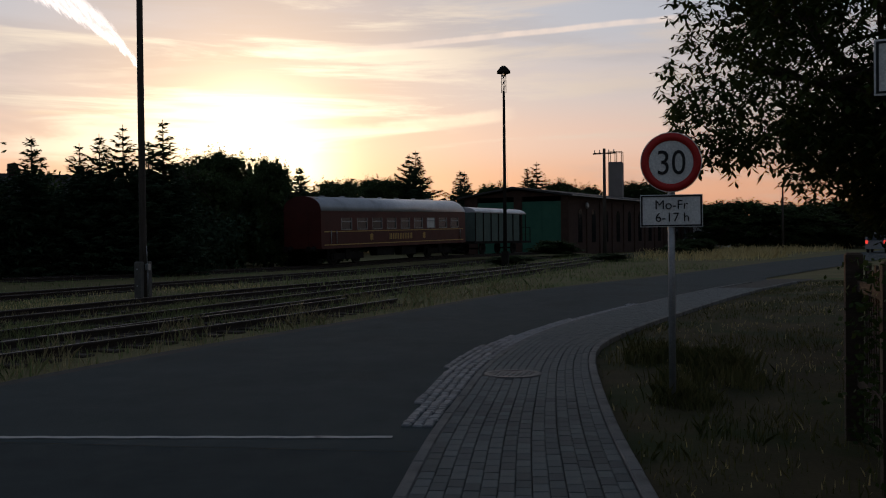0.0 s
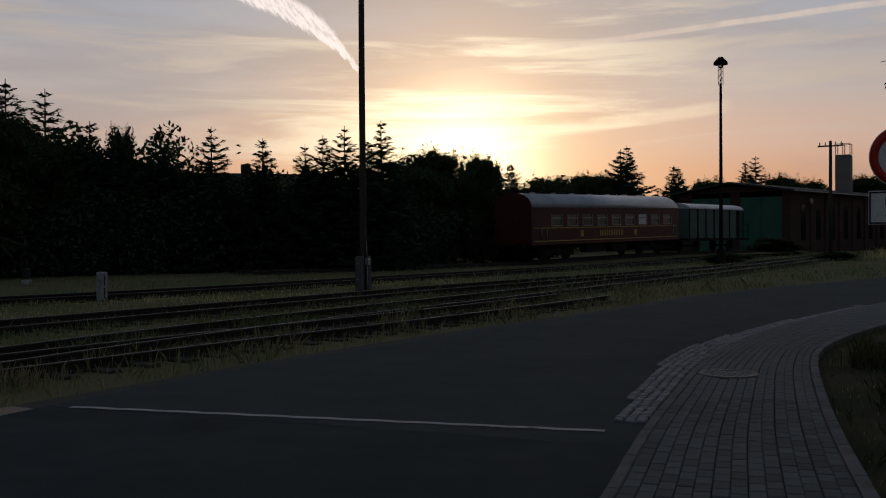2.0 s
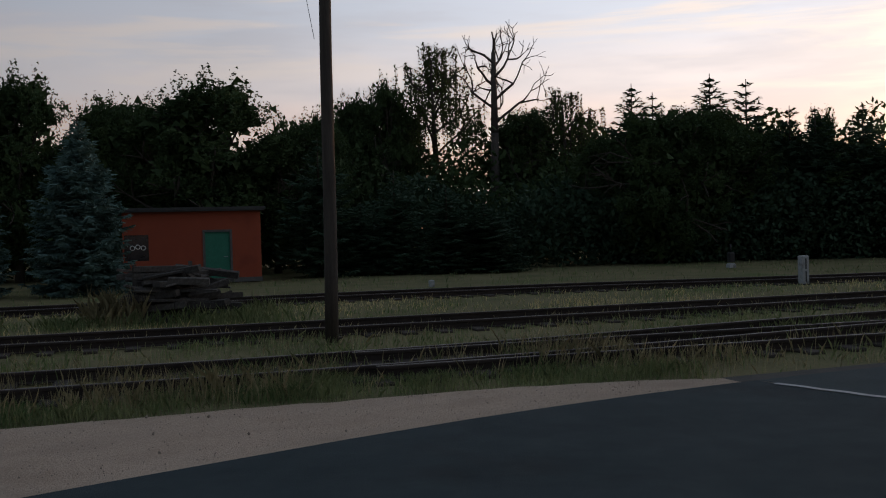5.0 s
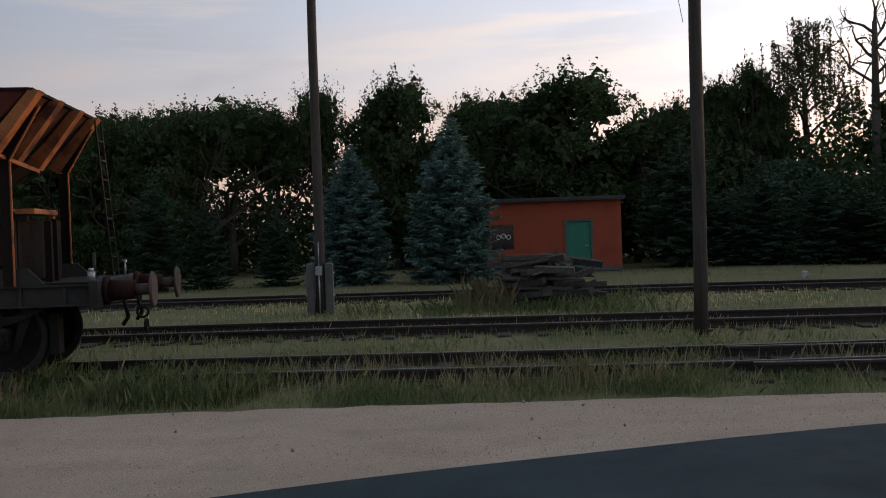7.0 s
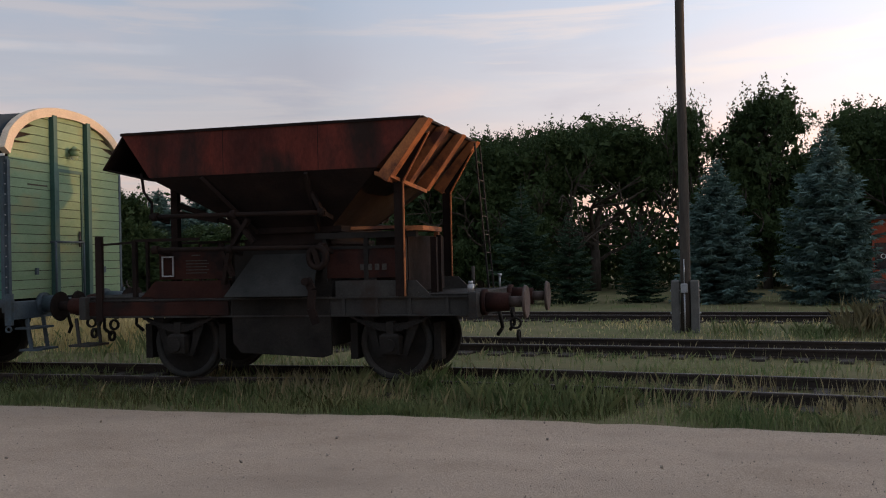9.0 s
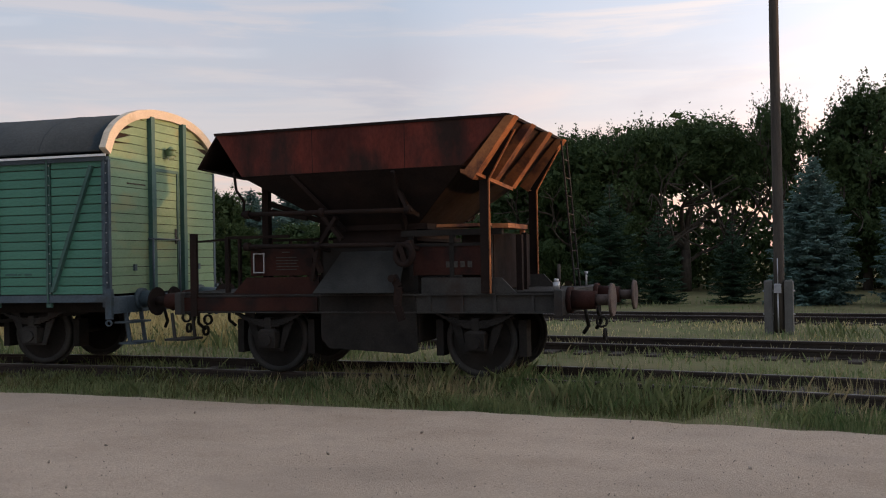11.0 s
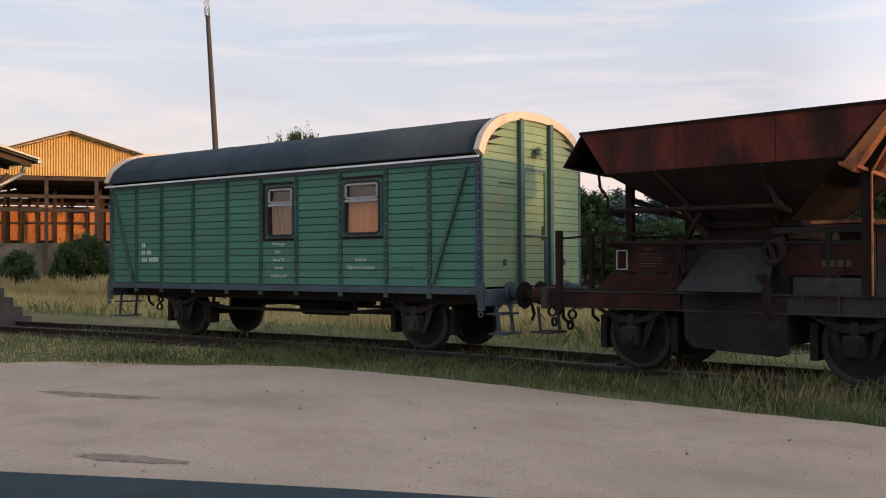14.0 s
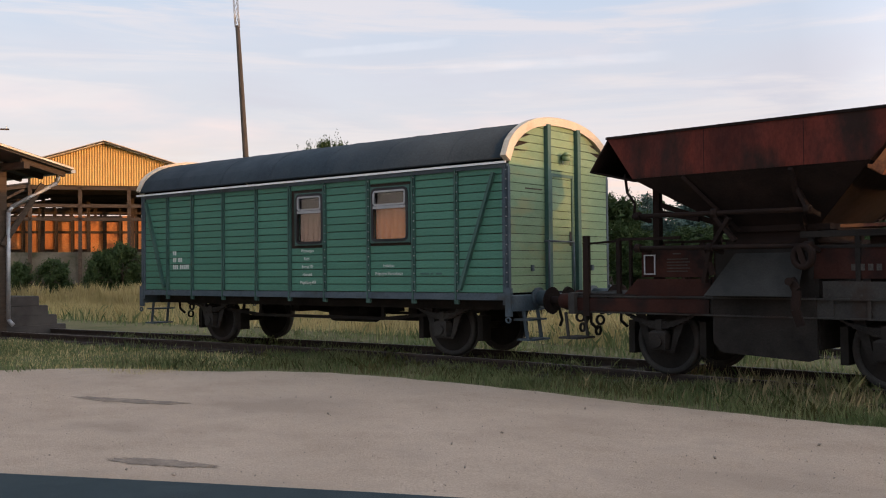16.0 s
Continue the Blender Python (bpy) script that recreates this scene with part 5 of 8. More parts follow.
for sy in (-1, 1):
    part("chute", plate((-0.70, sy * 1.32, 1.27), (0.56, sy * 1.32, 1.27), (0.52, sy * 0.92, 1.93), (-0.36, sy * 0.92, 1.93), 0.02), M_CHUTE, hop, "grey sloping discharge chute")
    s = Shape()
    s.prism([(-0.70, 1.27), (0.70, 1.27), (0.72, 0.50), (0.60, 0.46), (-0.58, 0.52), (-0.70, 0.66)], sy * 1.10, sy * 1.06, "y")
    part("chute_apron", s, M_UNDER, hop, "black lower chute plate")
    lv = Shape()
    pts = [(0.50, sy * 1.36, 1.50), (0.58, sy * 1.38, 1.36), (0.56, sy * 1.38, 1.12), (0.62, sy * 1.36, 0.92)]
    for a, b in zip(pts, pts[1:]):
        lv.bar(a, b, 0.10, 0.05, up=(0, 1, 0))
    lv.rod((0.5, sy * 1.28, 1.47), (0.5, sy * 1.44, 1.47), 0.05, n=10)
    part("chute_lever", lv, M_DARK_RUST, hop)
    ro = Shape()
    ro.rod((-1.80, sy * 1.30, 2.38), (0.76, sy * 1.30, 2.36), 0.032).rod((-1.78, sy * 1.30, 1.93), (0.74, sy * 1.30, 1.91), 0.032)
    for x, z in ((-1.72, 2.38), (-0.55, 2.37), (0.70, 2.36), (-1.72, 1.93), (-0.62, 1.92), (0.70, 1.91)):
        ro.rod((x - 0.04, sy * 1.30, z), (x + 0.04, sy * 1.30, z), 0.06, n=10)
        ro.bar((x, sy * 1.30, z), (x + 0.02, sy * 1.0, z - 0.06), 0.05, 0.06)
    part("operating_shaft", ro, M_DARK_RUST, hop)
    for (xa, za), (xb, zb) in (((-0.58, 2.36), (-0.30, 2.0)), ((-0.62, 1.92), (-0.75, 1.45)), ((0.70, 2.36), (0.55, 2.62)), ((-0.35, 2.3), (-0.62, 1.95)), ((-0.75, 1.98), (-0.62, 1.55))):
        part("crank_arm", Shape().bar((xa, sy * 1.28, za), (xb, sy * 1.22, zb), 0.05, 0.09, up=(0, 1, 0)), M_DARK_RUST, hop)
    hw = Shape()
    hw.ring((0.66, sy * 1.36, 1.78), (0.25, 1, 0), 0.10, 0.165, 0.035, 18)
    hw.bar((0.60, sy * 1.36, 1.92), (0.70, sy * 1.36, 1.62), 0.07, 0.06, up=(0, 1, 0))
    part("chain_wheel", hw, M_DARK_RUST, hop)
for sy in (-1, 1):
    sb = Shape()
    sb.box(-2.92, sy * 1.05 - 0.02, 1.01, 2.64, sy * 1.05 + 0.02, 1.25)
    for xr in (-2.4, -1.9, 0.9, 1.35, 1.8, 2.3):
        sb.box(xr - 0.02, sy * 1.05 - 0.055, 1.02, xr + 0.02, sy * 1.05 + 0.055, 1.235)
    sb.box(-2.92, sy * 1.05 - 0.07, 1.235, 2.64, sy * 1.05 + 0.07, 1.255).box(-2.92, sy * 1.05 - 0.07, 1.0, 2.64, sy * 1.05 + 0.07, 1.02)
    part("sole_bar", sb, M_UNDER_GREY, hop, "grimy grey channel sole bar")
for sy in (-1, 1):
    us = Shape().prism([(0.80, 1.258), (2.10, 1.258), (1.90, 1.46), (0.80, 1.47)], sy * 1.10 - 0.02, sy * 1.10 + 0.02, "y")
    frm = part("raised_frame", us, M_UNDER_GREY, hop)
    for k in range(9):
        for z in (1.30, 1.42):
            part("rivet", RIVET, M_UNDER_GREY, frm, m=Matrix.Translation((0.88 + 0.13 * k, sy * 1.122, z)))
for sy in (-1, 1):
    ls = Shape()
    ls.prism([(-2.10, 1.262), (-0.72, 1.262), (-0.72, 1.5), (-1.86, 1.5)], sy * 1.08 - 0.02, sy * 1.08 + 0.02, "y")
    ls.box(-2.9, sy * 1.12 - 0.01, 1.03, -0.74, sy * 1.12 + 0.01, 1.22)
    part("red_frame_plate", ls, M_OXIDE, hop)
part("side_panel", Shape().box(-1.84, -1.02, 1.52, -0.86, -0.98, 1.90), M_OXIDE, hop)
part("side_panel", Shape().box(0.62, -1.02, 1.50, 1.72, -0.98, 1.88), M_OXIDE, hop)
pn = Shape()
for k in range(5):
    pn.box(-1.42, -1.036, 1.60 + 0.042 * k, -1.10 + 0.03 * (k % 2), -1.032, 1.612 + 0.042 * k)
pn.box(-1.33, -1.036, 1.84, -1.2, -1.032, 1.855)
for k in range(4):
    pn.box(1.12 + 0.1 * k, -1.036, 1.60, 1.18 + 0.1 * k, -1.032, 1.68)
part("faded_marking", pn, M_GREY_WOOD, hop)
nb = Shape().box(-1.78, -1.06, 1.56, -1.765, -1.04, 1.84).box(-1.615, -1.06, 1.56, -1.60, -1.04, 1.84).box(-1.765, -1.06, 1.56, -1.615, -1.04, 1.575).box(-1.765, -1.06, 1.825, -1.615, -1.04, 1.84)
part("label_holder", nb, M_GALV, hop)
ti = Shape()
ti.box(0.5, -1.06, 2.02, 1.90, -0.96, 2.10).box(0.5, -1.04, 1.88, 1.75, -0.98, 1.92)
for x in (0.62, 1.20, 1.72):
    ti.box(x - 0.03, -1.04, 1.45, x + 0.03, -0.98, 2.04)
part("side_girder", ti, M_UNDER, hop)
sh = Shape().box(1.02, -1.10, 2.13, 1.72, -0.55, 2.17).box(1.78, -1.10, 2.10, 2.0, -0.15, 2.16)
part("end_shelf", sh, M_RUST, hop, "rusted step plate, the sun's orange put into its colour")
for y in (-1.20, 1.22):
    u, ue = Shape(), Shape()
    pts = [(1.78, y, 1.26), (1.78, y, 2.72), (1.93, y, 2.98), (2.14, y, 3.34)]
    for a, b in zip(pts, pts[1:]):
        u.bar(Vector(a) + Vector((-0.07, 0.03, 0)), Vector(b) + Vector((-0.07, 0.03, 0)), 0.05, 0.12, up=(1, 0, 0))
        ue.bar(a, b, 0.035, 0.016, up=(1, 0, 0))
    upr = part("end_upright", u, M_DARK_RUST, hop, "bent channel upright")
    # light along the channel's edge, painted as a thin brighter strip
    part("bright_edge", ue, M_RUST, upr, "lit edge of the channel, painted as a brighter strip")
cb = Shape().box(1.30, -0.9, 1.3, 1.74, 0.9, 2.05).box(1.96, -0.62, 1.27, 2.04, -0.54, 2.02).box(1.95, -0.3, 1.28, 2.02, -0.24, 2.05)
part("end_bracing", cb, M_DARK_RUST, hop)
part("short_upright", Shape().box(1.86, -0.06, 1.28, 1.92, 0.02, 2.10), M_RUST, hop, "rusty short upright below the step")
ld = Shape()
la, lb = Vector((2.20, 1.10, 3.44)), Vector((2.36, 1.14, 1.26))
for dy in (0.0, 0.34):
    ld.bar(la + Vector((0, dy, 0)), lb + Vector((0, dy, 0)), 0.045, 0.02, up=(1, 0, 0))
lad = part("ladder", ld, M_UNDER, hop, "steel end ladder")
for k in range(1, 8):
    p = la.lerp(lb, k / 8)
    part("rung", Shape().rod(p, p + Vector((0, 0.34, 0)), 0.011, n=6), M_UNDER_GREY, lad)
part("deck", Shape().box(-2.95, -1.1, 1.255, -1.9, 1.1, 1.285), M_UNDER, hop)
part("deck", Shape().box(1.8, -1.1, 1.255, 2.66, 1.1, 1.28), M_UNDER, hop)
for sx, x in ((1, 2.66), (-1, -2.94)):
    part("headstock", Shape().bev(x - 0.05, -1.22, 0.98, x + 0.05, 1.22, 1.30, 0.015), M_UNDER_GREY, hop)
for sx, x in ((1, 2.71), (-1, -2.99)):
    for y in (-0.875, 0.875):
        buffer(hop, x, y, 1.16, sx, M_OXIDE, M_BUFFER if sx > 0 else M_DARK_RUST, r=0.215)
    coupling(hop, x, 1.12, sx)
    f = Shape()
    f.box(x - 0.2, -1.2, 0.60, x + 0.15, -0.75, 0.63).bar((x - 0.1, -1.15, 1.0), (x - 0.05, -1.15, 0.6), 0.03, 0.04).bar((x, -0.8, 1.0), (x + 0.05, -0.8, 0.6), 0.03, 0.04)
    if sx < 0:
        part("footstep", f, M_UNDER_GREY, hop)
# brakeman's platform at the van end
for x, y, z1, w in ((-2.72, -1.12, 2.14, 0.10), (-2.20, -1.05, 2.08, 0.06), (-2.0, -1.05, 2.06, 0.03), (-2.72, 1.05, 2.08, 0.06), (-2.0, 1.05, 2.08, 0.06), (-2.35, 1.05, 2.08, 0.03)):
    part("railing_post", Shape().box(x - w / 2, y - 0.03, 0.95 if w > 0.09 else 1.27, x + w / 2, y + 0.03, z1), M_DARK_RUST, hop)
for a, b, w in (((-2.20, -1.05, 2.07), (-1.2, -1.05, 2.07), 0.04), ((-2.72, 1.05, 2.07), (-1.2, 1.05, 2.07), 0.04), ((-2.72, -1.12, 2.02), (-2.2, -1.05, 2.05), 0.03), ((-2.0, -1.05, 1.95), (-2.0, 1.05, 1.95), 0.03)):
    part("handrail", Shape().bar(a, b, w, w), M_DARK_RUST, hop)
for y in (-0.88, 0.9):
    tp = Shape().box(-1.70, y - 0.05, 1.27, -1.60, y + 0.05, 2.95).bar((-1.65, y, 2.45), (-1.0, y, 2.32), 0.05, 0.07).bar((-1.6, y, 2.55), (-0.6, y * 0.9, 2.2), 0.05, 0.07)
    part("end_post", tp, M_DARK_RUST, hop)
hk = Shape()
pts = [(-1.92, -1.30, 2.98), (-1.86, -1.34, 2.72), (-1.74, -1.34, 2.56), (-1.76, -1.32, 2.40)]
for a, b in zip(pts, pts[1:]):
    hk.rod(a, b, 0.02, n=6)
part("hook_rod", hk, M_DARK_RUST, hop)
tl = Shape().rod((2.62, -1.12, 1.30), (2.62, -1.12, 1.40), 0.045, n=12).rod((2.62, -1.12, 1.40), (2.62, -1.12, 1.44), 0.03, n=10)
part("signal_bracket", tl, M_GALV, hop)
part("hand_grip", Shape().rod((2.58, -0.8, 1.3), (2.58, -0.8, 1.62), 0.022), M_UNDER_GREY, hop)
ps = Shape().rod((2.66, 0.5, 1.3), (2.66, 0.5, 1.48), 0.016).rod((2.66, 0.5, 1.46), (2.66, 0.5, 1.5), 0.03, n=8)
part("hand_grip", ps, M_GALV, hop)
for x in (-1.55, 1.52):
    wheelset(hop, x, 0.49, M_UNDER, M_UNDER_GREY)
    for y in (-1.0, 1.0):
        running_gear(hop, x, y, 1.02, 0.49, M_UNDER)
bg_ = Shape().rod((-1.2, 0.2, 0.7), (1.2, 0.2, 0.7), 0.03)
for x in (-2.12, -0.98, 0.95, 2.10):
    bg_.box(x - 0.05, -0.86, 0.42, x + 0.05, -0.64, 0.9)
part("brake_gear", bg_, M_UNDER, hop)
part("underframe", Shape().box(-2.9, -0.85, 1.05, -0.75, 0.85, 1.2).box(0.75, -0.85, 1.05, 2.62, 0.85, 1.2).box(-0.7, -1.0, 0.6, 0.7, 1.0, 1.9), M_UNDER, hop)

# ------------------------------------------------------------------ dining coach and the wagon behind it
A, B = Vector((53.89, 24.02, 0)), Vector((71.27, 19.98, 0))
u2 = (B - A).normalized()
LC = (B - A).length
nrm = Vector((-u2.y, u2.x, 0))
COACH_M = Matrix.Translation(A + u2 * LC / 2 + nrm * 1.42 + Vector((0, 0, 0.15))) @ Matrix.Rotation(math.atan2(u2.y, u2.x), 4, "Z") @ Matrix.Rotation(radians(-0.85), 4, "Y")
coach = thing("dining_coach", COACH_M, "dark wine-red dining coach with gold lining and silver roof", "railway coach")
CX, CY = LC / 2, 1.42
cb = Shape()
wins = [(-CX + 2.6 + 1.70 * i, 1.15) for i in range(9)]
WA, WB = 2.28, 3.02
cb.box(-CX, -CY, 1.15, CX, -CY + 0.06, WA).box(-CX, -CY, WB, CX, -CY + 0.06, 3.45)
edge = -CX
for x, w in wins:
    cb.box(edge, -CY, WA, x - w / 2, -CY + 0.06, WB)
    edge = x + w / 2
cb.box(edge, -CY, WA, CX, -CY + 0.06, WB)
cb.box(-CX, CY - 0.06, 1.15, CX, CY, 3.45).box(-CX, -CY + 0.06, 1.15, -CX + 0.06, CY - 0.06, 3.45).box(CX - 0.06, -CY + 0.06, 1.15, CX, CY - 0.06, 3.45)
cb.box(-CX + 0.06, -CY + 0.06, 1.15, CX - 0.06, CY - 0.06, 1.25)
part("body", cb, M_COACH, coach)
rf = Shape()
rp_ = [(y, 3.45 + (4.34 - 3.45) * math.sqrt(max(0, 1 - (abs(y) / 1.47) ** 2.3))) for y in np.linspace(-1.47, 1.47, 23)]
rf.prism(rp_ + [(1.40, 3.43), (-1.40, 3.43)], -CX + 0.02, CX - 0.5, "x", True)
n = len(rp_)
for sx, ex in ((1, CX - 0.5),):
    prev = [(sx * ex, y, z) for y, z in rp_]
    for k in range(1, 5):
        t = k / 4
        cur = [(sx * (ex + 0.55 * math.sin(t * math.pi / 2)), y * (1 - 0.06 * t), 3.44 + (z - 3.44) * (1 - 0.75 * t * t)) for y, z in rp_]
        rf.add(prev + cur, [(i, i + 1, n + i + 1, n + i) for i in range(n - 1)], True)
        prev = cur
    rf.add(prev, [tuple(range(n))])
part("roof", rf, M_SILVER, coach, "silver painted domed roof")
part("end_arch", Shape().prism([(y * 0.985, 3.45 + (z - 3.45) * 1.01) for y, z in rp_] + [(1.40, 3.40), (-1.40, 3.40)], -CX - 0.02, -CX + 0.55, "x"), M_COACH, coach, "arched red end of the body")
for x in np.linspace(-CX + 2.0, CX - 3.0, 7):
    v = Shape().rod((x, 0, 4.30), (x, 0, 4.38), 0.16, n=12).rod((x, 0, 4.38), (x, 0, 4.42), 0.22, 0.1, n=12)
    part("roof_ventilator", v, M_SILVER, coach)
for z in (1.36, 2.16):
    part("lining", Shape().box(-CX + 0.3, -CY - 0.01, z, CX - 0.35, -CY, z + 0.05), M_GOLD, coach, "gold stripe")
for i, (x, w) in enumerate(wins):
    wn = thing("window")
    wn.parent = coach
    f_ = Shape().box(x - w / 2, -CY - 0.006, WA, x - w / 2 + 0.05, -CY + 0.04, WB).box(x + w / 2 - 0.05, -CY - 0.006, WA, x + w / 2, -CY + 0.04, WB).box(x - w / 2, -CY - 0.006, WB - 0.26, x + w / 2, -CY + 0.04, WB - 0.20).box(x - w / 2, -CY - 0.006, WA, x + w / 2, -CY + 0.04, WA + 0.05)
    part("window_frame", f_, M_GALV, wn)
    part("pane", Shape().box(x - w / 2, -CY + 0.045, WA, x + w / 2, -CY + 0.055, WB), M_WHITE if i == 6 else M_DARKGLASS, wn, "whitened blind pane" if i == 6 else "")
mit = Shape()
for k in range(7):
    for dx in (0.0, 0.2):
        mit.box(-1.5 + 0.42 * k + dx, -CY - 0.012, 1.60, -1.42 + 0.42 * k + dx, -CY, 2.0)
part("name_plate", mit, M_GOLD, coach, "row of plain gold bars")
em = Shape()
for xx in (-3.6, 2.9):
    em.box(xx - 0.16, -CY - 0.012, 1.62, xx - 0.09, -CY, 1.98).box(xx - 0.05, -CY - 0.012, 1.58, xx + 0.05, -CY, 2.02).box(xx + 0.09, -CY - 0.012, 1.62, xx + 0.16, -CY, 1.98)
part("emblem", em, M_GOLD, coach)
hr = Shape()
for xx in (-CX + 0.95, -CX + 1.5, CX - 0.9):
    hr.rod((xx, -CY - 0.05, 1.45), (xx, -CY - 0.05, 2.25), 0.025, n=8)
part("handrail", hr, M_GALV, coach)
for sx in (-1, 1):
    part("end_door", Shape().box(sx * CX - 0.02, -0.45, 1.2, sx * CX + 0.04, 0.45, 3.2), M_COACH, coach)
    bg = Shape().box(sx * (CX - 3.2) - 1.7, -1.05, 0.45, sx * (CX - 3.2) + 1.7, -0.95, 0.85).box(sx * (CX - 3.2) - 1.7, 0.95, 0.45, sx * (CX - 3.2) + 1.7, 1.05, 0.85)
    bg.box(sx * (CX - 3.2) - 0.3, -1.1, 0.5, sx * (CX - 3.2) + 0.3, 1.1, 1.1)
    part("bogie", bg, M_UNDER, coach)
    for dx in (-1.25, 1.25):
        wheelset(coach, sx * (CX - 3.2) + dx, 0.46)
    for y in (-0.87, 0.87):
        buffer(coach, sx * CX, y, 1.15, sx)
    stp = Shape()
    for z in (0.45, 0.75):
        stp.box(sx * (CX - 0.9) - 0.35, -CY - 0.15, z, sx * (CX - 0.9) + 0.35, -CY + 0.12, z + 0.03)
    stp.bar((sx * (CX - 0.9) - 0.3, -CY, 0.45), (sx * (CX - 0.9) - 0.3, -CY, 1.15), 0.03, 0.05)
    stp.bar((sx * (CX - 0.9) + 0.3, -CY, 0.45), (sx * (CX - 0.9) + 0.3, -CY, 1.15), 0.03, 0.05)
    part("entry_steps", stp, M_UNDER, coach)
ub = Shape().box(-2.6, -1.15, 0.55, -0.6, -0.6, 1.12).box(0.4, -1.15, 0.5, 2.2, -0.6, 1.12).box(-CX + 0.3, -0.3, 0.95, CX - 0.3, 0.3, 1.14)
part("battery_box", ub, M_UNDER, coach)

A2, B2 = Vector((72.83, 19.62, 0.30)), Vector((82.7, 17.3, 0.30))
u3 = (B2 - A2).normalized()
L3 = (B2 - A2).length
W_M = Matrix.Translation((A2 + B2) / 2 + Vector((-u3.y, u3.x, 0)) * 1.35) @ Matrix.Rotation(math.atan2(u3.y, u3.x), 4, "Z")
wag = thing("covered_wagon", W_M, "pale green covered goods wagon behind the coach", "railway wagon")
s = Shape().box(-L3 / 2, -1.3, 1.2, L3 / 2 - 2.2, 1.3, 3.45)
part("body", s, M_PALE_GREEN, wag)
for x in np.linspace(-L3 / 2 + 0.05, L3 / 2 - 2.25, 7):
    part("post", Shape().box(x - 0.05, -1.36, 1.15, x + 0.05, -1.3, 3.45), M_UNDER, wag)
rr = Shape().prism([(y, 3.45 + 0.42 * math.sqrt(max(0, 1 - (y / 1.4) ** 2))) for y in np.linspace(-1.38, 1.38, 13)] + [(1.38, 3.42), (-1.38, 3.42)], -L3 / 2 - 0.05, L3 / 2 - 1.2, "x")
part("roof", rr, M_SILVER, wag)
pf = Shape().box(-L3 / 2, -1.3, 1.0, L3 / 2, 1.3, 1.18)
for x in (L3 / 2 - 1.9, L3 / 2 - 1.0, L3 / 2 - 0.1):
    pf.box(x - 0.03, -1.28, 1.18, x + 0.03, -1.22, 3.4 if x < L3 / 2 - 0.5 else 2.3)
for z in (2.3, 1.75):
    pf.bar((L3 / 2 - 1.9, -1.25, z), (L3 / 2, -1.25, z), 0.04, 0.04)
part("platform_railing", pf, M_UNDER, wag)
for x in (-L3 / 2 + 2.2, L3 / 2 - 2.4):
    wheelset(wag, x, 0.47)

# ------------------------------------------------------------------ engine shed, chimney, far yard
dep = thing("engine_shed", None, "long dark brick engine shed with green gates", "building", kind="")
ax = Vector((0.975, -0.222, 0)).normalized()
LEN, Wd = 44.0, 11.5
P0 = Vector((94.4, 16.08, 0))
DM = Matrix.Translation(P0) @ Matrix.Rotation(math.atan2(ax.y, ax.x), 4, "Z")
dep.matrix_world = DM
wallp = Shape().box(0, 0, 0, LEN, 0.4, 5.8).box(0, Wd - 0.4, 0, LEN, Wd, 5.8).box(LEN - 0.4, 0.4, 0, LEN, Wd - 0.4, 5.8)
wallp.box(0, 0.4, 0, 0.4, 0.8, 5.8).box(0, 5.0, 0, 0.4, 5.9, 5.8).box(0, 10.0, 0, 0.4, Wd - 0.4, 5.8)
wallp.prism([(0.0, 5.8), (Wd, 5.8), (Wd / 2, 6.45)], 0.02, 0.38, "x")
part("wall", wallp, M_DARK_BRICK, dep)
for ya, yb in ((0.8, 5.0), (5.9, 10.0)):
    g = part("gate", Shape().box(0.1, ya, 0, 0.25, yb, 5.3), M_GATE_GREEN, dep, "tall green boarded gate")
    bars_ = Shape().box(0.06, (ya + yb) / 2 - 0.04, 0, 0.1, (ya + yb) / 2 + 0.04, 5.3).box(0.06, ya, 2.4, 0.1, yb, 2.55)
    part("cross_bar", bars_, M_GATE_GREEN, g)
rfs = Shape()
rfs.prism([(-0.6, 5.72), (Wd / 2, 6.65), (Wd + 0.6, 5.72), (Wd + 0.6, 5.9), (Wd / 2, 6.83), (-0.6, 5.9)], -0.6, LEN + 0.5, "x")
part("roof", rfs, M_TAR, dep)
for i in range(11):
    x = 3.0 + i * 3.7
    w_ = Shape().prism([(x - 0.55, 1.2), (x + 0.55, 1.2), (x + 0.55, 4.0), (x + 0.4, 4.4), (x, 4.6), (x - 0.4, 4.4), (x - 0.55, 4.0)], -0.02, 0.05, "y")
    wn = part("window", w_, M_DARKGLASS, dep, "tall arched dark window")
    pil = Shape().box(x + 1.6, -0.12, 0, x + 2.1, 0.0, 5.4)
    part("pilaster", pil, M_DARK_BRICK, dep)
part("gutter", Shape().bar((-0.6, -0.65, 5.8), (LEN, -0.65, 5.8), 0.12, 0.1), M_GALV, dep)
part("wall_lamp", Shape().rod((4, -0.3, 4.9), (4, -0.5, 4.9), 0.35, 0.2, n=12), M_GALV, dep)
ch = thing("chimney_tower", Matrix.Translation((118.5, 14.4, 0)) @ Matrix.Diagonal((1.25, 1.25, 1.22, 1)), "square pale rendered chimney tower with a railing", "chimney")
part("shaft", Shape().bev(-0.75, -0.65, 0, 0.75, 0.65, 8.75, 0.06), M_CHIM, ch)
for dx in (-0.7, 0.7):
    rl = Shape().bar((dx, -0.6, 9.75), (dx, 0.6, 9.75), 0.05, 0.05)
    for dy in (-0.6, 0, 0.6):
        rl.rod((dx, dy, 8.74), (dx, dy, 9.8), 0.035, n=6)
    part("railing", rl, M_UNDER, ch)

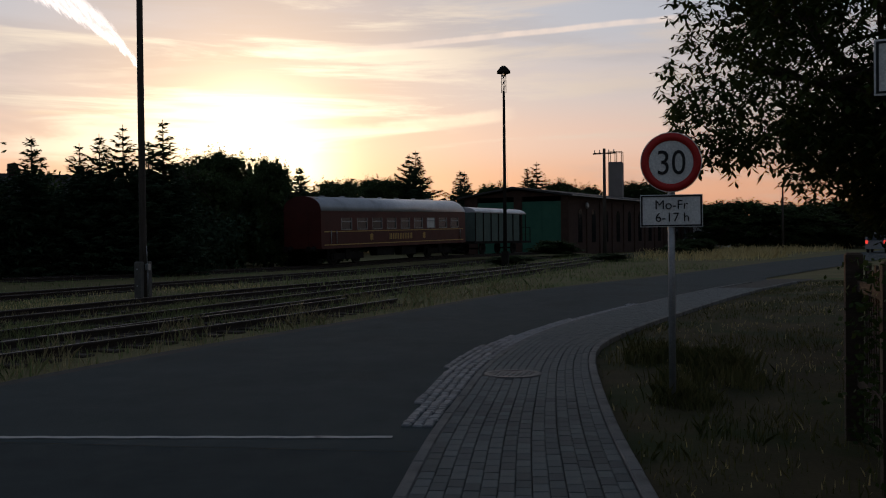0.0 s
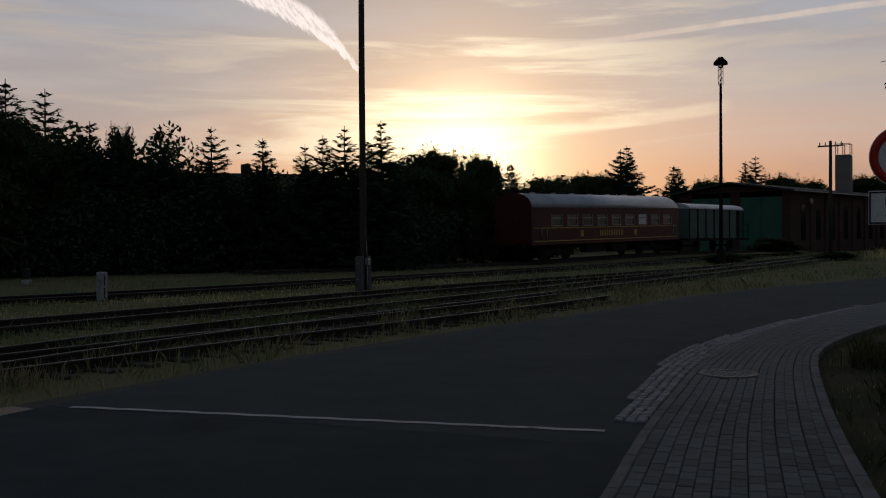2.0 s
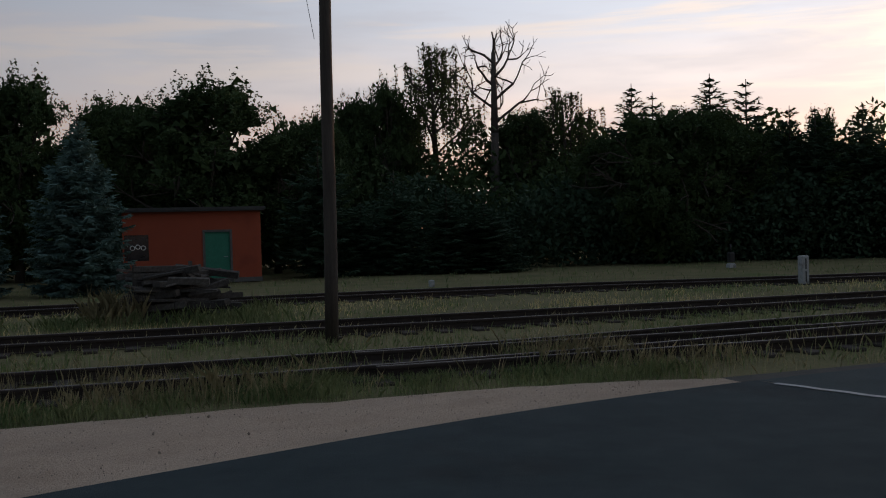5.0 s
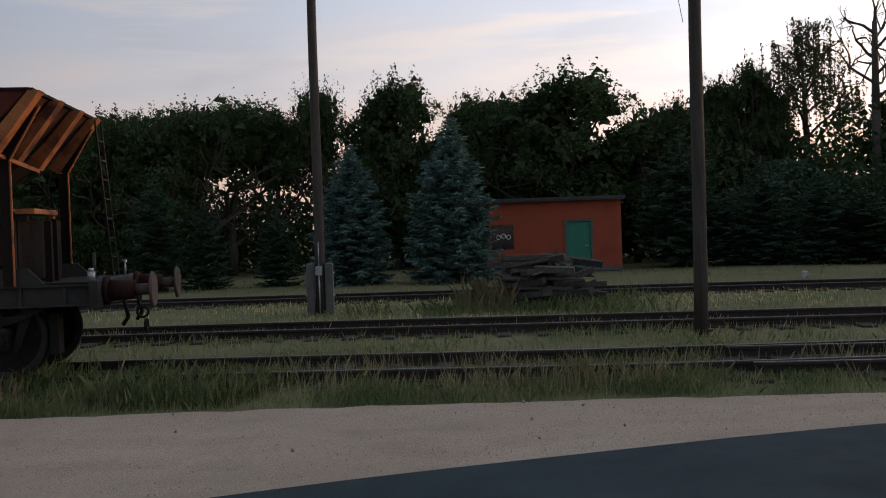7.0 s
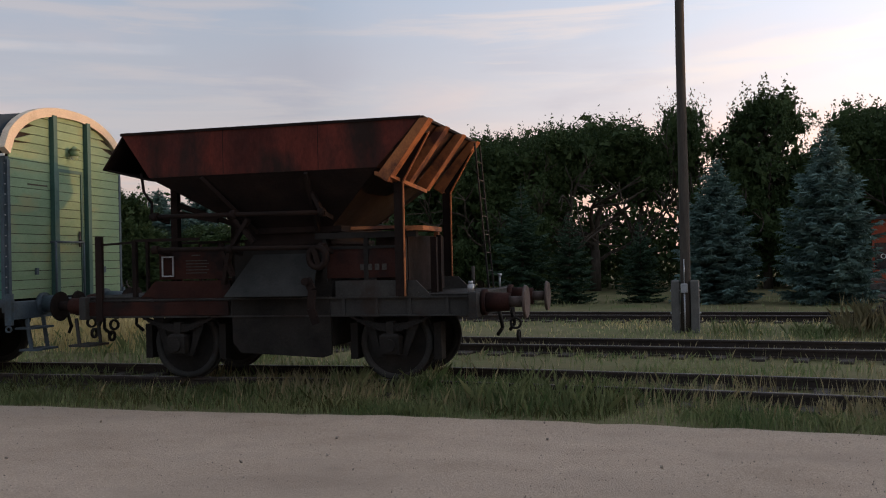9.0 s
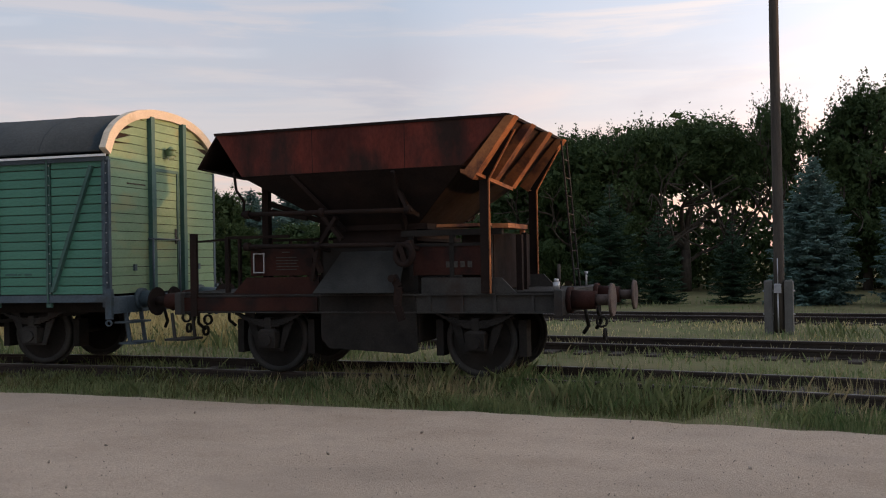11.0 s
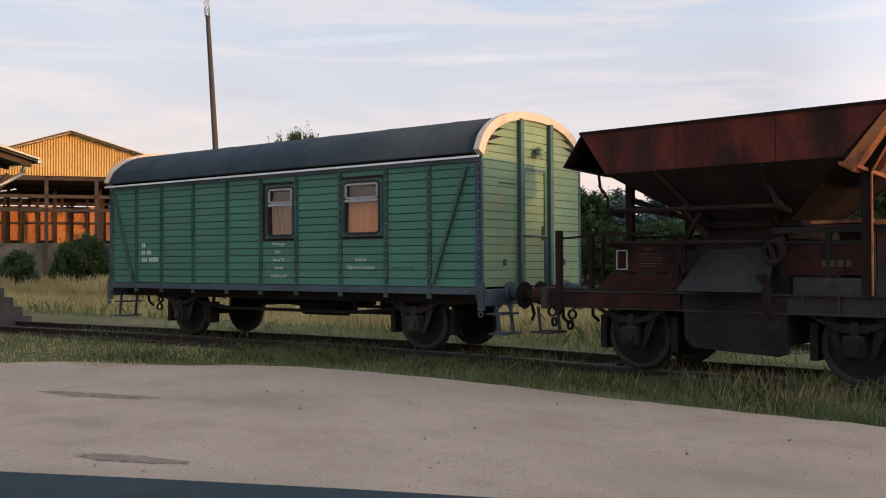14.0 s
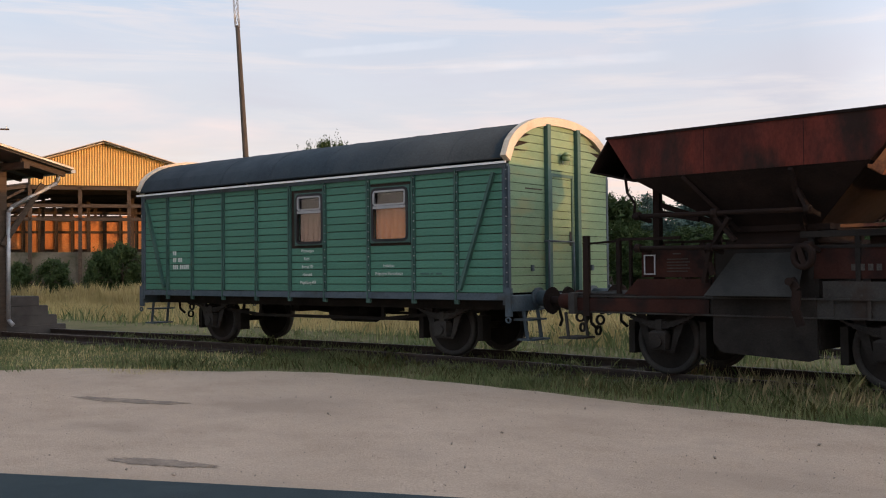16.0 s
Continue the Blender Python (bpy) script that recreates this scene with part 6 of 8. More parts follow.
# yard lamp
yl = thing("yard_lamp", Matrix.Translation((58.6, 13.9, 0)), "tall slim lattice-topped yard lamp with a mushroom shade", "lamp post")
part("mast", Shape().rod((0, 0, 0), (0, 0, 10.7), 0.13, 0.075, n=10).box(-0.2, -0.2, 0, 0.2, 0.2, 0.9), M_UNDER, yl)
lt = Shape()
for k in range(4):
    a0 = math.pi / 2 * k
    lt.rod((0.14 * math.cos(a0), 0.14 * math.sin(a0), 10.6), (0.14 * math.cos(a0), 0.14 * math.sin(a0), 11.8), 0.02, n=5)
for k in range(3):
    z = 10.7 + 0.36 * k
    lt.bar((-0.14, 0, z), (0.14, 0, z + 0.36), 0.02, 0.02).bar((0, -0.14, z + 0.36), (0, 0.14, z), 0.02, 0.02)
part("lattice_head", lt, M_UNDER, yl)
part("shade", Shape().rod((0, 0, 11.8), (0, 0, 11.95), 0.42, 0.40, n=18).rod((0, 0, 11.95), (0, 0, 12.25), 0.40, 0.12, n=18), M_UNDER, yl)
part("bulb_glass", Shape().rod((0, 0, 11.6), (0, 0, 11.8), 0.10, 0.16, n=12), M_LAMPGLASS, yl)


def telegraph_pole(x, y, h, arm, m_rot, label):
    t = thing("telegraph_pole", Matrix.Translation((x, y, 0)) @ Matrix.Rotation(radians(m_rot), 4, "Z"), label, "telegraph pole")
    part("pole", Shape().rod((0, 0, 0), (0, 0, h), 0.15, 0.10, n=10), M_POLE, t)
    part("crossarm", Shape().bar((-arm, 0, h - 0.35), (arm, 0, h - 0.35), 0.10, 0.10), M_TIMBER, t)
    for k in (-0.85, -0.4, 0.4, 0.85):
        part("insulator", Shape().rod((arm * k, 0, h - 0.3), (arm * k, 0, h - 0.08), 0.045, 0.035, n=8), M_WHITE, t)


telegraph_pole(71.6, 9.55, 8.15, 0.85, 80, "wooden telegraph pole with a crossarm beside the yard")
telegraph_pole(-68.0, 19.3, 11.6, 1.1, 60, "distant wooden telegraph pole behind the brick building")
telegraph_pole(118, -4.5, 7.6, 0.5, 80, "leaning far roadside pole under the trees")

# ------------------------------------------------------------------ tall poles by the tracks
def yard_pole(x, y, h, r0, r1, label, box, lean=(0, 0)):
    t = thing("wooden_pole", Matrix.Translation((x, y, 0)), label, "pole")
    fr8 = [i / 8 for i in range(9)]
    s = Shape().tube([(lean[0] * q * h + 0.01 * math.sin(q * 9), lean[1] * q * h, q * h) for q in fr8], [r0 + (r1 - r0) * q for q in fr8], 14)
    part("shaft", s, M_POLE, t)
    if box:
        for sx in (-1, 1):
            part("footing_post", Shape().bev(sx * 0.21 - 0.085, -0.11, -0.1, sx * 0.21 + 0.085, 0.11, 1.13, 0.025), M_CONC, t, "concrete footing post")
        part("bolt", Shape().rod((-0.33, 0, 0.9), (0.33, 0, 0.9), 0.02, n=6).rod((-0.33, 0, 0.4), (0.33, 0, 0.4), 0.02, n=6), M_GALV, t)
        part("junction_box", Shape().bev(-0.07, -0.22, 0.86, 0.07, -0.12, 1.06, 0.015).rod((0, -0.16, 0), (0, -0.16, 0.9), 0.018, n=6).rod((0.0, -0.15, 1.06), (0.0, -0.13, 1.6), 0.012, n=6), M_GALV, t)
    return t


yard_pole(26.01, 17.41, 13.5, 0.115, 0.08, "tall dark wooden pole clamped between concrete footing posts", True)
yard_pole(-2.70, 21.85, 12.0, 0.115, 0.09, "tall wooden pole clamped between concrete footing posts", True, (0.004, 0))
cpole = yard_pole(4.03, 15.11, 9.2, 0.112, 0.088, "weathered wooden pole beside the siding with loose wires", False, (0.01, 0))
lw = Shape()
for k in range(3):
    pts = [(0.05 + 0.03 * math.sin(k * 2 + i * 0.8) - (0.05 if k == 0 else 0) - 0.16 * math.sin(i / 9 * math.pi) * (1 if k < 2 else -0.5) - 0.2 * (k == 0), -0.13, 8.6 - i * (0.42 - 0.07 * k)) for i in range(10)]
    for a, b in zip(pts, pts[1:]):
        lw.rod(a, b, 0.006, n=4, cap=False)
part("loose_wires", lw, M_GALV, cpole)
lean_pole = yard_pole(-51.1, 29.3, 16.4, 0.22, 0.13, "tall leaning mast behind the green van", False, (-0.040, -0.044))
ltm = Shape()
for k in range(4):
    a0 = math.pi / 2 * k
    ltm.rod((-0.66 + 0.16 * math.cos(a0), -0.72 + 0.16 * math.sin(a0), 16.3), (-0.74 + 0.16 * math.cos(a0), -0.80 + 0.16 * math.sin(a0), 18.0), 0.025, n=5)
for k in range(4):
    z = 16.0 + 0.4 * k
    ltm.bar((-0.82, -0.76, z + 0.4), (-0.54, -0.76, z + 0.8), 0.025, 0.025)
part("lattice_head", ltm, M_GALV, lean_pole)
yard_pole(-21.26, 5.65, 9.5, 0.115, 0.09, "weathered pole in front of the brick building", False, (-0.008, -0.018))

# white track markers
mk = thing("marker_post", Matrix.Translation((19.45, 21.85, 0)), "white concrete fouling point post between tracks", "marker post")
part("post", Shape().bev(-0.11, -0.10, 0, 0.11, 0.10, 0.80, 0.025), M_MARKER, mk)
mb = Shape()
for z in (0.06, 0.42):
    mb.box(-0.02, -0.106, z, 0.02, -0.101, z + 0.30)
part("marking", mb, M_BLACK, mk)
mk2 = thing("switch_lantern", Matrix.Translation((25.0, 32.3, 0)), "small black and white switch lantern", "switch signal")
part("base", Shape().bev(-0.14, -0.14, 0, 0.14, 0.14, 0.18, 0.04), M_MARKER, mk2)
part("lantern", Shape().bev(-0.11, -0.11, 0.22, 0.11, 0.11, 0.62, 0.03).rod((0, 0, 0.6), (0, 0, 0.95), 0.03, n=6), M_BLACK, mk2)
mk3 = thing("marker_stone", Matrix.Translation((10.9, 29.0, 0)), "small white marker stone by the far track", "marker stone")
part("stone", Shape().bev(-0.08, -0.08, 0, 0.07, 0.07, 0.22, 0.03), M_MARKER, mk3)

# ------------------------------------------------------------------ the orange hut and timber pile
hut = thing("hut", Matrix.Translation((2.05, 39.0, 0)) @ Matrix.Rotation(radians(-2.5), 4, "Z"), "small orange-red rendered hut with a flat roof", "hut")
HW, HD, HH = 5.25, 3.6, 2.82
DX0, DX1 = 2.98, 4.12
for x0, y0, z0, x1, y1, z1 in ((0, 0, 0, 0.05, 0.2, HH), (0.05, 0, 0, 0.95, 0.2, 0.95), (0.05, 0, 1.95, 0.95, 0.2, HH), (0.95, 0, 0, DX0, 0.2, HH), (DX0, 0, 2.08, DX1, 0.2, HH), (DX1, 0, 0, HW, 0.2, HH),
                               (0, 0.2, 0, 0.2, HD, HH), (HW - 0.2, 0.2, 0, HW, HD, HH), (0.2, HD - 0.2, 0, HW - 0.2, HD, HH)):
    part("wall", Shape().box(x0, y0, z0, x1, y1, z1), M_ORANGE_WALL, hut)
part("roof", Shape().box(-0.2, -0.25, HH, HW + 0.15, HD + 0.2, HH + 0.14).box(-0.22, -0.27, HH + 0.06, HW + 0.17, -0.25, HH + 0.16), M_TAR, hut)
dd = part("door", Shape().box(DX0 + 0.09, 0.05, 0.04, DX1 - 0.09, 0.10, 2.0), M_DOOR_GREEN, hut, "green metal door")
part("door_handle", Shape().rod((DX1 - 0.2, 0.05, 1.02), (DX1 - 0.2, -0.02, 1.02), 0.02, n=6).bar((DX1 - 0.2, -0.02, 1.02), (DX1 - 0.33, -0.02, 1.02), 0.025, 0.025), M_GALV, dd)
part("door_frame", Shape().box(DX0, -0.03, 0, DX0 + 0.09, 0.12, 2.09).box(DX1 - 0.09, -0.03, 0, DX1, 0.12, 2.09).box(DX0 + 0.09, -0.03, 2.0, DX1 - 0.09, 0.12, 2.09), M_CONC, hut)
part("window", Shape().box(0.05, 0.08, 0.95, 0.95, 0.12, 1.95), M_DARKGLASS, hut, "dark window opening")
gf = Shape()
for k in range(3):
    gf.ring((0.35 + 0.2 * k, 0.07, 1.45 + 0.04 * (k % 2)), (0, 1, 0), 0.07, 0.10, 0.004, 10)
part("scrawl", gf, M_WHITE, hut, "pale unreadable scrawl")
part("plinth", Shape().box(-0.03, -0.03, 0, HW + 0.03, 0.0, 0.18), M_CONC, hut)

pile = thing("timber_pile", Matrix.Translation((2.12, 21.55, 0)), "heap of old weathered sleepers and broken boards in grass", "timber pile")
random.seed(11)
for k in range(78):
    lay = k // 13
    L = random.uniform(0.5, 1.5)
    w, h = random.choice(((0.24, 0.05), (0.16, 0.14), (0.22, 0.12), (0.10, 0.04), (0.07, 0.06)))
    x = random.uniform(-0.75, 1.35) * (1 - 0.07 * lay)
    y = random.uniform(-0.45, 0.5)
    z = 0.08 + lay * 0.175 + random.uniform(0, 0.08)
    m = Matrix.Translation((x, y, z)) @ Euler((random.gauss(0, 0.2), random.gauss(0, 0.16), random.gauss(0, 0.45))).to_matrix().to_4x4()
    part("timber", Shape().bev(-L / 2, -w / 2, -h / 2, L / 2, w / 2, h / 2, 0.012), M_GREY_WOOD, pile, m=m)
for k in range(3):
    part("pallet_board", Shape().bev(-0.75, -0.03, 0.72 + 0.16 * k, 0.45, 0.0, 0.84 + 0.16 * k, 0.008), M_GREY_WOOD, pile, m=Matrix.Translation((0.0, 0.15, 0.02)) @ Euler((0.15, 0.02, 0.03)).to_matrix().to_4x4())
part("pallet_post", Shape().box(0.42, -0.03, 0.3, 0.50, 0.05, 1.25), M_GREY_WOOD, pile)
part("pallet_post", Shape().box(-0.75, -0.03, 0.2, -0.67, 0.05, 1.2), M_GREY_WOOD, pile)

# ------------------------------------------------------------------ brick loading building
BB = Vector((-26.75, 7.85, 0))
bang = radians(103.0)
bld = thing("brick_building", Matrix.Translation(BB) @ Matrix.Rotation(bang, 4, "Z"), "red brick and timber-framed loading building with wide eaves", "building")
# local: x to the right along the front towards the corner, y away
part("core_wall", Shape().box(-9.0, 0.04, 0, -0.04, 6.0, 4.58), M_MORTAR, bld)
fr_parts = [((-0.19, -0.012, 0.0), (0.0, 0.03, 4.56)), ((-1.95, -0.012, 0.0), (-1.78, 0.03, 4.9)), ((-9.0, -0.012, 3.43), (-0.19, 0.03, 3.58)), ((-9.0, -0.012, 1.85), (-0.19, 0.03, 1.97))]
for (a0, b0, c0), (a1, b1, c1) in fr_parts:
    part("timber", Shape().box(a0, b0, c0, a1, b1, c1), M_TIMBER, bld)
    part("timber", Shape().box(-0.005, 0.0 - a1, c0, 0.03, 0.0 - a0, c1), M_TIMBER, bld) if a0 > -9 else part("timber", Shape().box(-0.005, 0.2, c0, 0.03, 6.0, c1), M_TIMBER, bld)
for k in range(3):
    part("brace", Shape().bar((-0.1, -0.03, 2.4), (0.85, -0.35, 4.05), 0.12, 0.14) if k == 0 else Shape().bar((-1.0, 0.0, 1.76), (-0.25, 0.0, 2.9), 0.04, 0.12, up=(0, 1, 0)), M_TIMBER, bld) if k < 2 else None
ro = Shape()
ro.prism([(1.22, 4.36), (-4.5, 5.62), (-10.22, 4.36), (-10.22, 4.50), (-4.5, 5.76), (1.22, 4.50)], -1.1, 9.0, "y")
part("roof", ro, M_TAR, bld)
part("fascia", Shape().bar((1.22, -1.12, 4.44), (-4.5, -1.12, 5.70), 0.05, 0.18, up=(0, 1, 0)).bar((-10.22, -1.12, 4.44), (-4.5, -1.12, 5.70), 0.05, 0.18, up=(0, 1, 0)), M_CREAM, bld, "pale timber roof edge")
for y in np.linspace(-0.9, 8.5, 10):
    part("rafter", Shape().bar((1.14, y, 4.30), (-0.1, y, 4.57), 0.10, 0.14), M_TIMBER, bld)
part("purlin", Shape().bar((-0.02, -1.05, 4.45), (-0.02, 8.5, 4.45), 0.16, 0.18), M_TIMBER, bld)
dp = Shape()
pts = [(1.22, -0.5, 4.33), (1.18, -0.48, 4.10), (0.12, -0.12, 3.42), (0.02, -0.10, 3.28), (0.02, -0.10, 0.45), (0.10, -0.2, 0.3)]
for a, b in zip(pts, pts[1:]):
    dp.rod(a, b, 0.055, n=10)
part("downpipe", dp, M_GALV, bld, "zinc rain pipe")
part("rain_gutter", Shape().bar((1.28, -1.1, 4.38), (1.28, 9.0, 4.38), 0.13, 0.09), M_GALV, bld)
part("gable_infill", Shape().prism([(-8.96, 4.58), (-0.04, 4.58), (-0.04, 4.60), (-4.5, 5.58), (-8.96, 4.60)], 0.04, 0.12, "y"), M_MORTAR, bld)
stp = thing("steps", Matrix.Translation(BB) @ Matrix.Rotation(bang, 4, "Z"), "dark worn concrete steps beside the brick building", "steps")
for k in range(4):
    part("step", Shape().bev(0.10, 0.15, 0.0 if k == 0 else 0.262 * k, 1.85 - 0.27 * k, 1.7, 0.262 * (k + 1), 0.02), M_STEP, stp)
bcount = 0
brick_mesh = Shape().add([(0.006, 0, 0.006), (0.240, 0, 0.006), (0.240, 0, 0.066), (0.006, 0, 0.066), (0.006, 0.03, 0.006), (0.240, 0.03, 0.006), (0.240, 0.03, 0.066), (0.006, 0.03, 0.066)], [(0, 1, 2, 3), (0, 4, 5, 1), (1, 5, 6, 2), (2, 6, 7, 3), (3, 7, 4, 0)]).mesh("brick")
rest_b = Shape()
for r in range(76):
    z = r * 0.0715
    if any(a < z + 0.06 and z < b for a, b in ((1.83, 1.97), (3.41, 3.58))):
        continue
    x = -0.19 - 0.246 * (1.0 if r % 2 else 0.5)
    while x > -3.2:
        if not (-2.19 < x < -1.75) and z + 0.13 < 4.36 + 0.2203 * (0.97 - x):
            jy = 0.012 + random.gauss(0, 0.002)
            if -1.8 < x and bcount < 300:
                part("brick", brick_mesh, M_BRICK, bld, m=Matrix.Translation((x, jy, z)))
                bcount += 1
            else:
                rest_b.add([(x + p[0], jy + p[1], z + p[2]) for p in ((0.006, 0, 0.006), (0.240, 0, 0.006), (0.240, 0, 0.066), (0.006, 0, 0.066), (0.006, 0.03, 0.006), (0.240, 0.03, 0.006), (0.240, 0.03, 0.066), (0.006, 0.03, 0.066))], [(0, 1, 2, 3), (0, 4, 5, 1), (1, 5, 6, 2), (2, 6, 7, 3), (3, 7, 4, 0)])
        x -= 0.246
rb_ = part("bricks", rest_b, M_BRICK, bld)
rb_["kind"] = "stuff"
# green and red board on posts in front of it
sgn = thing("notice_board", Matrix.Translation((-20.35, 5.25, 0)) @ Matrix.Rotation(radians(50), 4, "Z"), "weathered green and red notice board on wooden posts", "notice board")
M_POSTER = material("faded_green_poster", (0.22, 0.40, 0.27), (0.36, 0.52, 0.40), 4, 0.6, 0.1, 40)
M_POSTER_R = material("faded_red_poster", (0.48, 0.10, 0.06), (0.55, 0.16, 0.09), 4, 0.6, 0.1, 40)
part("board", Shape().box(-0.75, -0.04, 1.72, 0.34, 0.0, 2.12), M_POSTER, sgn)
part("board_band", Shape().box(-0.75, -0.042, 1.42, 0.34, 0.0, 1.718), M_POSTER_R, sgn)
bb_ = Shape()
for k in range(4):
    bb_.box(-0.2 + 0.12 * k, -0.046, 1.90, -0.12 + 0.12 * k, -0.042, 2.05)
for k in range(3):
    bb_.box(-0.1 + 0.12 * k, -0.046, 1.76, -0.02 + 0.12 * k, -0.042, 1.86)
part("marks", bb_, M_DOOR_GREEN, sgn)
for x, h, w in ((-0.48, 1.42, 0.18), (-0.1, 1.40, 0.18), (0.32, 1.38, 0.2)):
    part("plank", Shape().bev(x - w / 2, 0.0, 0, x + w / 2, 0.06, h, 0.01), M_GREY_WOOD, sgn)

# ------------------------------------------------------------------ yellow open shed
SA = Vector((-56.9, 22.5, 0))
shed = thing("open_shed", Matrix.Translation(SA) @ Matrix.Rotation(radians(65.0), 4, "Z"), "large open storage shed with a yellow corrugated gable", "shed")
SW, SL = 8.3, 26.0
EZ, AZ, GZ = 8.05, 9.35, 6.85


def gable_h(v):
    return EZ + (AZ - EZ) * (1 - abs(v) / (SW / 2))


gab = Shape()
nst = 56
for i in range(nst):
    a, b = -SW / 2 + SW * i / nst, -SW / 2 + SW * (i + 1) / nst
    m_ = (a + b) / 2
    gab.add([(a, 0.0, GZ), (m_, -0.06, GZ), (b, 0.0, GZ), (b, 0.0, gable_h(b)), (m_, -0.06, gable_h(m_)), (a, 0.0, gable_h(a))], [(0, 1, 4, 5), (1, 2, 3, 4)])
part("gable_sheet", gab, M_SHED, shed, "yellow corrugated gable")
part("roof", Shape().prism([(-SW / 2 - 0.5, EZ - 0.12), (0, AZ + 0.02), (SW / 2 + 0.5, EZ - 0.12), (SW / 2 + 0.5, EZ + 0.05), (0, AZ + 0.2), (-SW / 2 - 0.5, EZ + 0.05)], -0.35, SL, "y"), M_CREAM, shed)
for sx in (-1, 1):
    part("verge_board", Shape().bar((sx * (SW / 2 + 0.5), -0.37, EZ - 0.04), (0, -0.37, AZ + 0.11), 0.05, 0.22, up=(0, 1, 0)), M_TIMBER, shed)
for y in (0.15, 6.5, 13, 19.5, 25.5):
    for x in (-SW / 2, -SW / 6, SW / 6, SW / 2):
        part("post", Shape().box(x - 0.10, y - 0.10, 0, x + 0.10, y + 0.10, EZ - 0.15), M_TIMBER, shed)
    part("tie_beam", Shape().box(-SW / 2, y - 0.1, GZ - 0.25, SW / 2, y + 0.1, GZ), M_TIMBER, shed)
for z in (4.75, 5.55):
    part("rail_beam", Shape().box(-SW / 2 - 7, 0.05, z, SW / 2, 0.2, z + 0.2), M_TIMBER, shed)
# the bay on the near side: sheets with open joints on raking rafters
for k in range(4):
    ya = 0.2 + 3.1 * k
    part("bay_roof_sheet", Shape().bar((-SW / 2 - 8.0, ya + 1.4, 5.75 + 0.05 * k), (-SW / 2 + 0.1, ya + 1.4, 7.0 + 0.05 * k), 2.92, 0.08), M_TAR, shed, "dark lean-to roof sheet")
for k in range(5):
    part("rafter", Shape().bar((-SW / 2 - 8.0, 0.2 + 3.1 * k, 5.55), (-SW / 2, 0.2 + 3.1 * k, 6.82), 0.12, 0.2), M_TIMBER, shed)
    part("strut", Shape().bar((-SW / 2 - 3.5, 0.2 + 3.1 * k, 4.8), (-SW / 2 - 0.3, 0.2 + 3.1 * k, 6.6), 0.10, 0.14), M_TIMBER, shed)
for x in (-SW / 2 - 7.6, -SW / 2 - 3.8):
    part("post", Shape().box(x - 0.10, 0.05, 0, x + 0.10, 0.25, 5.7 if x < -10 else 6.2), M_TIMBER, shed)
# panels lit from behind: their glow is put into the sheet's orange
M_BACKSHEET = material("backlit_orange_sheet", (0.46, 0.17, 0.05), (0.62, 0.29, 0.11), 0.6, 0.8, 0.2, 10, stain=(0.20, 0.09, 0.05), stain_scale=0.8)
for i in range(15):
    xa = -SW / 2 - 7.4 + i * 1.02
    part("back_panel", Shape().box(xa, 8.0, 3.0 + 0.25 * (i % 2), xa + 0.78, 8.08, 5.5 - 0.22 * (i % 3)), M_BACKSHEET, shed, "orange boarding, sunlight from behind put into its colour")
    part("mullion", Shape().box(xa + 0.80, 7.9, 2.6, xa + 0.92, 8.1, 6.0), M_TIMBER, shed)
for z in (4.3, 5.6):
    part("cross_rail", Shape().box(-SW / 2 - 7.5, 7.85, z, SW / 2, 7.98, z + 0.16), M_TIMBER, shed)
# dark boards added for the shade under the roof; sky shows in the gaps
for z0, z1 in ((0.0, 5.82), (5.90, 6.38), (6.42, 6.80)):
    part("back_wall", Shape().box(-SW / 2 - 8, 14.0, z0, SW / 2 + 0.1, 14.15, z1), M_TIMBER, shed, "dark boards added for the shade under the roof, with open slits")
# side wall added as well, to keep the bays dark
part("far_side_wall", Shape().box(SW / 2 + 0.05, 9.0, 0, SW / 2 + 0.2, SL, EZ - 0.2), M_TIMBER, shed)
part("loft_floor", Shape().box(-SW / 2, 0.3, GZ - 0.06, SW / 2, SL - 0.5, GZ + 0.04), M_TIMBER, shed, "dark boarded loft floor")
M_BAYWALL = material("mossy_stained_concrete", (0.085, 0.075, 0.055), (0.15, 0.135, 0.105), 1.2, 0.95, 0.5, 30, stain=(0.05, 0.055, 0.03), stain_scale=0.9, stain_at=0.5)
part("low_wall", Shape().box(-SW / 2 - 8, 0.4, 0, SW / 2 + 4, 0.7, 2.9), M_BAYWALL, shed, "stained concrete bay wall")

# ------------------------------------------------------------------ near the path: signs, fence
sg = thing("speed_limit_sign", Matrix.Translation((10.86, 0.77, 0)) @ Matrix.Rotation(radians(-86), 4, "Z"), "round red-rimmed speed limit sign with a plate below", "traffic sign")
part("post", Shape().rod((0, 0.04, -0.1), (0, 0.04, 2.70), 0.038, n=12), M_GALV, sg)
dsc = Shape().rod((0, -0.012, 2.50), (0, 0.002, 2.50), 0.312, n=48)
disc = part("disc", dsc, M_WHITE, sg)
part("red_ring", Shape().ring((0, -0.014, 2.50), (0, 1, 0), 0.225, 0.303, 0.004, 48), M_REDPAINT, disc)
d3 = text_mesh("30", 0.36)
part("numeral", d3, M_BLACK, disc, m=pose(0, -0.0165, 2.375, 90, 0, 0) @ Matrix.Diagonal((0.86, 1, 1, 1)))
plt = part("plate", Shape().bev(-0.315, -0.012, 1.83, 0.315, 0.004, 2.165, 0.004), M_WHITE, sg)
bd = Shape()
for x0, z0, x1, z1 in ((-0.308, 1.837, -0.292, 2.158), (0.292, 1.837, 0.308, 2.158), (-0.292, 1.837, 0.292, 1.853), (-0.292, 2.142, 0.292, 2.158)):
    bd.box(x0, -0.016, z0, x1, -0.012, z1)
part("plate_border", bd, M_BLACK, plt)
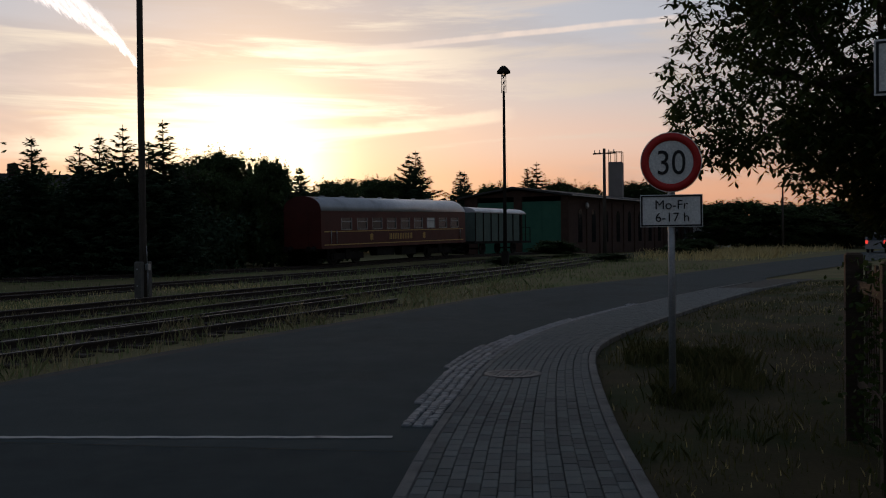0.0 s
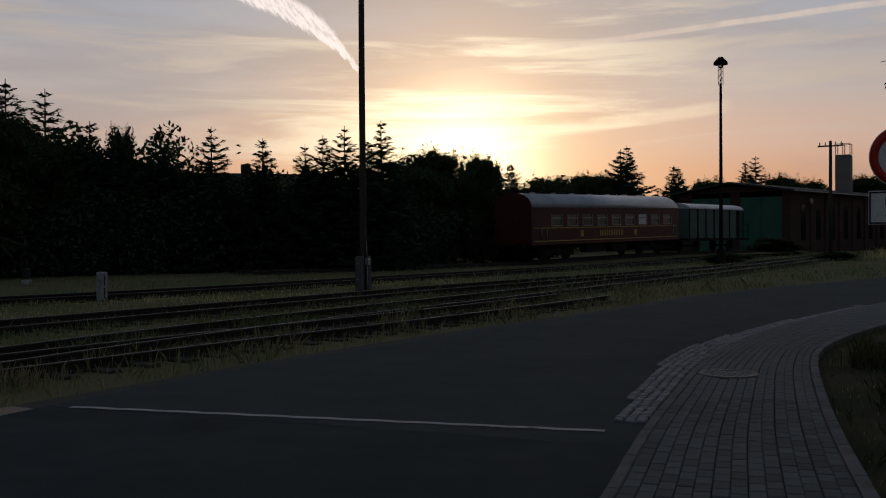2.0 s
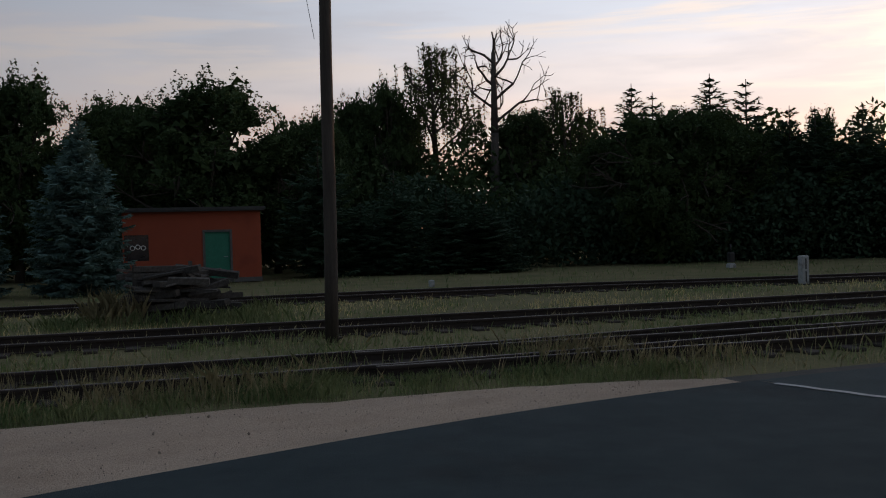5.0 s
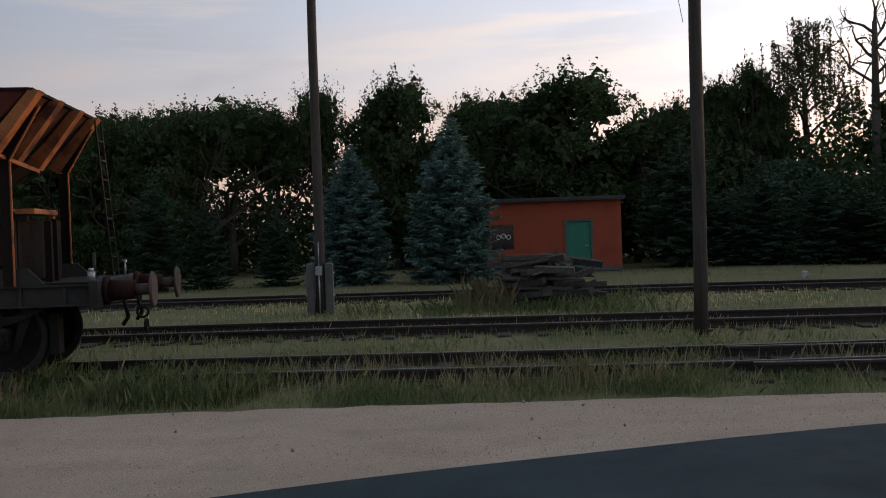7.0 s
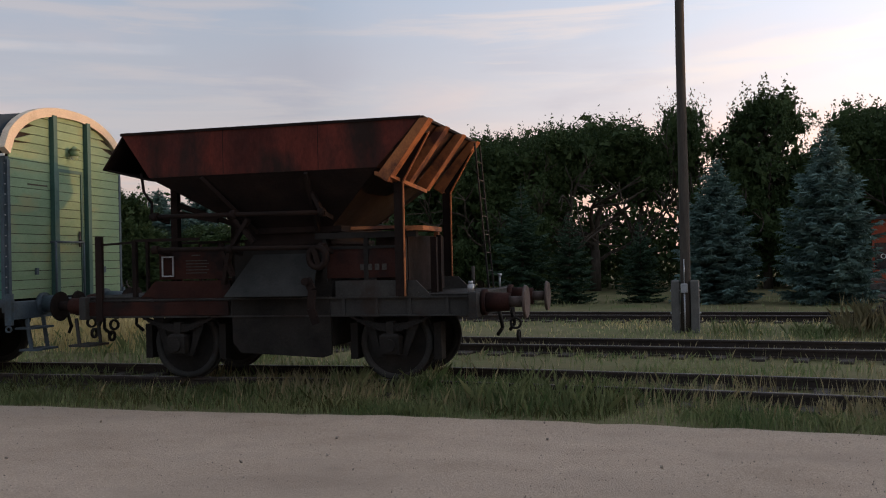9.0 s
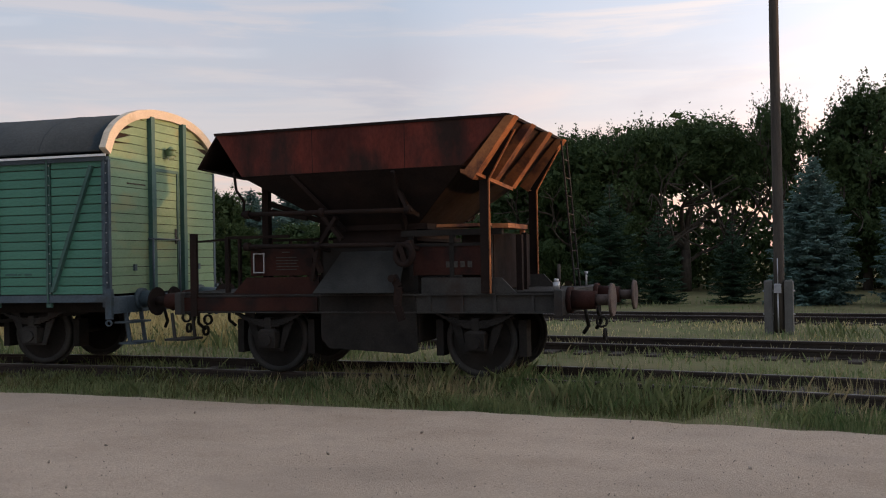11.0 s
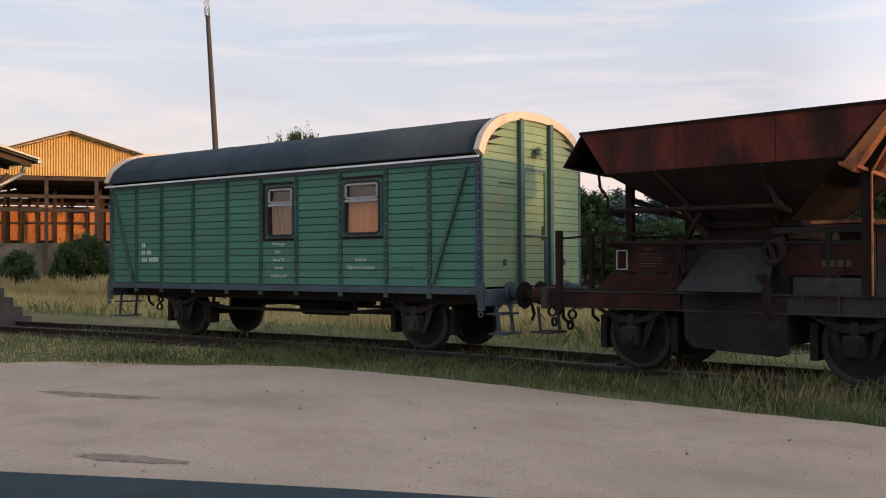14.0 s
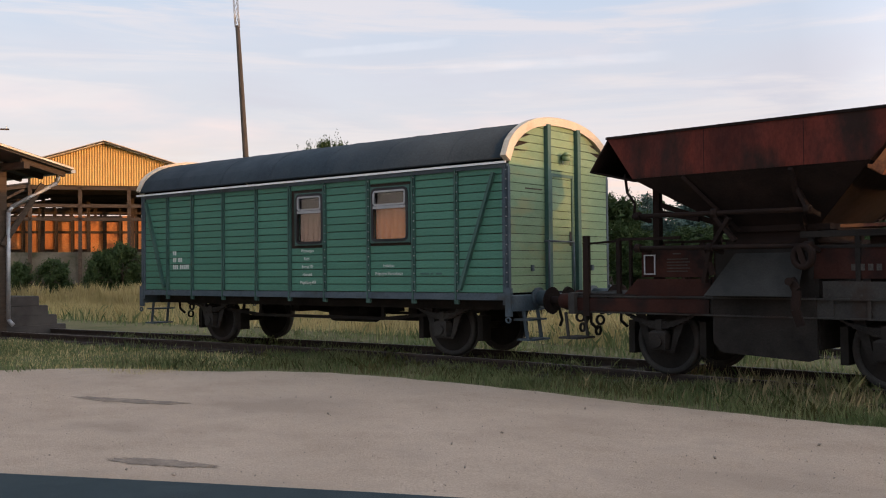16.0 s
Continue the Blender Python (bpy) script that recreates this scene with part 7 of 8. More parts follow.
part("numeral", text_mesh("Mo-Fr", 0.135), M_BLACK, plt, m=pose(0, -0.0155, 2.015, 90, 0, 0))
part("numeral", text_mesh("6-17 h", 0.135), M_BLACK, plt, m=pose(0.01, -0.0155, 1.885, 90, 0, 0))
part("clamp", Shape().box(-0.06, 0.0, 2.40, 0.06, 0.085, 2.43).box(-0.06, 0.0, 1.98, 0.06, 0.085, 2.01), M_GALV, sg)

s2 = thing("direction_sign", Matrix.Translation((8.44, -1.0, -0.16)) @ Matrix.Rotation(radians(-100), 4, "Z"), "white framed sign plate on a grey post", "traffic sign")
part("post", Shape().rod((0.35, 0.05, -0.1), (0.35, 0.05, 3.4), 0.038, n=12), M_GALV, s2)
part("plate", Shape().bev(-0.12, -0.012, 2.93, 0.75, 0.004, 3.35, 0.004), M_WHITE, s2)
pb = Shape().box(-0.105, -0.016, 2.945, -0.085, -0.012, 3.335).box(0.715, -0.016, 2.945, 0.735, -0.012, 3.335).box(-0.085, -0.016, 2.945, 0.715, -0.012, 2.962).box(-0.085, -0.016, 3.318, 0.715, -0.012, 3.335).box(0.0, -0.016, 3.02, 0.55, -0.012, 3.08).box(0.0, -0.016, 3.16, 0.6, -0.012, 3.24)
part("plate_border", pb, M_BLACK, s2)

fen = thing("garden_fence", None, "old dark wooden garden fence overgrown with ivy", "fence")
for i, x in enumerate((9.42, 7.6, 5.8, 4.0, 2.2)):
    y = -0.83 - 0.03 * (9.42 - x)
    part("post", Shape().bev(x - 0.07, y - 0.07, -0.05, x + 0.07, y + 0.07, 1.58 - 0.03 * (i % 2), 0.02), M_TIMBER, fen)
for z in (0.5, 1.3):
    part("rail", Shape().bar((9.42, -0.87, z), (2.2, -1.09, z), 0.05, 0.09), M_TIMBER, fen)
for k in range(60):
    x = 9.3 - k * 0.118
    y = -0.92 - 0.03 * (9.42 - x)
    part("slat", Shape().bev(x - 0.045, y - 0.012, 0.04, x + 0.045, y + 0.012, 1.46 + 0.03 * math.sin(k * 1.9), 0.008), M_TIMBER, fen)

# far car on the road and the low white building
car = thing("car", Matrix.Translation((100.5, -12.4, 0.0)) @ Matrix.Rotation(radians(-14), 4, "Z"), "silver van driving away with lit tail lamps", "car")
part("body", Shape().prism([(-2.3, 0.35), (2.3, 0.35), (2.35, 0.9), (1.5, 1.15), (0.9, 1.85), (-2.0, 1.92), (-2.3, 1.1)], -0.9, 0.9, "y"), M_CAR, car)
part("rear_window", Shape().prism([(-2.31, 1.15), (-2.09, 1.78), (-2.05, 1.78), (-2.27, 1.15)], -0.7, 0.7, "y"), M_DARKGLASS, car)
for y in (-0.78, 0.78):
    part("tail_lamp", Shape().box(-2.36, y - 0.09, 0.85, -2.28, y + 0.09, 1.15), M_TAIL, car, "lit red tail lamp")
    for x in (-1.45, 1.45):
        part("wheel", Shape().rod((x, y - 0.1, 0.33), (x, y + 0.1, 0.33), 0.33, n=20), M_TYRE, car)
lowb = thing("low_house", Matrix.Translation((138, 2.0, 0)) @ Matrix.Rotation(radians(-10), 4, "Z"), "low white building half hidden by bushes", "building")
part("wall", Shape().box(0, 0, 0, 3.5, 9, 3.2), M_WHITE, lowb)
part("roof", Shape().box(-0.3, -0.3, 3.2, 3.8, 9.3, 3.45), M_TAR, lowb)
for k in range(4):
    part("window", Shape().box(-0.03, 1.0 + k * 2.1, 1.0, 0.0, 2.1 + k * 2.1, 2.4), M_DARKGLASS, lowb)
# long dark roof behind the spruces
lh = thing("farmhouse", Matrix.Translation((56.0, 50.5, 0)) @ Matrix.Rotation(radians(-42), 4, "Z"), "long dark roofed house behind the spruces", "house")
part("wall", Shape().box(-9, 0, 0, 9, 8, 3.2), M_DARK_BRICK, lh)
part("roof", Shape().prism([(-0.6, 3.1), (4, 6.9), (8.6, 3.1)], -9.5, 9.5, "x"), M_TAR, lh)
part("chimney", Shape().box(2.0, 3.6, 6.2, 2.7, 4.4, 7.6), M_DARK_BRICK, lh)

# ------------------------------------------------------------------ plants
def polys(name, quads):
    """A mesh of separate small faces; quads is an array (n, k, 3)."""
    n, k, _ = quads.shape
    me = bpy.data.meshes.new(name)
    me.vertices.add(n * k)
    me.vertices.foreach_set("co", quads.astype(np.float32).ravel())
    me.loops.add(n * k)
    me.loops.foreach_set("vertex_index", np.arange(n * k, dtype=np.int32))
    me.polygons.add(n)
    me.polygons.foreach_set("loop_start", np.arange(0, n * k, k, dtype=np.int32))
    me.update(calc_edges=True)
    return me


def leaf_faces(centres, size, r, flat=0.0, slim=0.55, tri=False):
    """Pointed leaf-shaped faces at the centres, turned at random."""
    n = len(centres)
    a = r.normal(size=(n, 3))
    a[:, 2] *= 1 - flat
    a /= np.linalg.norm(a, axis=1, keepdims=True)
    b = np.cross(a, r.normal(size=(n, 3)))
    b /= np.linalg.norm(b, axis=1, keepdims=True)
    s = size * r.uniform(0.6, 1.35, (n, 1))
    if tri:
        return np.stack([centres - a * s * 0.5, centres + a * s * 0.25 + b * s * slim * 0.75, centres + a * s * 0.45 - b * s * slim * 0.6], 1)
    return np.stack([centres - a * s * 0.5, centres + b * s * slim * 0.5, centres + a * s * 0.55, centres - b * s * slim * 0.5], 1)


def branches(shape, r, base, direction, length, radius, depth, out, bend=0.25):
    """A limb that forks; the ends are gathered in out."""
    p, d = Vector(base), Vector(direction).normalized()
    steps = 3
    for i in range(steps):
        q = p + d * length / steps
        r0, r1 = radius * (1 - 0.25 * i / steps), radius * (1 - 0.25 * (i + 1) / steps)
        shape.rod(p, q, r0, r1, n=6 if radius > 0.04 else 4, cap=False)
        p = q
        d = (d + Vector(r.normal(size=3)) * bend * 0.5).normalized()
    out.append(tuple(p))
    if depth > 0:
        for _ in range(int(r.integers(2, 4))):
            dd = (d + Vector(r.normal(size=3)) * 0.65 + Vector((0, 0, 0.15))).normalized()
            branches(shape, r, p, dd, length * r.uniform(0.6, 0.8), radius * 0.6, depth - 1, out, bend)


def broadleaf(seed, leaf, mat, n=9000, low=0.18, name="tree"):
    """A broad-leaved tree 10 high and 7 wide."""
    r = np.random.default_rng(seed)
    s, ends = Shape(), []
    s.rod((0, 0, 0), (0.05, 0, 2.4), 0.26, 0.19, n=10)
    for k in range(6):
        a = k * 1.05 + r.uniform(-0.3, 0.3)
        branches(s, r, (0.03, 0, 1.6 + 0.35 * k), (math.cos(a) * 0.8, math.sin(a) * 0.8, 0.75), 2.3, 0.11, 2, ends)
    branches(s, r, (0.05, 0, 2.4), (0, 0, 1), 2.8, 0.16, 3, ends)
    cs, rs = [], []
    for _ in range(110):
        z = r.uniform(low * 10, 9.3)
        t = (z - low * 10) / (9.6 - low * 10)
        w = 3.4 * math.sqrt(max(0.04, math.sin(math.pi * (0.12 + 0.86 * t)))) * r.uniform(0.15, 1.0)
        a = r.uniform(0, 2 * math.pi)
        cs.append((w * math.cos(a), w * math.sin(a), z))
        rs.append(r.uniform(0.4, 1.0))
    cs, rs = np.array(cs), np.array(rs)
    idx = r.integers(0, len(cs), n)
    d = r.normal(size=(n, 3))
    d /= np.linalg.norm(d, axis=1, keepdims=True)
    rad = rs[idx, None] * r.uniform(0.25, 1.05, (n, 1)) ** 0.6
    pts = cs[idx] + d * rad * np.array([1, 1, 0.8])
    spr = cs[idx[: n // 30]] + d[: n // 30] * rs[idx[: n // 30], None] * r.uniform(1.0, 1.2, (n // 30, 1))
    m = n // 3
    tip_i = r.integers(0, len(cs), 420)
    td = r.normal(size=(420, 3)) + [0, 0, 0.7]
    td /= np.linalg.norm(td, axis=1, keepdims=True)
    tips = cs[tip_i] + td * rs[tip_i, None] * r.uniform(0.95, 1.35, (420, 1))
    sprays = tips[r.integers(0, 420, m)] + r.normal(size=(m, 3)) * [0.10, 0.10, 0.24]
    pts = np.concatenate([pts, spr, sprays])
    pts[:, 2] = np.clip(pts[:, 2], 0.15, None)
    core = cs[r.integers(0, len(cs), n // 5)] * np.array([0.8, 0.8, 0.97]) + r.normal(size=(n // 5, 3)) * 0.35
    core[:, 2] = np.clip(core[:, 2], 0.2, None)
    q = np.concatenate([leaf_faces(pts, leaf, r, tri=True), leaf_faces(core, leaf * 2.6, r, slim=0.9, tri=True)])
    t = thing(name)
    part("trunk", s, M_BARK, t)
    part("crown", polys("crown", q), mat, t)
    return t


def conifer(seed, mat, dense=1.0, tip=1.0, name="spruce"):
    """A spruce 10 high and 4 wide: whorls of branches that droop below and rise towards a thin bare leader."""
    r = np.random.default_rng(seed)
    s = Shape()
    s.rod((0, 0, 0), (0, 0, 7.0), 0.16, 0.06, n=8, cap=False).rod((0, 0, 7.0), (0, 0, 10.0), 0.055, 0.018, n=6)
    faces = []

    def twig(p, q, w):
        a = q - p
        n = np.cross(a, r.normal(size=3))
        n = n / (np.linalg.norm(n) + 1e-6) * w
        faces.append([p - n, q - n * 0.35, q + n * 0.35, p + n])

    def bough(z, a, L, drop, full):
        ca, sa = math.cos(a), math.sin(a)
        m = max(3, int(L * 11))
        last = np.array([0.0, 0.0, z])
        for i in range(m):
            u = (i + 1) / m
            p = np.array([ca * L * u, sa * L * u, z + L * (drop * u + 0.38 * u * u)]) + r.normal(size=3) * 0.015
            twig(last, p, 0.045)
            for side in (-1, 1):
                tw = (0.13 + 0.40 * full * (1 - 0.75 * u) * min(1.0, L)) * r.uniform(0.5, 1.3)
                q = p + np.array([-sa * side * tw + ca * tw * 0.9, ca * side * tw + sa * tw * 0.9, -0.15 * tw + r.normal() * 0.06])
                twig(p, q, 0.042 + 0.016 * full)
            if full > 0.7:
                twig(p, p + np.array([ca * 0.1, sa * 0.1, -0.22]) * r.uniform(0.5, 1.2), 0.04)
            last = p

    z = 9.62
    gap = 0.36
    while z > 0.25:
        t = z / 10
        reach = 0.20 + 0.36 * (9.6 - z) if z > 5 else 1.85 + 0.10 * (5 - z)
        full = min(1.0, 0.25 + (9.6 - z) * 0.2)
        nb = int(4 + 3.0 * full * dense + r.integers(0, 2))
        a0 = r.uniform(0, 6.28)
        for k in range(nb):
            L = reach * r.uniform(0.55, 1.2)
            drop = -0.42 + 1.0 * max(0.0, t - 0.3) + r.normal() * 0.10
            bough(z + r.normal() * 0.10 * full, a0 + 6.283 * k / nb + r.normal() * 0.25, L, drop, full)
        if r.uniform() < 0.7:
            bough(z - gap * 0.5, r.uniform(0, 6.28), reach * 0.5, 0.1, full)
        z -= gap / max(0.6, min(dense, 2.0)) * r.uniform(0.8, 1.2)
        gap = max(0.27, gap * 0.97)
    f = np.array(faces, dtype=float)
    t_ = thing(name)
    part("trunk", s, M_BARK, t_)
    part("needles", polys("needles", f), mat, t_)
    return t_


def weeping_birch(seed):
    """A birch 10 high whose thin twigs hang in long curtains."""
    r = np.random.default_rng(seed)
    s, ends = Shape(), []
    s.rod((0, 0, 0), (0.1, 0, 4), 0.20, 0.15, n=8).rod((0.1, 0, 4), (0.0, 0.1, 8.6), 0.15, 0.05, n=6)
    for k in range(12):
        a = k * 2.4
        branches(s, r, (0.07, 0.03, 4.2 + 0.36 * k), (math.cos(a) * 0.62, math.sin(a) * 0.62, 0.60), 1.9 - 0.07 * k, 0.06, 1, ends, 0.3)
    branches(s, r, (0.0, 0.1, 8.6), (0.1, 0, 1), 0.8, 0.05, 2, ends, 0.3)
    pts, strands = [], Shape()
    for e in ends:
        e = np.array(e)
        for _ in range(5):
            o = e + r.normal(size=3) * [0.22, 0.22, 0.08]
            L = r.uniform(0.7, 2.3)
            strands.rod(tuple(e), tuple(o + [0, 0, -0.15]), 0.012, 0.010, n=3, cap=False).rod(tuple(o + [0, 0, -0.15]), tuple(o + [0, 0, -L]), 0.010, 0.006, n=3, cap=False)
            m = int(L * 20)
            for i in range(m):
                pts.append(o + [0.03 * math.sin(i), 0.03 * math.cos(i * 1.3), -L * i / m] + r.normal(size=3) * 0.035)
    top = max(v[2] for v in s.v)
    s.v = [(x, y, z * 10 / top) for x, y, z in s.v]
    strands.v = [(x, y, z * 10 / top) for x, y, z in strands.v]
    pts = [p * [1, 1, 10 / top] for p in pts]
    q = leaf_faces(np.array(pts), 0.15, r, slim=0.5)
    t = thing("birch")
    part("trunk", s, M_BARK, t)
    part("twigs", strands, M_BARK, t)
    part("crown", polys("crown", q), L_BIRCH, t)
    return t


def bare_tree(seed):
    """A dead tree 10 high, its crooked limbs spread at the top."""
    r = np.random.default_rng(seed)
    s, ends = Shape(), []
    s.rod((0, 0, 0), (0.1, 0, 5.5), 0.30, 0.22, n=8).rod((0.1, 0, 5.5), (0.0, 0.1, 9.0), 0.22, 0.13, n=8)
    for k in range(9):
        a = k * 2.1 + 0.4
        branches(s, r, (0.06, 0.03, 5.9 + 0.33 * k), (math.cos(a) * 1.0, math.sin(a) * 1.0, 0.50), 1.75 - 0.10 * k, 0.075, 3, ends, 0.45)
    branches(s, r, (0.0, 0.1, 9.0), (0.3, 0, 0.8), 0.5, 0.09, 1, ends, 0.5)
    top = max(v[2] for v in s.v)
    s.v = [(x, y, z * 10 / top) for x, y, z in s.v]
    t = thing("dead_tree")
    part("trunk", s, M_DEADWOOD, t)
    return t


KINDS = {
    "decid": [broadleaf(21, 0.15, L_DECID, 25000, 0.12), broadleaf(22, 0.145, L_DECID, 24000, 0.14), broadleaf(23, 0.15, L_DECID, 25000, 0.08), broadleaf(24, 0.15, L_DECID, 24000, 0.1)],
    "airy": [broadleaf(25, 0.14, L_DECID, 9500, 0.64), broadleaf(26, 0.14, L_DECID, 9000, 0.60)],
    "bush": [broadleaf(31, 0.30, L_DECID, n=7000, low=0.02, name="bush"), broadleaf(32, 0.30, L_DECID, n=7000, low=0.02, name="bush")],
    "spruce": [conifer(41, L_SPRUCE, 0.9), conifer(42, L_SPRUCE, 0.75), conifer(43, L_SPRUCE, 1.0), conifer(44, L_SPRUCE, 0.85)],
    "blue": [conifer(51, L_BLUE, 2.0), conifer(52, L_BLUE, 1.8)],
    "young": [conifer(46, L_YOUNG, 0.8), conifer(47, L_YOUNG, 0.75)],
    "birch": [weeping_birch(61), weeping_birch(62)],
    "bare": [bare_tree(71)],
}
BASE = {"decid": (7.0, "dark broad-leaved tree in full summer leaf", "tree"), "airy": (7.0, "broad-leaved tree with an open crown over bare stems", "tree"), "bush": (7.0, "dense dark green bush", "bush"), "spruce": (4.0, "dark green spruce with a pointed top", "tree"),
        "blue": (4.0, "silvery blue spruce with dense drooping branches", "tree"), "young": (4.0, "young green spruce with a slender pointed top", "tree"), "birch": (4.6, "weeping birch with hanging twigs", "tree"), "bare": (5.2, "dead leafless tree with bare twigs", "tree")}
used = {}
seedr = np.random.default_rng(77)


def plant(kind, x, y, top, width):
    k = used.get(kind, 0)
    used[kind] = k + 1
    model = KINDS[kind][k % len(KINDS[kind])]
    if kind == "spruce":
        width = max(width, 0.40 * top)
    w = width / BASE[kind][0] * {"decid": 1.5, "airy": 1.4, "spruce": 1.25, "blue": 1.0, "birch": 1.25}.get(kind, 1.0)
    m = Matrix.Translation((x, y, -0.04)) @ Matrix.Rotation(seedr.uniform(0, 6.28), 4, "Z") @ Matrix.Diagonal((w, w, top / 10, 1))
    if k < len(KINDS[kind]):
        model.matrix_world = m
        ob = model
    else:
        ob = copy_thing(model, Matrix.Identity(4))
        ob.matrix_basis = m
    return tagged(ob, BASE[kind][1], BASE[kind][2], "trees beyond the tracks" if kind != "bush" else "bushes")


plant("spruce", 31.2, 41.8, 9.6, 2.1)
plant("spruce", 32.6, 40.7, 9.2, 2.3)
plant("spruce", 34.2, 39.4, 7.7, 1.8)
plant("spruce", 35.1, 38.6, 7.6, 2.0)
plant("spruce", 36.7, 37.1, 7.5, 2.1)
plant("spruce", 38.5, 35.3, 7.6, 2.9)
plant("spruce", 40.2, 33.3, 7.0, 1.8)
plant("spruce", 41.6, 31.6, 6.7, 1.8)
plant("spruce", 42.1, 30.8, 7.2, 1.5)
plant("spruce", 42.8, 29.9, 7.7, 1.8)
plant("spruce", 43.5, 28.9, 6.9, 1.5)
plant("spruce", 43.9, 28.3, 8.0, 1.8)
plant("decid", 29.4, 40.6, 7.8, 4.4)
plant("decid", 36.9, 39.7, 5.9, 5.0)
plant("decid", 33.0, 40.4, 6.7, 3.6)
plant("decid", 41.1, 38.4, 5.6, 4.6)
plant("decid", 73.8, 42.6, 9.5, 6.4)
plant("decid", 78.5, 40.3, 9.0, 4.1)
plant("spruce", 72.5, 34.3, 7.7, 1.9)
plant("decid", 92.2, 39.3, 8.0, 5.2)
plant("decid", 107.7, 41.0, 8.9, 6.0)
plant("spruce", 109.0, 37.4, 11.8, 5.6)
plant("spruce", 107.9, 30.9, 9.6, 2.6)
plant("spruce", 132.3, 28.2, 11.5, 4.7)
plant("decid", 138.1, 24.4, 10.1, 5.7)
plant("decid", 131.2, 32.7, 9.2, 6.3)
plant("decid", 61.6, 33.7, 5.7, 5.3)
plant("decid", 56.0, 35.4, 5.6, 4.6)
plant("decid", 149.8, 14.8, 10.4, 7.8)
plant("decid", 130.5, 0.8, 6.2, 9.1)
plant("decid", 130.4, -6.0, 5.8, 9.8)
plant("decid", 134.9, -13.0, 6.2, 10.2)
plant("decid", 150.4, 5.0, 6.8, 8.7)
plant("decid", 148.8, 22.4, 9.5, 6.1)
plant("spruce", 26.7, 42.1, 9.0, 1.7)
plant("spruce", 27.6, 41.6, 8.5, 1.7)
plant("decid", 26.6, 39.8, 7.4, 3.9)
plant("decid", 29.6, 40.2, 7.6, 3.2)
plant("decid", 26.0, 42.6, 6.7, 3.2)
plant("decid", 34.7, 41.2, 6.8, 3.8)
plant("decid", 36.5, 39.7, 7.7, 1.6)
plant("decid", 38.3, 38.0, 5.7, 3.1)
plant("birch", 21.4, 56.2, 13.5, 5.4)
plant("birch", 18.6, 57.0, 11.0, 4.6)
plant("birch", 28.0, 51.5, 10.2, 4.6)
plant("bare", 23.9, 52.8, 14.3, 5.6)
plant("decid", 53.8, 32.2, 6.5, 3.6)
plant("decid", 54.7, 30.4, 5.3, 3.0)
plant("decid", 55.8, 28.3, 6.9, 2.6)
plant("spruce", 58.6, 27.6, 6.6, 2.0)
plant("decid", 64.9, 27.9, 5.9, 3.4)
plant("spruce", 123.7, 41.6, 13.6, 6.4)
plant("decid", 122.3, 45.5, 10.1, 6.5)
plant("spruce", 125.6, 35.3, 10.7, 3.6)
plant("spruce", 137.7, 28.0, 12.6, 5.2)
plant("decid", 18.1, 55.0, 10.7, 3.0)
plant("decid", 16.2, 55.6, 10.2, 3.0)
plant("decid", 26.4, 53.8, 9.3, 3.8)
plant("decid", 12.9, 53.3, 8.5, 3.2)
plant("decid", 6.3, 46.4, 9.2, 5.5)
plant("decid", 2.9, 49.8, 8.9, 4.1)
plant("decid", -17.3, 44.8, 7.7, 4.2)
plant("decid", -14.5, 45.8, 8.0, 3.6)
plant("airy", -10.0, 47.0, 8.4, 5.6)
plant("airy", -5.7, 47.7, 9.2, 2.8)
plant("decid", -2.0, 48.0, 9.4, 3.9)
plant("decid", 1.7, 48.0, 8.3, 3.1)
plant("decid", 3.8, 47.9, 8.3, 3.1)
plant("decid", 9.6, 47.0, 7.2, 3.3)
plant("decid", 11.4, 46.6, 7.7, 2.8)
plant("airy", -12.6, 46.3, 8.0, 3.3)
plant("airy", -7.9, 47.4, 7.8, 3.1)
plant("young", 10.2, 40.8, 6.0, 3.4)
plant("young", 13.3, 39.9, 4.5, 2.9)
plant("young", 11.9, 40.3, 3.2, 2.4)
plant("young", 15.4, 39.1, 3.8, 2.7)
plant("spruce", 16.9, 38.5, 3.0, 2.7)
plant("blue", 0.5, 34.0, 5.9, 2.7)
plant("blue", -3.1, 34.9, 5.1, 2.5)
plant("young", -10.1, 34.6, 4.5, 2.1)
plant("young", -8.4, 35.0, 3.4, 1.7)
plant("young", -5.9, 35.5, 3.0, 1.5)
plant("blue", -26.5, 34.9, 5.1, 3.1)
plant("blue", -25.0, 36.0, 5.9, 2.8)
plant("decid", -24.7, 31.3, 3.2, 2.8)
plant("decid", -22.4, 32.9, 3.4, 3.0)
plant("decid", -13.0, 43.9, 7.4, 3.5)
plant("decid", -14.7, 43.4, 7.3, 3.2)
plant("decid", -25.2, 30.9, 4.8, 2.3)
plant("airy", -10.8, 44.5, 7.9, 3.2)
plant("decid", -61.8, 42.1, 11.9, 3.1)
plant("decid", -62.8, 40.7, 11.3, 2.2)
plant("bush", -48.0, 19.9, 3.3, 2.2)
plant("bush", -48.6, 19.0, 2.9, 1.8)
plant("bush", -50.5, 17.3, 2.5, 2.0)
plant("bush", -51.6, 16.0, 2.3, 1.8)
plant("bush", -46.3, 21.7, 4.4, 1.6)
plant("bush", 95.4, 4.3, 1.5, 5.0)
plant("bush", 85.3, 5.4, 1.1, 3.0)
plant("bush", 69.9, 9.0, 0.6, 3.0)
plant("bush", 60.6, 14.0, 0.65, 3.4)
plant("bush", 86.0, 16.0, 1.5, 5.0)
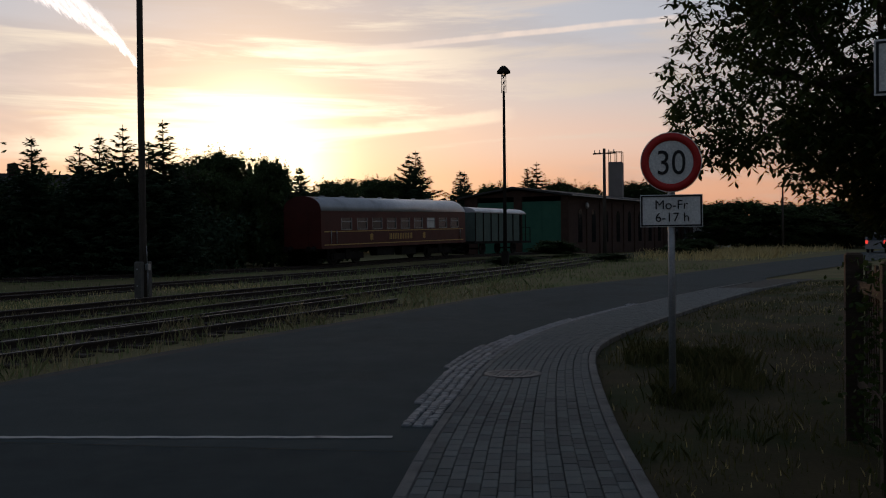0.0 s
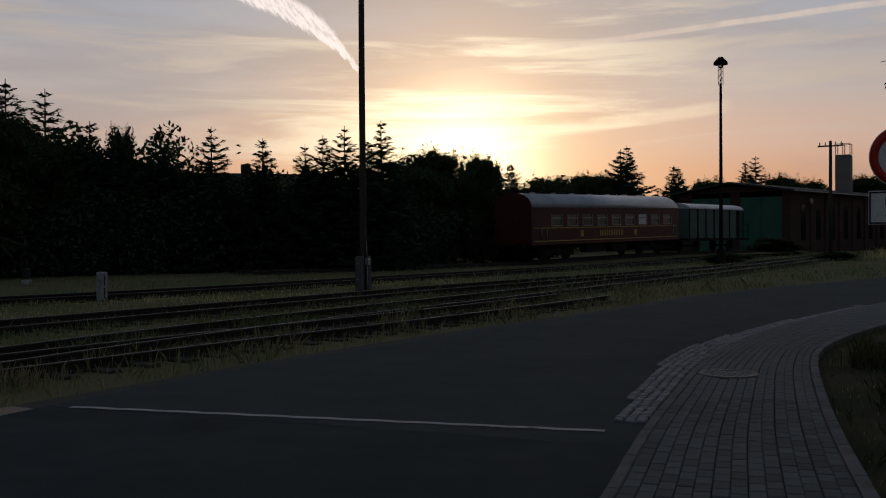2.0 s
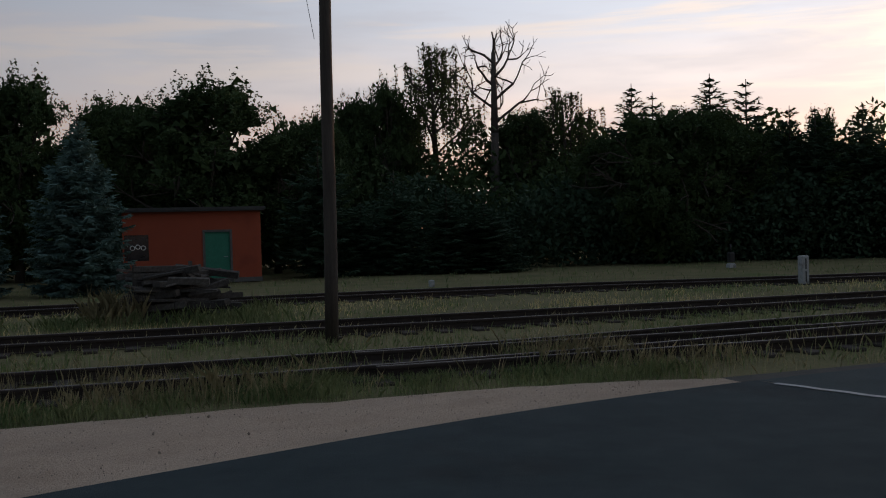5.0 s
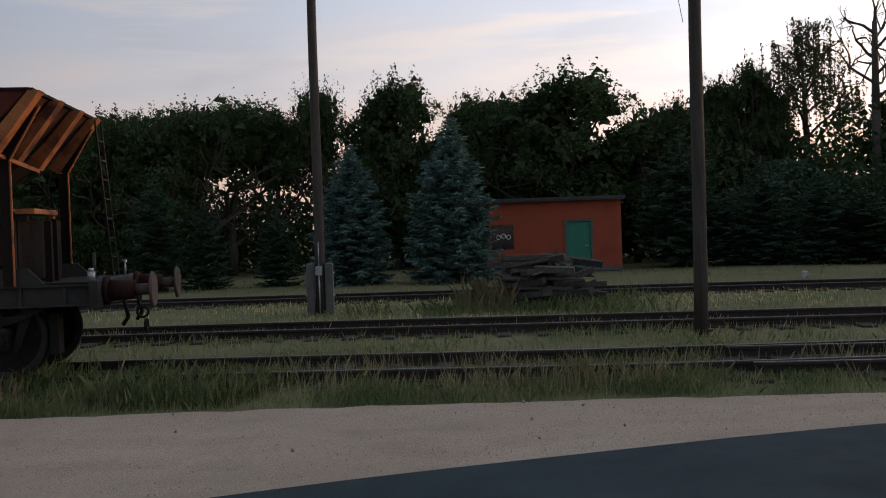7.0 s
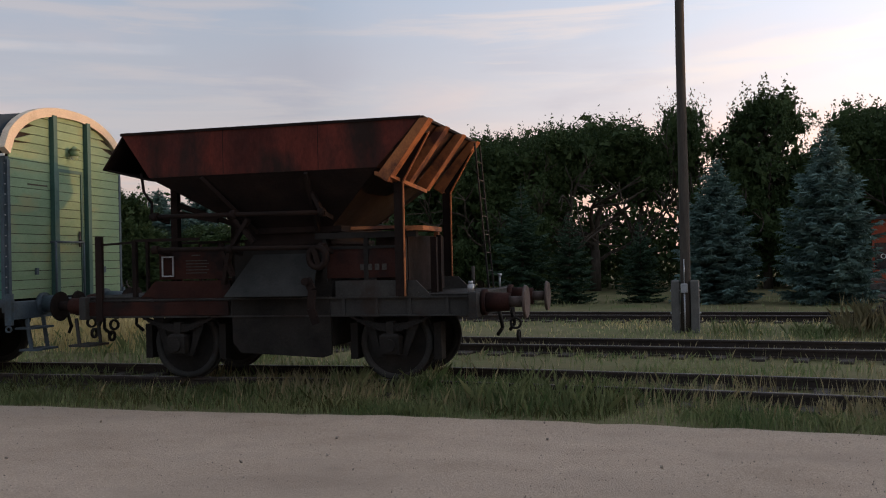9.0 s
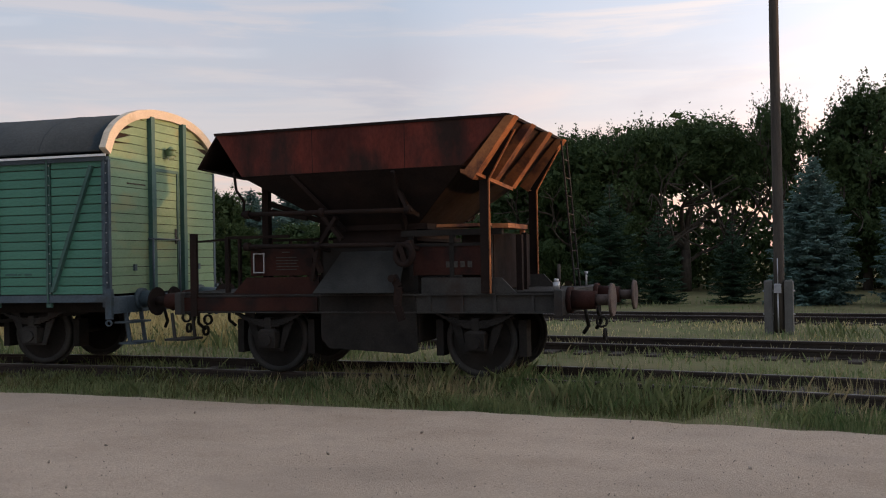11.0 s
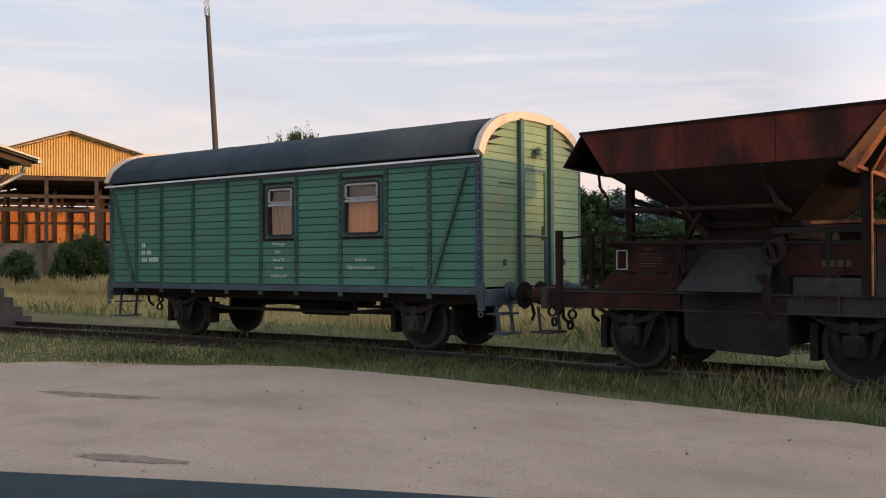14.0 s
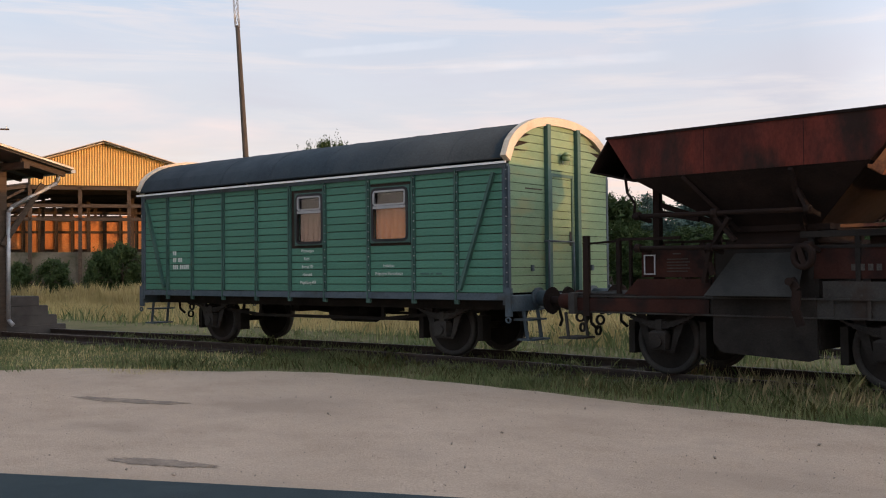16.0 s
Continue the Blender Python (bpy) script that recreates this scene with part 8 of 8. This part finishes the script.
# dark undergrowth that closes the wood behind the trees
def thicket(name, line, depth, h, n, size, mat, label):
    r = np.random.default_rng(len(line) * 7 + n)
    pts = resample(line, 200)
    i = r.integers(0, 199, n)
    f = r.uniform(0, 1, n)
    P = np.array(pts)
    c = P[i] + (P[i + 1] - P[i]) * f[:, None]
    c = c + r.normal(size=(n, 2)) * depth
    hh = h * (0.75 + 0.25 * np.sin(c[:, 0] * 0.9) * np.cos(c[:, 1] * 0.7 + 1))
    z = hh * r.uniform(0, 1, n) ** 0.8
    # a thin place where the sky shows through the wood
    ratio = c[:, 0] / np.maximum(c[:, 1], 1.0)
    open_ = (ratio > -0.24) & (ratio < -0.125) & (z < 6.4) & (c[:, 1] > 40) & (z > 3.4 + 0.6 * np.sin(c[:, 0] * 3.0)) & (r.uniform(0, 1, n) < 0.68 + 0.25 * np.sin(c[:, 0] * 2.1 + z * 3.0))
    p3 = np.stack([c[:, 0], c[:, 1], z], 1)[~open_]
    solo(name, polys(name, leaf_faces(p3, size, r)), mat, label, "undergrowth", "stuff")


thicket("undergrowth", spline([(-34, 46), (-20, 49), (0, 51), (14, 52), (26, 47), (38, 42), (48, 36), (56, 38), (75, 42)], 2), 1.8, 6.3, 64000, 0.32, L_DECID, "dark dense undergrowth along the edge of the wood")
thicket("undergrowth", spline([(12, 43.5), (26, 41.0), (36, 37.0), (46, 31.0), (52, 29.5)], 2), 1.0, 4.6, 30000, 0.28, L_SPRUCE, "dark hedge of young conifers below the spruces")
thicket("undergrowth", spline([(82, 50), (112, 50), (146, 38), (160, 24), (160, 5), (146, -12), (138, -30)], 2), 3.0, 7.2, 42000, 0.6, L_DECID, "distant dark line of trees and shrubs")
thicket("undergrowth", spline([(-34, 46), (-50, 50), (-80, 52), (-120, 40)], 2), 3, 3.2, 6000, 0.6, L_DECID, "distant shrubs behind the sheds")

thicket("undergrowth", spline([(-30, 54), (-10, 57), (10, 58), (24, 55), (36, 48), (46, 44)], 2), 1.5, 8.8, 60000, 0.40, L_DECID, "dark depth of the wood behind the first trees")
# the chestnut over the path
r = np.random.default_rng(5)
cs_, ends = Shape(), []
cs_.rod((16.5, -5.2, -0.1), (16.3, -5.0, 2.6), 0.34, 0.27, n=12)
for k in range(9):
    a = k * 0.7
    branches(cs_, r, (16.3, -5.0, 1.9 + 0.28 * k), (math.cos(a) * 0.9, math.sin(a) * 0.9, 0.42), 2.1, 0.10, 2, ends, 0.3)
for a, up in ((2.1, 0.35), (2.5, 0.5), (1.8, 0.6), (2.3, 0.2)):
    branches(cs_, r, (16.3, -5.0, 2.6), (math.cos(a), math.sin(a), up), 2.7, 0.11, 2, ends, 0.25)
chest = thing("chestnut_tree", None, "horse chestnut with large dark leaves over the verge", "tree")
part("trunk", cs_, M_BARK, chest)
lv = []
cent = np.array([15.8, -3.5, 5.7])
n_cl = 21000
d = r.normal(size=(n_cl, 3))
d /= np.linalg.norm(d, axis=1, keepdims=True)
rad = r.uniform(0.35, 1.0, (n_cl, 1)) ** 0.5
lump = 1 + 0.16 * np.sin(d[:, :1] * 5 + 1) * np.cos(d[:, 1:2] * 6) + 0.12 * np.sin(d[:, 2:3] * 9)
heads = cent + d * rad * lump * np.array([4.4, 4.7, 3.9])
low_d = r.normal(size=(3600, 3))
low_d /= np.linalg.norm(low_d, axis=1, keepdims=True)
heads = np.concatenate([heads, np.array([17.0, -2.7, 3.2]) + low_d * r.uniform(0.2, 1.0, (3600, 1)) ** 0.4 * np.array([2.6, 2.3, 1.6])])
clumps = np.array([16.0, -2.6, 4.6]) + r.normal(size=(150, 3)) * [2.2, 2.0, 1.9]
gap = np.min(np.linalg.norm(heads[:, None, :] - clumps[None, ::3, :], axis=2), axis=1)
heads = heads[(gap > 0.42) | (r.uniform(0, 1, len(heads)) < 0.45)]
spray = np.array([(15.2, -0.9, 3.0), (15.3, 0.1, 2.95), (15.2, -1.5, 2.75), (15.3, 0.9, 3.5), (15.4, -2.2, 2.65), (15.2, 0.55, 2.95)])
heads = np.concatenate([heads, spray[r.integers(0, 6, 700)] + r.normal(size=(700, 3)) * [0.5, 0.30, 0.24]])
heads = heads[heads[:, 1] < 1.35 + 0.25 * np.sin(heads[:, 2] * 3.1)]
low_q = r.normal(size=(2600, 3))
low_q /= np.linalg.norm(low_q, axis=1, keepdims=True)
heads = np.concatenate([heads, np.array([16.6, -2.9, 2.5]) + low_q * r.uniform(0.1, 1.0, (2600, 1)) ** 0.5 * np.array([1.8, 1.5, 1.2])])
heads = heads[heads[:, 2] > np.where(heads[:, 1] < -1.7, 1.3, 2.0) + 0.22 * np.clip(heads[:, 1] + 1.5, 0, 3) + 0.5 * np.sin(heads[:, 1] * 2.3 + heads[:, 0]) ** 2]
for h in heads:
    k = 5
    a0 = r.uniform(0, 6.28)
    tilt = r.normal(size=2) * 0.35
    for j in range(k):
        a = a0 + 2 * math.pi * j / k
        dr = np.array([math.cos(a), math.sin(a), -0.45 + tilt[0] * math.cos(a) + tilt[1] * math.sin(a)])
        sd = np.array([-math.sin(a), math.cos(a), 0])
        L, w = r.uniform(0.10, 0.175), r.uniform(0.024, 0.038)
        lv.append([h, h + dr * L * 0.62 + sd * w, h + dr * L, h + dr * L * 0.62 - sd * w])
part("crown", polys("crown", np.array(lv)), L_CHEST, chest)

# ivy on the fence and a shrub beside it
rv = np.random.default_rng(8)
iv = np.stack([rv.uniform(2.5, 9.7, 2600), -0.9 + rv.normal(size=2600) * 0.10, rv.uniform(0.1, 1.55, 2600)], 1)
solo("ivy", polys("ivy", leaf_faces(iv, 0.055, rv, slim=0.8)), L_CHEST, "dark ivy climbing over the fence", "ivy", "stuff")


# ------------------------------------------------------------------ grass
def blades(name, n, region, h0, h1, width, mat, label, seed, lean=0.35, clump=0.0, keep=None):
    """Bent blades of grass over a plan region given by a function of two random numbers."""
    r = np.random.default_rng(seed)
    x, y = region(r, n)
    if clump:
        cx = noise_field(x * clump, y * clump)
        ok = r.uniform(0, 1, len(x)) < np.clip(0.25 + 1.2 * cx, 0.08, 1)
        x, y = x[ok], y[ok]
    if keep is not None:
        ok = keep(x, y)
        x, y = x[ok], y[ok]
    n = len(x)
    h = r.uniform(h0, h1, n) * (0.6 + 0.6 * np.clip(0.5 + noise_field(x * 0.9, y * 0.9), 0, 1))
    a = r.uniform(0, 2 * math.pi, n)
    k = r.normal(size=n) * lean
    dx, dy = np.cos(a), np.sin(a)
    w = width * r.uniform(0.6, 1.4, n)
    px, py = -dy * w, dx * w
    z0 = -0.03
    b = np.stack([x, y, np.full(n, z0)], 1)
    side = np.stack([px, py, np.zeros(n)], 1)
    mid = b + np.stack([dx * k * h * 0.3, dy * k * h * 0.3, h * 0.55], 1)
    tip = b + np.stack([dx * k * h, dy * k * h, h], 1)
    q = np.stack([b - side, b + side, mid + side * 0.7, tip, mid - side * 0.7], 1)
    solo(name, polys(name, q), mat, label, "grass", "stuff")


def noise_field(x, y):
    return 0.5 * np.sin(x * 1.7 + 1.3 * np.sin(y * 1.1)) * np.cos(y * 1.9 + 0.7 * np.sin(x * 0.8)) + 0.3 * np.sin(x * 4.1 + y * 3.3) * np.cos(y * 5.2 - x * 1.3)


def between(lo, hi, x0, x1):
    lx, ly = np.array([p[0] for p in lo]), np.array([p[1] for p in lo])
    hx, hy = np.array([p[0] for p in hi]), np.array([p[1] for p in hi])

    def region(r, n):
        x = r.uniform(x0, x1, n)
        return x, np.interp(x, lx, ly) + r.uniform(0, 1, n) * (np.interp(x, hx, hy) - np.interp(x, lx, ly))
    return region


T1, T2, T3 = TRACKS["one"], TRACKS["two"], TRACKS["three"]
EDGE = [(p[0], p[1] + 0.05) for p in GRASS_EDGE]
EDGE_R = [(p[0], p[1] + 0.3) for p in ROAD_N]
blades("verge_grass", 78000, between(EDGE, offset(T1, 0.2), -24, 7), 0.05, 0.21, 0.0042, L_GRASS, "tall rank grass along the siding", 1, clump=0.7, keep=lambda x, y: (x > -16) | (np.sin(x * 37.0 + y * 53.0) > 0.55))
blades("verge_grass", 16000, between(EDGE, offset(EDGE, 1.2), -24, 7), 0.04, 0.15, 0.0045, L_GRASS, "short grass fringe beside the sand", 2, clump=1.1)
blades("dry_stalks", 15000, between(offset(EDGE, 0.3), offset(T1, 1.0), -9, 8), 0.08, 0.36, 0.003, L_HAY, "pale dry grass stalks", 3, lean=0.25, clump=0.6)
blades("track_grass", 26000, between(T1, offset(T1, 1.5), -24, 30), 0.06, 0.24, 0.005, L_GRASS, "grass growing between the rails", 4, clump=0.8)
blades("meadow_grass", 34000, between(offset(T1, 1.6), T2, -25, 28), 0.06, 0.19, 0.007, L_GRASS, "mown grass between the tracks", 5, clump=0.6)
blades("meadow_grass", 9000, between(offset(T1, 1.6), T2, -25, 28), 0.07, 0.22, 0.006, L_HAY, "dry grass between the tracks", 6, clump=0.5)
blades("track_grass", 9000, between(T2, offset(T2, 1.5), -20, 32), 0.05, 0.18, 0.006, L_HAY, "dry grass between the middle rails", 7, clump=0.8)
blades("meadow_grass", 26000, between(offset(T2, 1.6), T3, -22, 34), 0.05, 0.16, 0.009, L_GRASS, "short meadow grass before the far track", 8, clump=0.4)
blades("meadow_grass", 16000, between(offset(T2, 1.6), T3, -22, 34), 0.06, 0.17, 0.008, L_DRY, "dry yellow meadow grass before the far track", 9, clump=0.35)
blades("meadow_grass", 12000, between(offset(T3, 1.6), [(-30, 42), (14, 40), (30, 36), (52, 29)], -26, 50), 0.06, 0.22, 0.012, L_GRASS, "grass below the wood's edge", 10, clump=0.4)
blades("roadside_grass", 8000, between(EDGE_R, T1, 6.5, 34), 0.08, 0.28, 0.007, L_HAY, "dry grass between road and siding", 11, clump=0.8)
blades("roadside_grass", 12000, between(EDGE_R, T1, 6.5, 60), 0.08, 0.26, 0.008, L_GRASS, "green grass between road and siding", 12, clump=0.6)
blades("yard_grass", 14000, between([(28, 9), (60, 7.5), (95, 2)], [(28, 19), (60, 20), (95, 14)], 28, 92), 0.10, 0.35, 0.016, L_GRASS, "grass of the yard beside the coach", 13, clump=0.3)
blades("yard_grass", 9000, between([(70, -1), (100, -7), (125, -13)], [(70, 9), (100, 6), (125, 2)], 70, 124), 0.35, 0.8, 0.020, L_DRY, "pale tall dry grass along the far road", 14, clump=0.2)
PATH_SIDE = [(p[0], p[1] - 0.1) for p in KERB_R]
blades("lawn_grass", 34000, between([(3, -4.5), (14, -4.5), (25, -5), (42, -8)], PATH_SIDE, 4.5, 40), 0.04, 0.15, 0.006, L_LAWN, "patchy mown verge beside the path", 15, clump=0.5)
blades("lawn_grass", 9000, between([(3, -4.5), (14, -4.5), (25, -5), (42, -8)], PATH_SIDE, 4.5, 40), 0.03, 0.10, 0.006, L_DRY, "dry trampled grass beside the path", 16, clump=0.6)


def disc_region(cx, cy, rad):
    def region(r, n):
        a, q = r.uniform(0, 6.283, n), rad * np.sqrt(r.uniform(0, 1, n))
        return cx + q * np.cos(a), cy + q * np.sin(a)
    return region


def weed_region(cx, cy, spread, seed):
    """Scattered clumps that thin out round a place."""
    g = np.random.default_rng(seed)
    mid = np.stack([cx + g.normal(size=14) * spread * 1.6, cy + g.normal(size=14) * spread], 1)

    def region(r, n):
        k = r.integers(0, 14, n)
        return mid[k, 0] + r.normal(size=n) * spread * 0.4, mid[k, 1] + r.normal(size=n) * spread * 0.35
    return region


blades("grass_tuft", 900, weed_region(10.95, 0.75, 0.22, 31), 0.06, 0.22, 0.006, L_LAWN, "long tuft round the sign post", 17)
blades("grass_tuft", 2600, weed_region(13.9, 0.7, 0.55, 32), 0.06, 0.34, 0.008, L_LAWN, "rank weeds behind the sign", 18)
blades("dry_meadow", 44000, between([(-60, 9.5), (-34, 12.8), (-19, 15.2), (-8, 16.2)], [(-60, 24), (-34, 22), (-19, 24), (-8, 19)], -50, -9), 0.22, 0.55, 0.007, L_DRY, "tall straw-coloured meadow behind the van", 19, lean=0.2)
blades("dry_meadow", 16000, between([(-60, 14), (-44, 16.0), (-30, 18.5)], [(-60, 19), (-44, 20.5), (-30, 24)], -56, -31), 0.7, 1.15, 0.007, L_DRY, "taller straw grass before the open shed", 26, lean=0.15)
blades("dry_meadow", 14000, between([(-60, 9.5), (-34, 12.0), (-19, 12.6), (-8, 14)], [(-60, 24), (-34, 22), (-19, 24), (-8, 16)], -50, -9), 0.2, 0.5, 0.012, L_GRASS, "greener grass in the dry meadow", 20, clump=0.2)
blades("pile_grass", 260, weed_region(0.95, 21.2, 0.26, 36), 0.2, 0.85, 0.004, L_HAY, "dry weeds round the timber pile", 21)
blades("pile_grass", 1800, weed_region(2.2, 20.9, 0.9, 37), 0.10, 0.42, 0.006, L_GRASS, "grass at the timber pile", 22)
blades("wheel_weeds", 2600, weed_region(-4.2, 11.4, 0.6, 33), 0.10, 0.42, 0.006, L_GRASS, "weeds at the hopper's wheels", 23)
blades("siding_weeds", 16000, between(offset(EDGE, 0.15), offset(T1, 0.3), -17, -2), 0.05, 0.22, 0.007, L_LAWN, "low dark weeds along the siding", 25, clump=1.3)
blades("building_grass", 7000, between([(-27, 5.2), (-22, 4.3), (-17, 5.0)], [(-27, 7.6), (-22, 8.2), (-17, 9.4)], -27, -17), 0.03, 0.12, 0.006, L_GRASS, "short grass before the brick building", 24)
blades("building_grass", 5000, between([(-27, 5.2), (-22, 4.3), (-15, 6.4)], [(-27, 7.6), (-22, 8.2), (-15, 10.0)], -27, -15), 0.03, 0.11, 0.006, L_DRY, "dry trampled grass before the brick building", 27)

# grit on the sand and along the road
rg = np.random.default_rng(9)
gr_ = Shape()
for _ in range(2000):
    x = rg.uniform(-18, 6)
    lo, hi = y_on(ROAD_N, x), y_on(GRASS_EDGE, x)
    y = lo + (hi - lo) * rg.uniform(0.02, 0.98)
    q = rg.uniform(0.003, 0.010) if rg.uniform() < 0.98 else rg.uniform(0.012, 0.028)
    m = Matrix.Translation((x, y, q * 0.3)) @ Euler(rg.uniform(0, 6, 3)).to_matrix().to_4x4() @ Matrix.Diagonal((q, q * 0.8, q * 0.6, 1))
    o = [(1, 0, 0), (-1, 0, 0), (0, 1, 0), (0, -1, 0), (0, 0, 1), (0, 0, -1)]
    gr_.add([m @ Vector(v) for v in o], [(0, 2, 4), (2, 1, 4), (1, 3, 4), (3, 0, 4), (2, 0, 5), (1, 2, 5), (3, 1, 5), (0, 3, 5)])
solo("grit", gr_, M_PEBBLE, "small grey-brown stones scattered on the sand", "stones", "stuff")
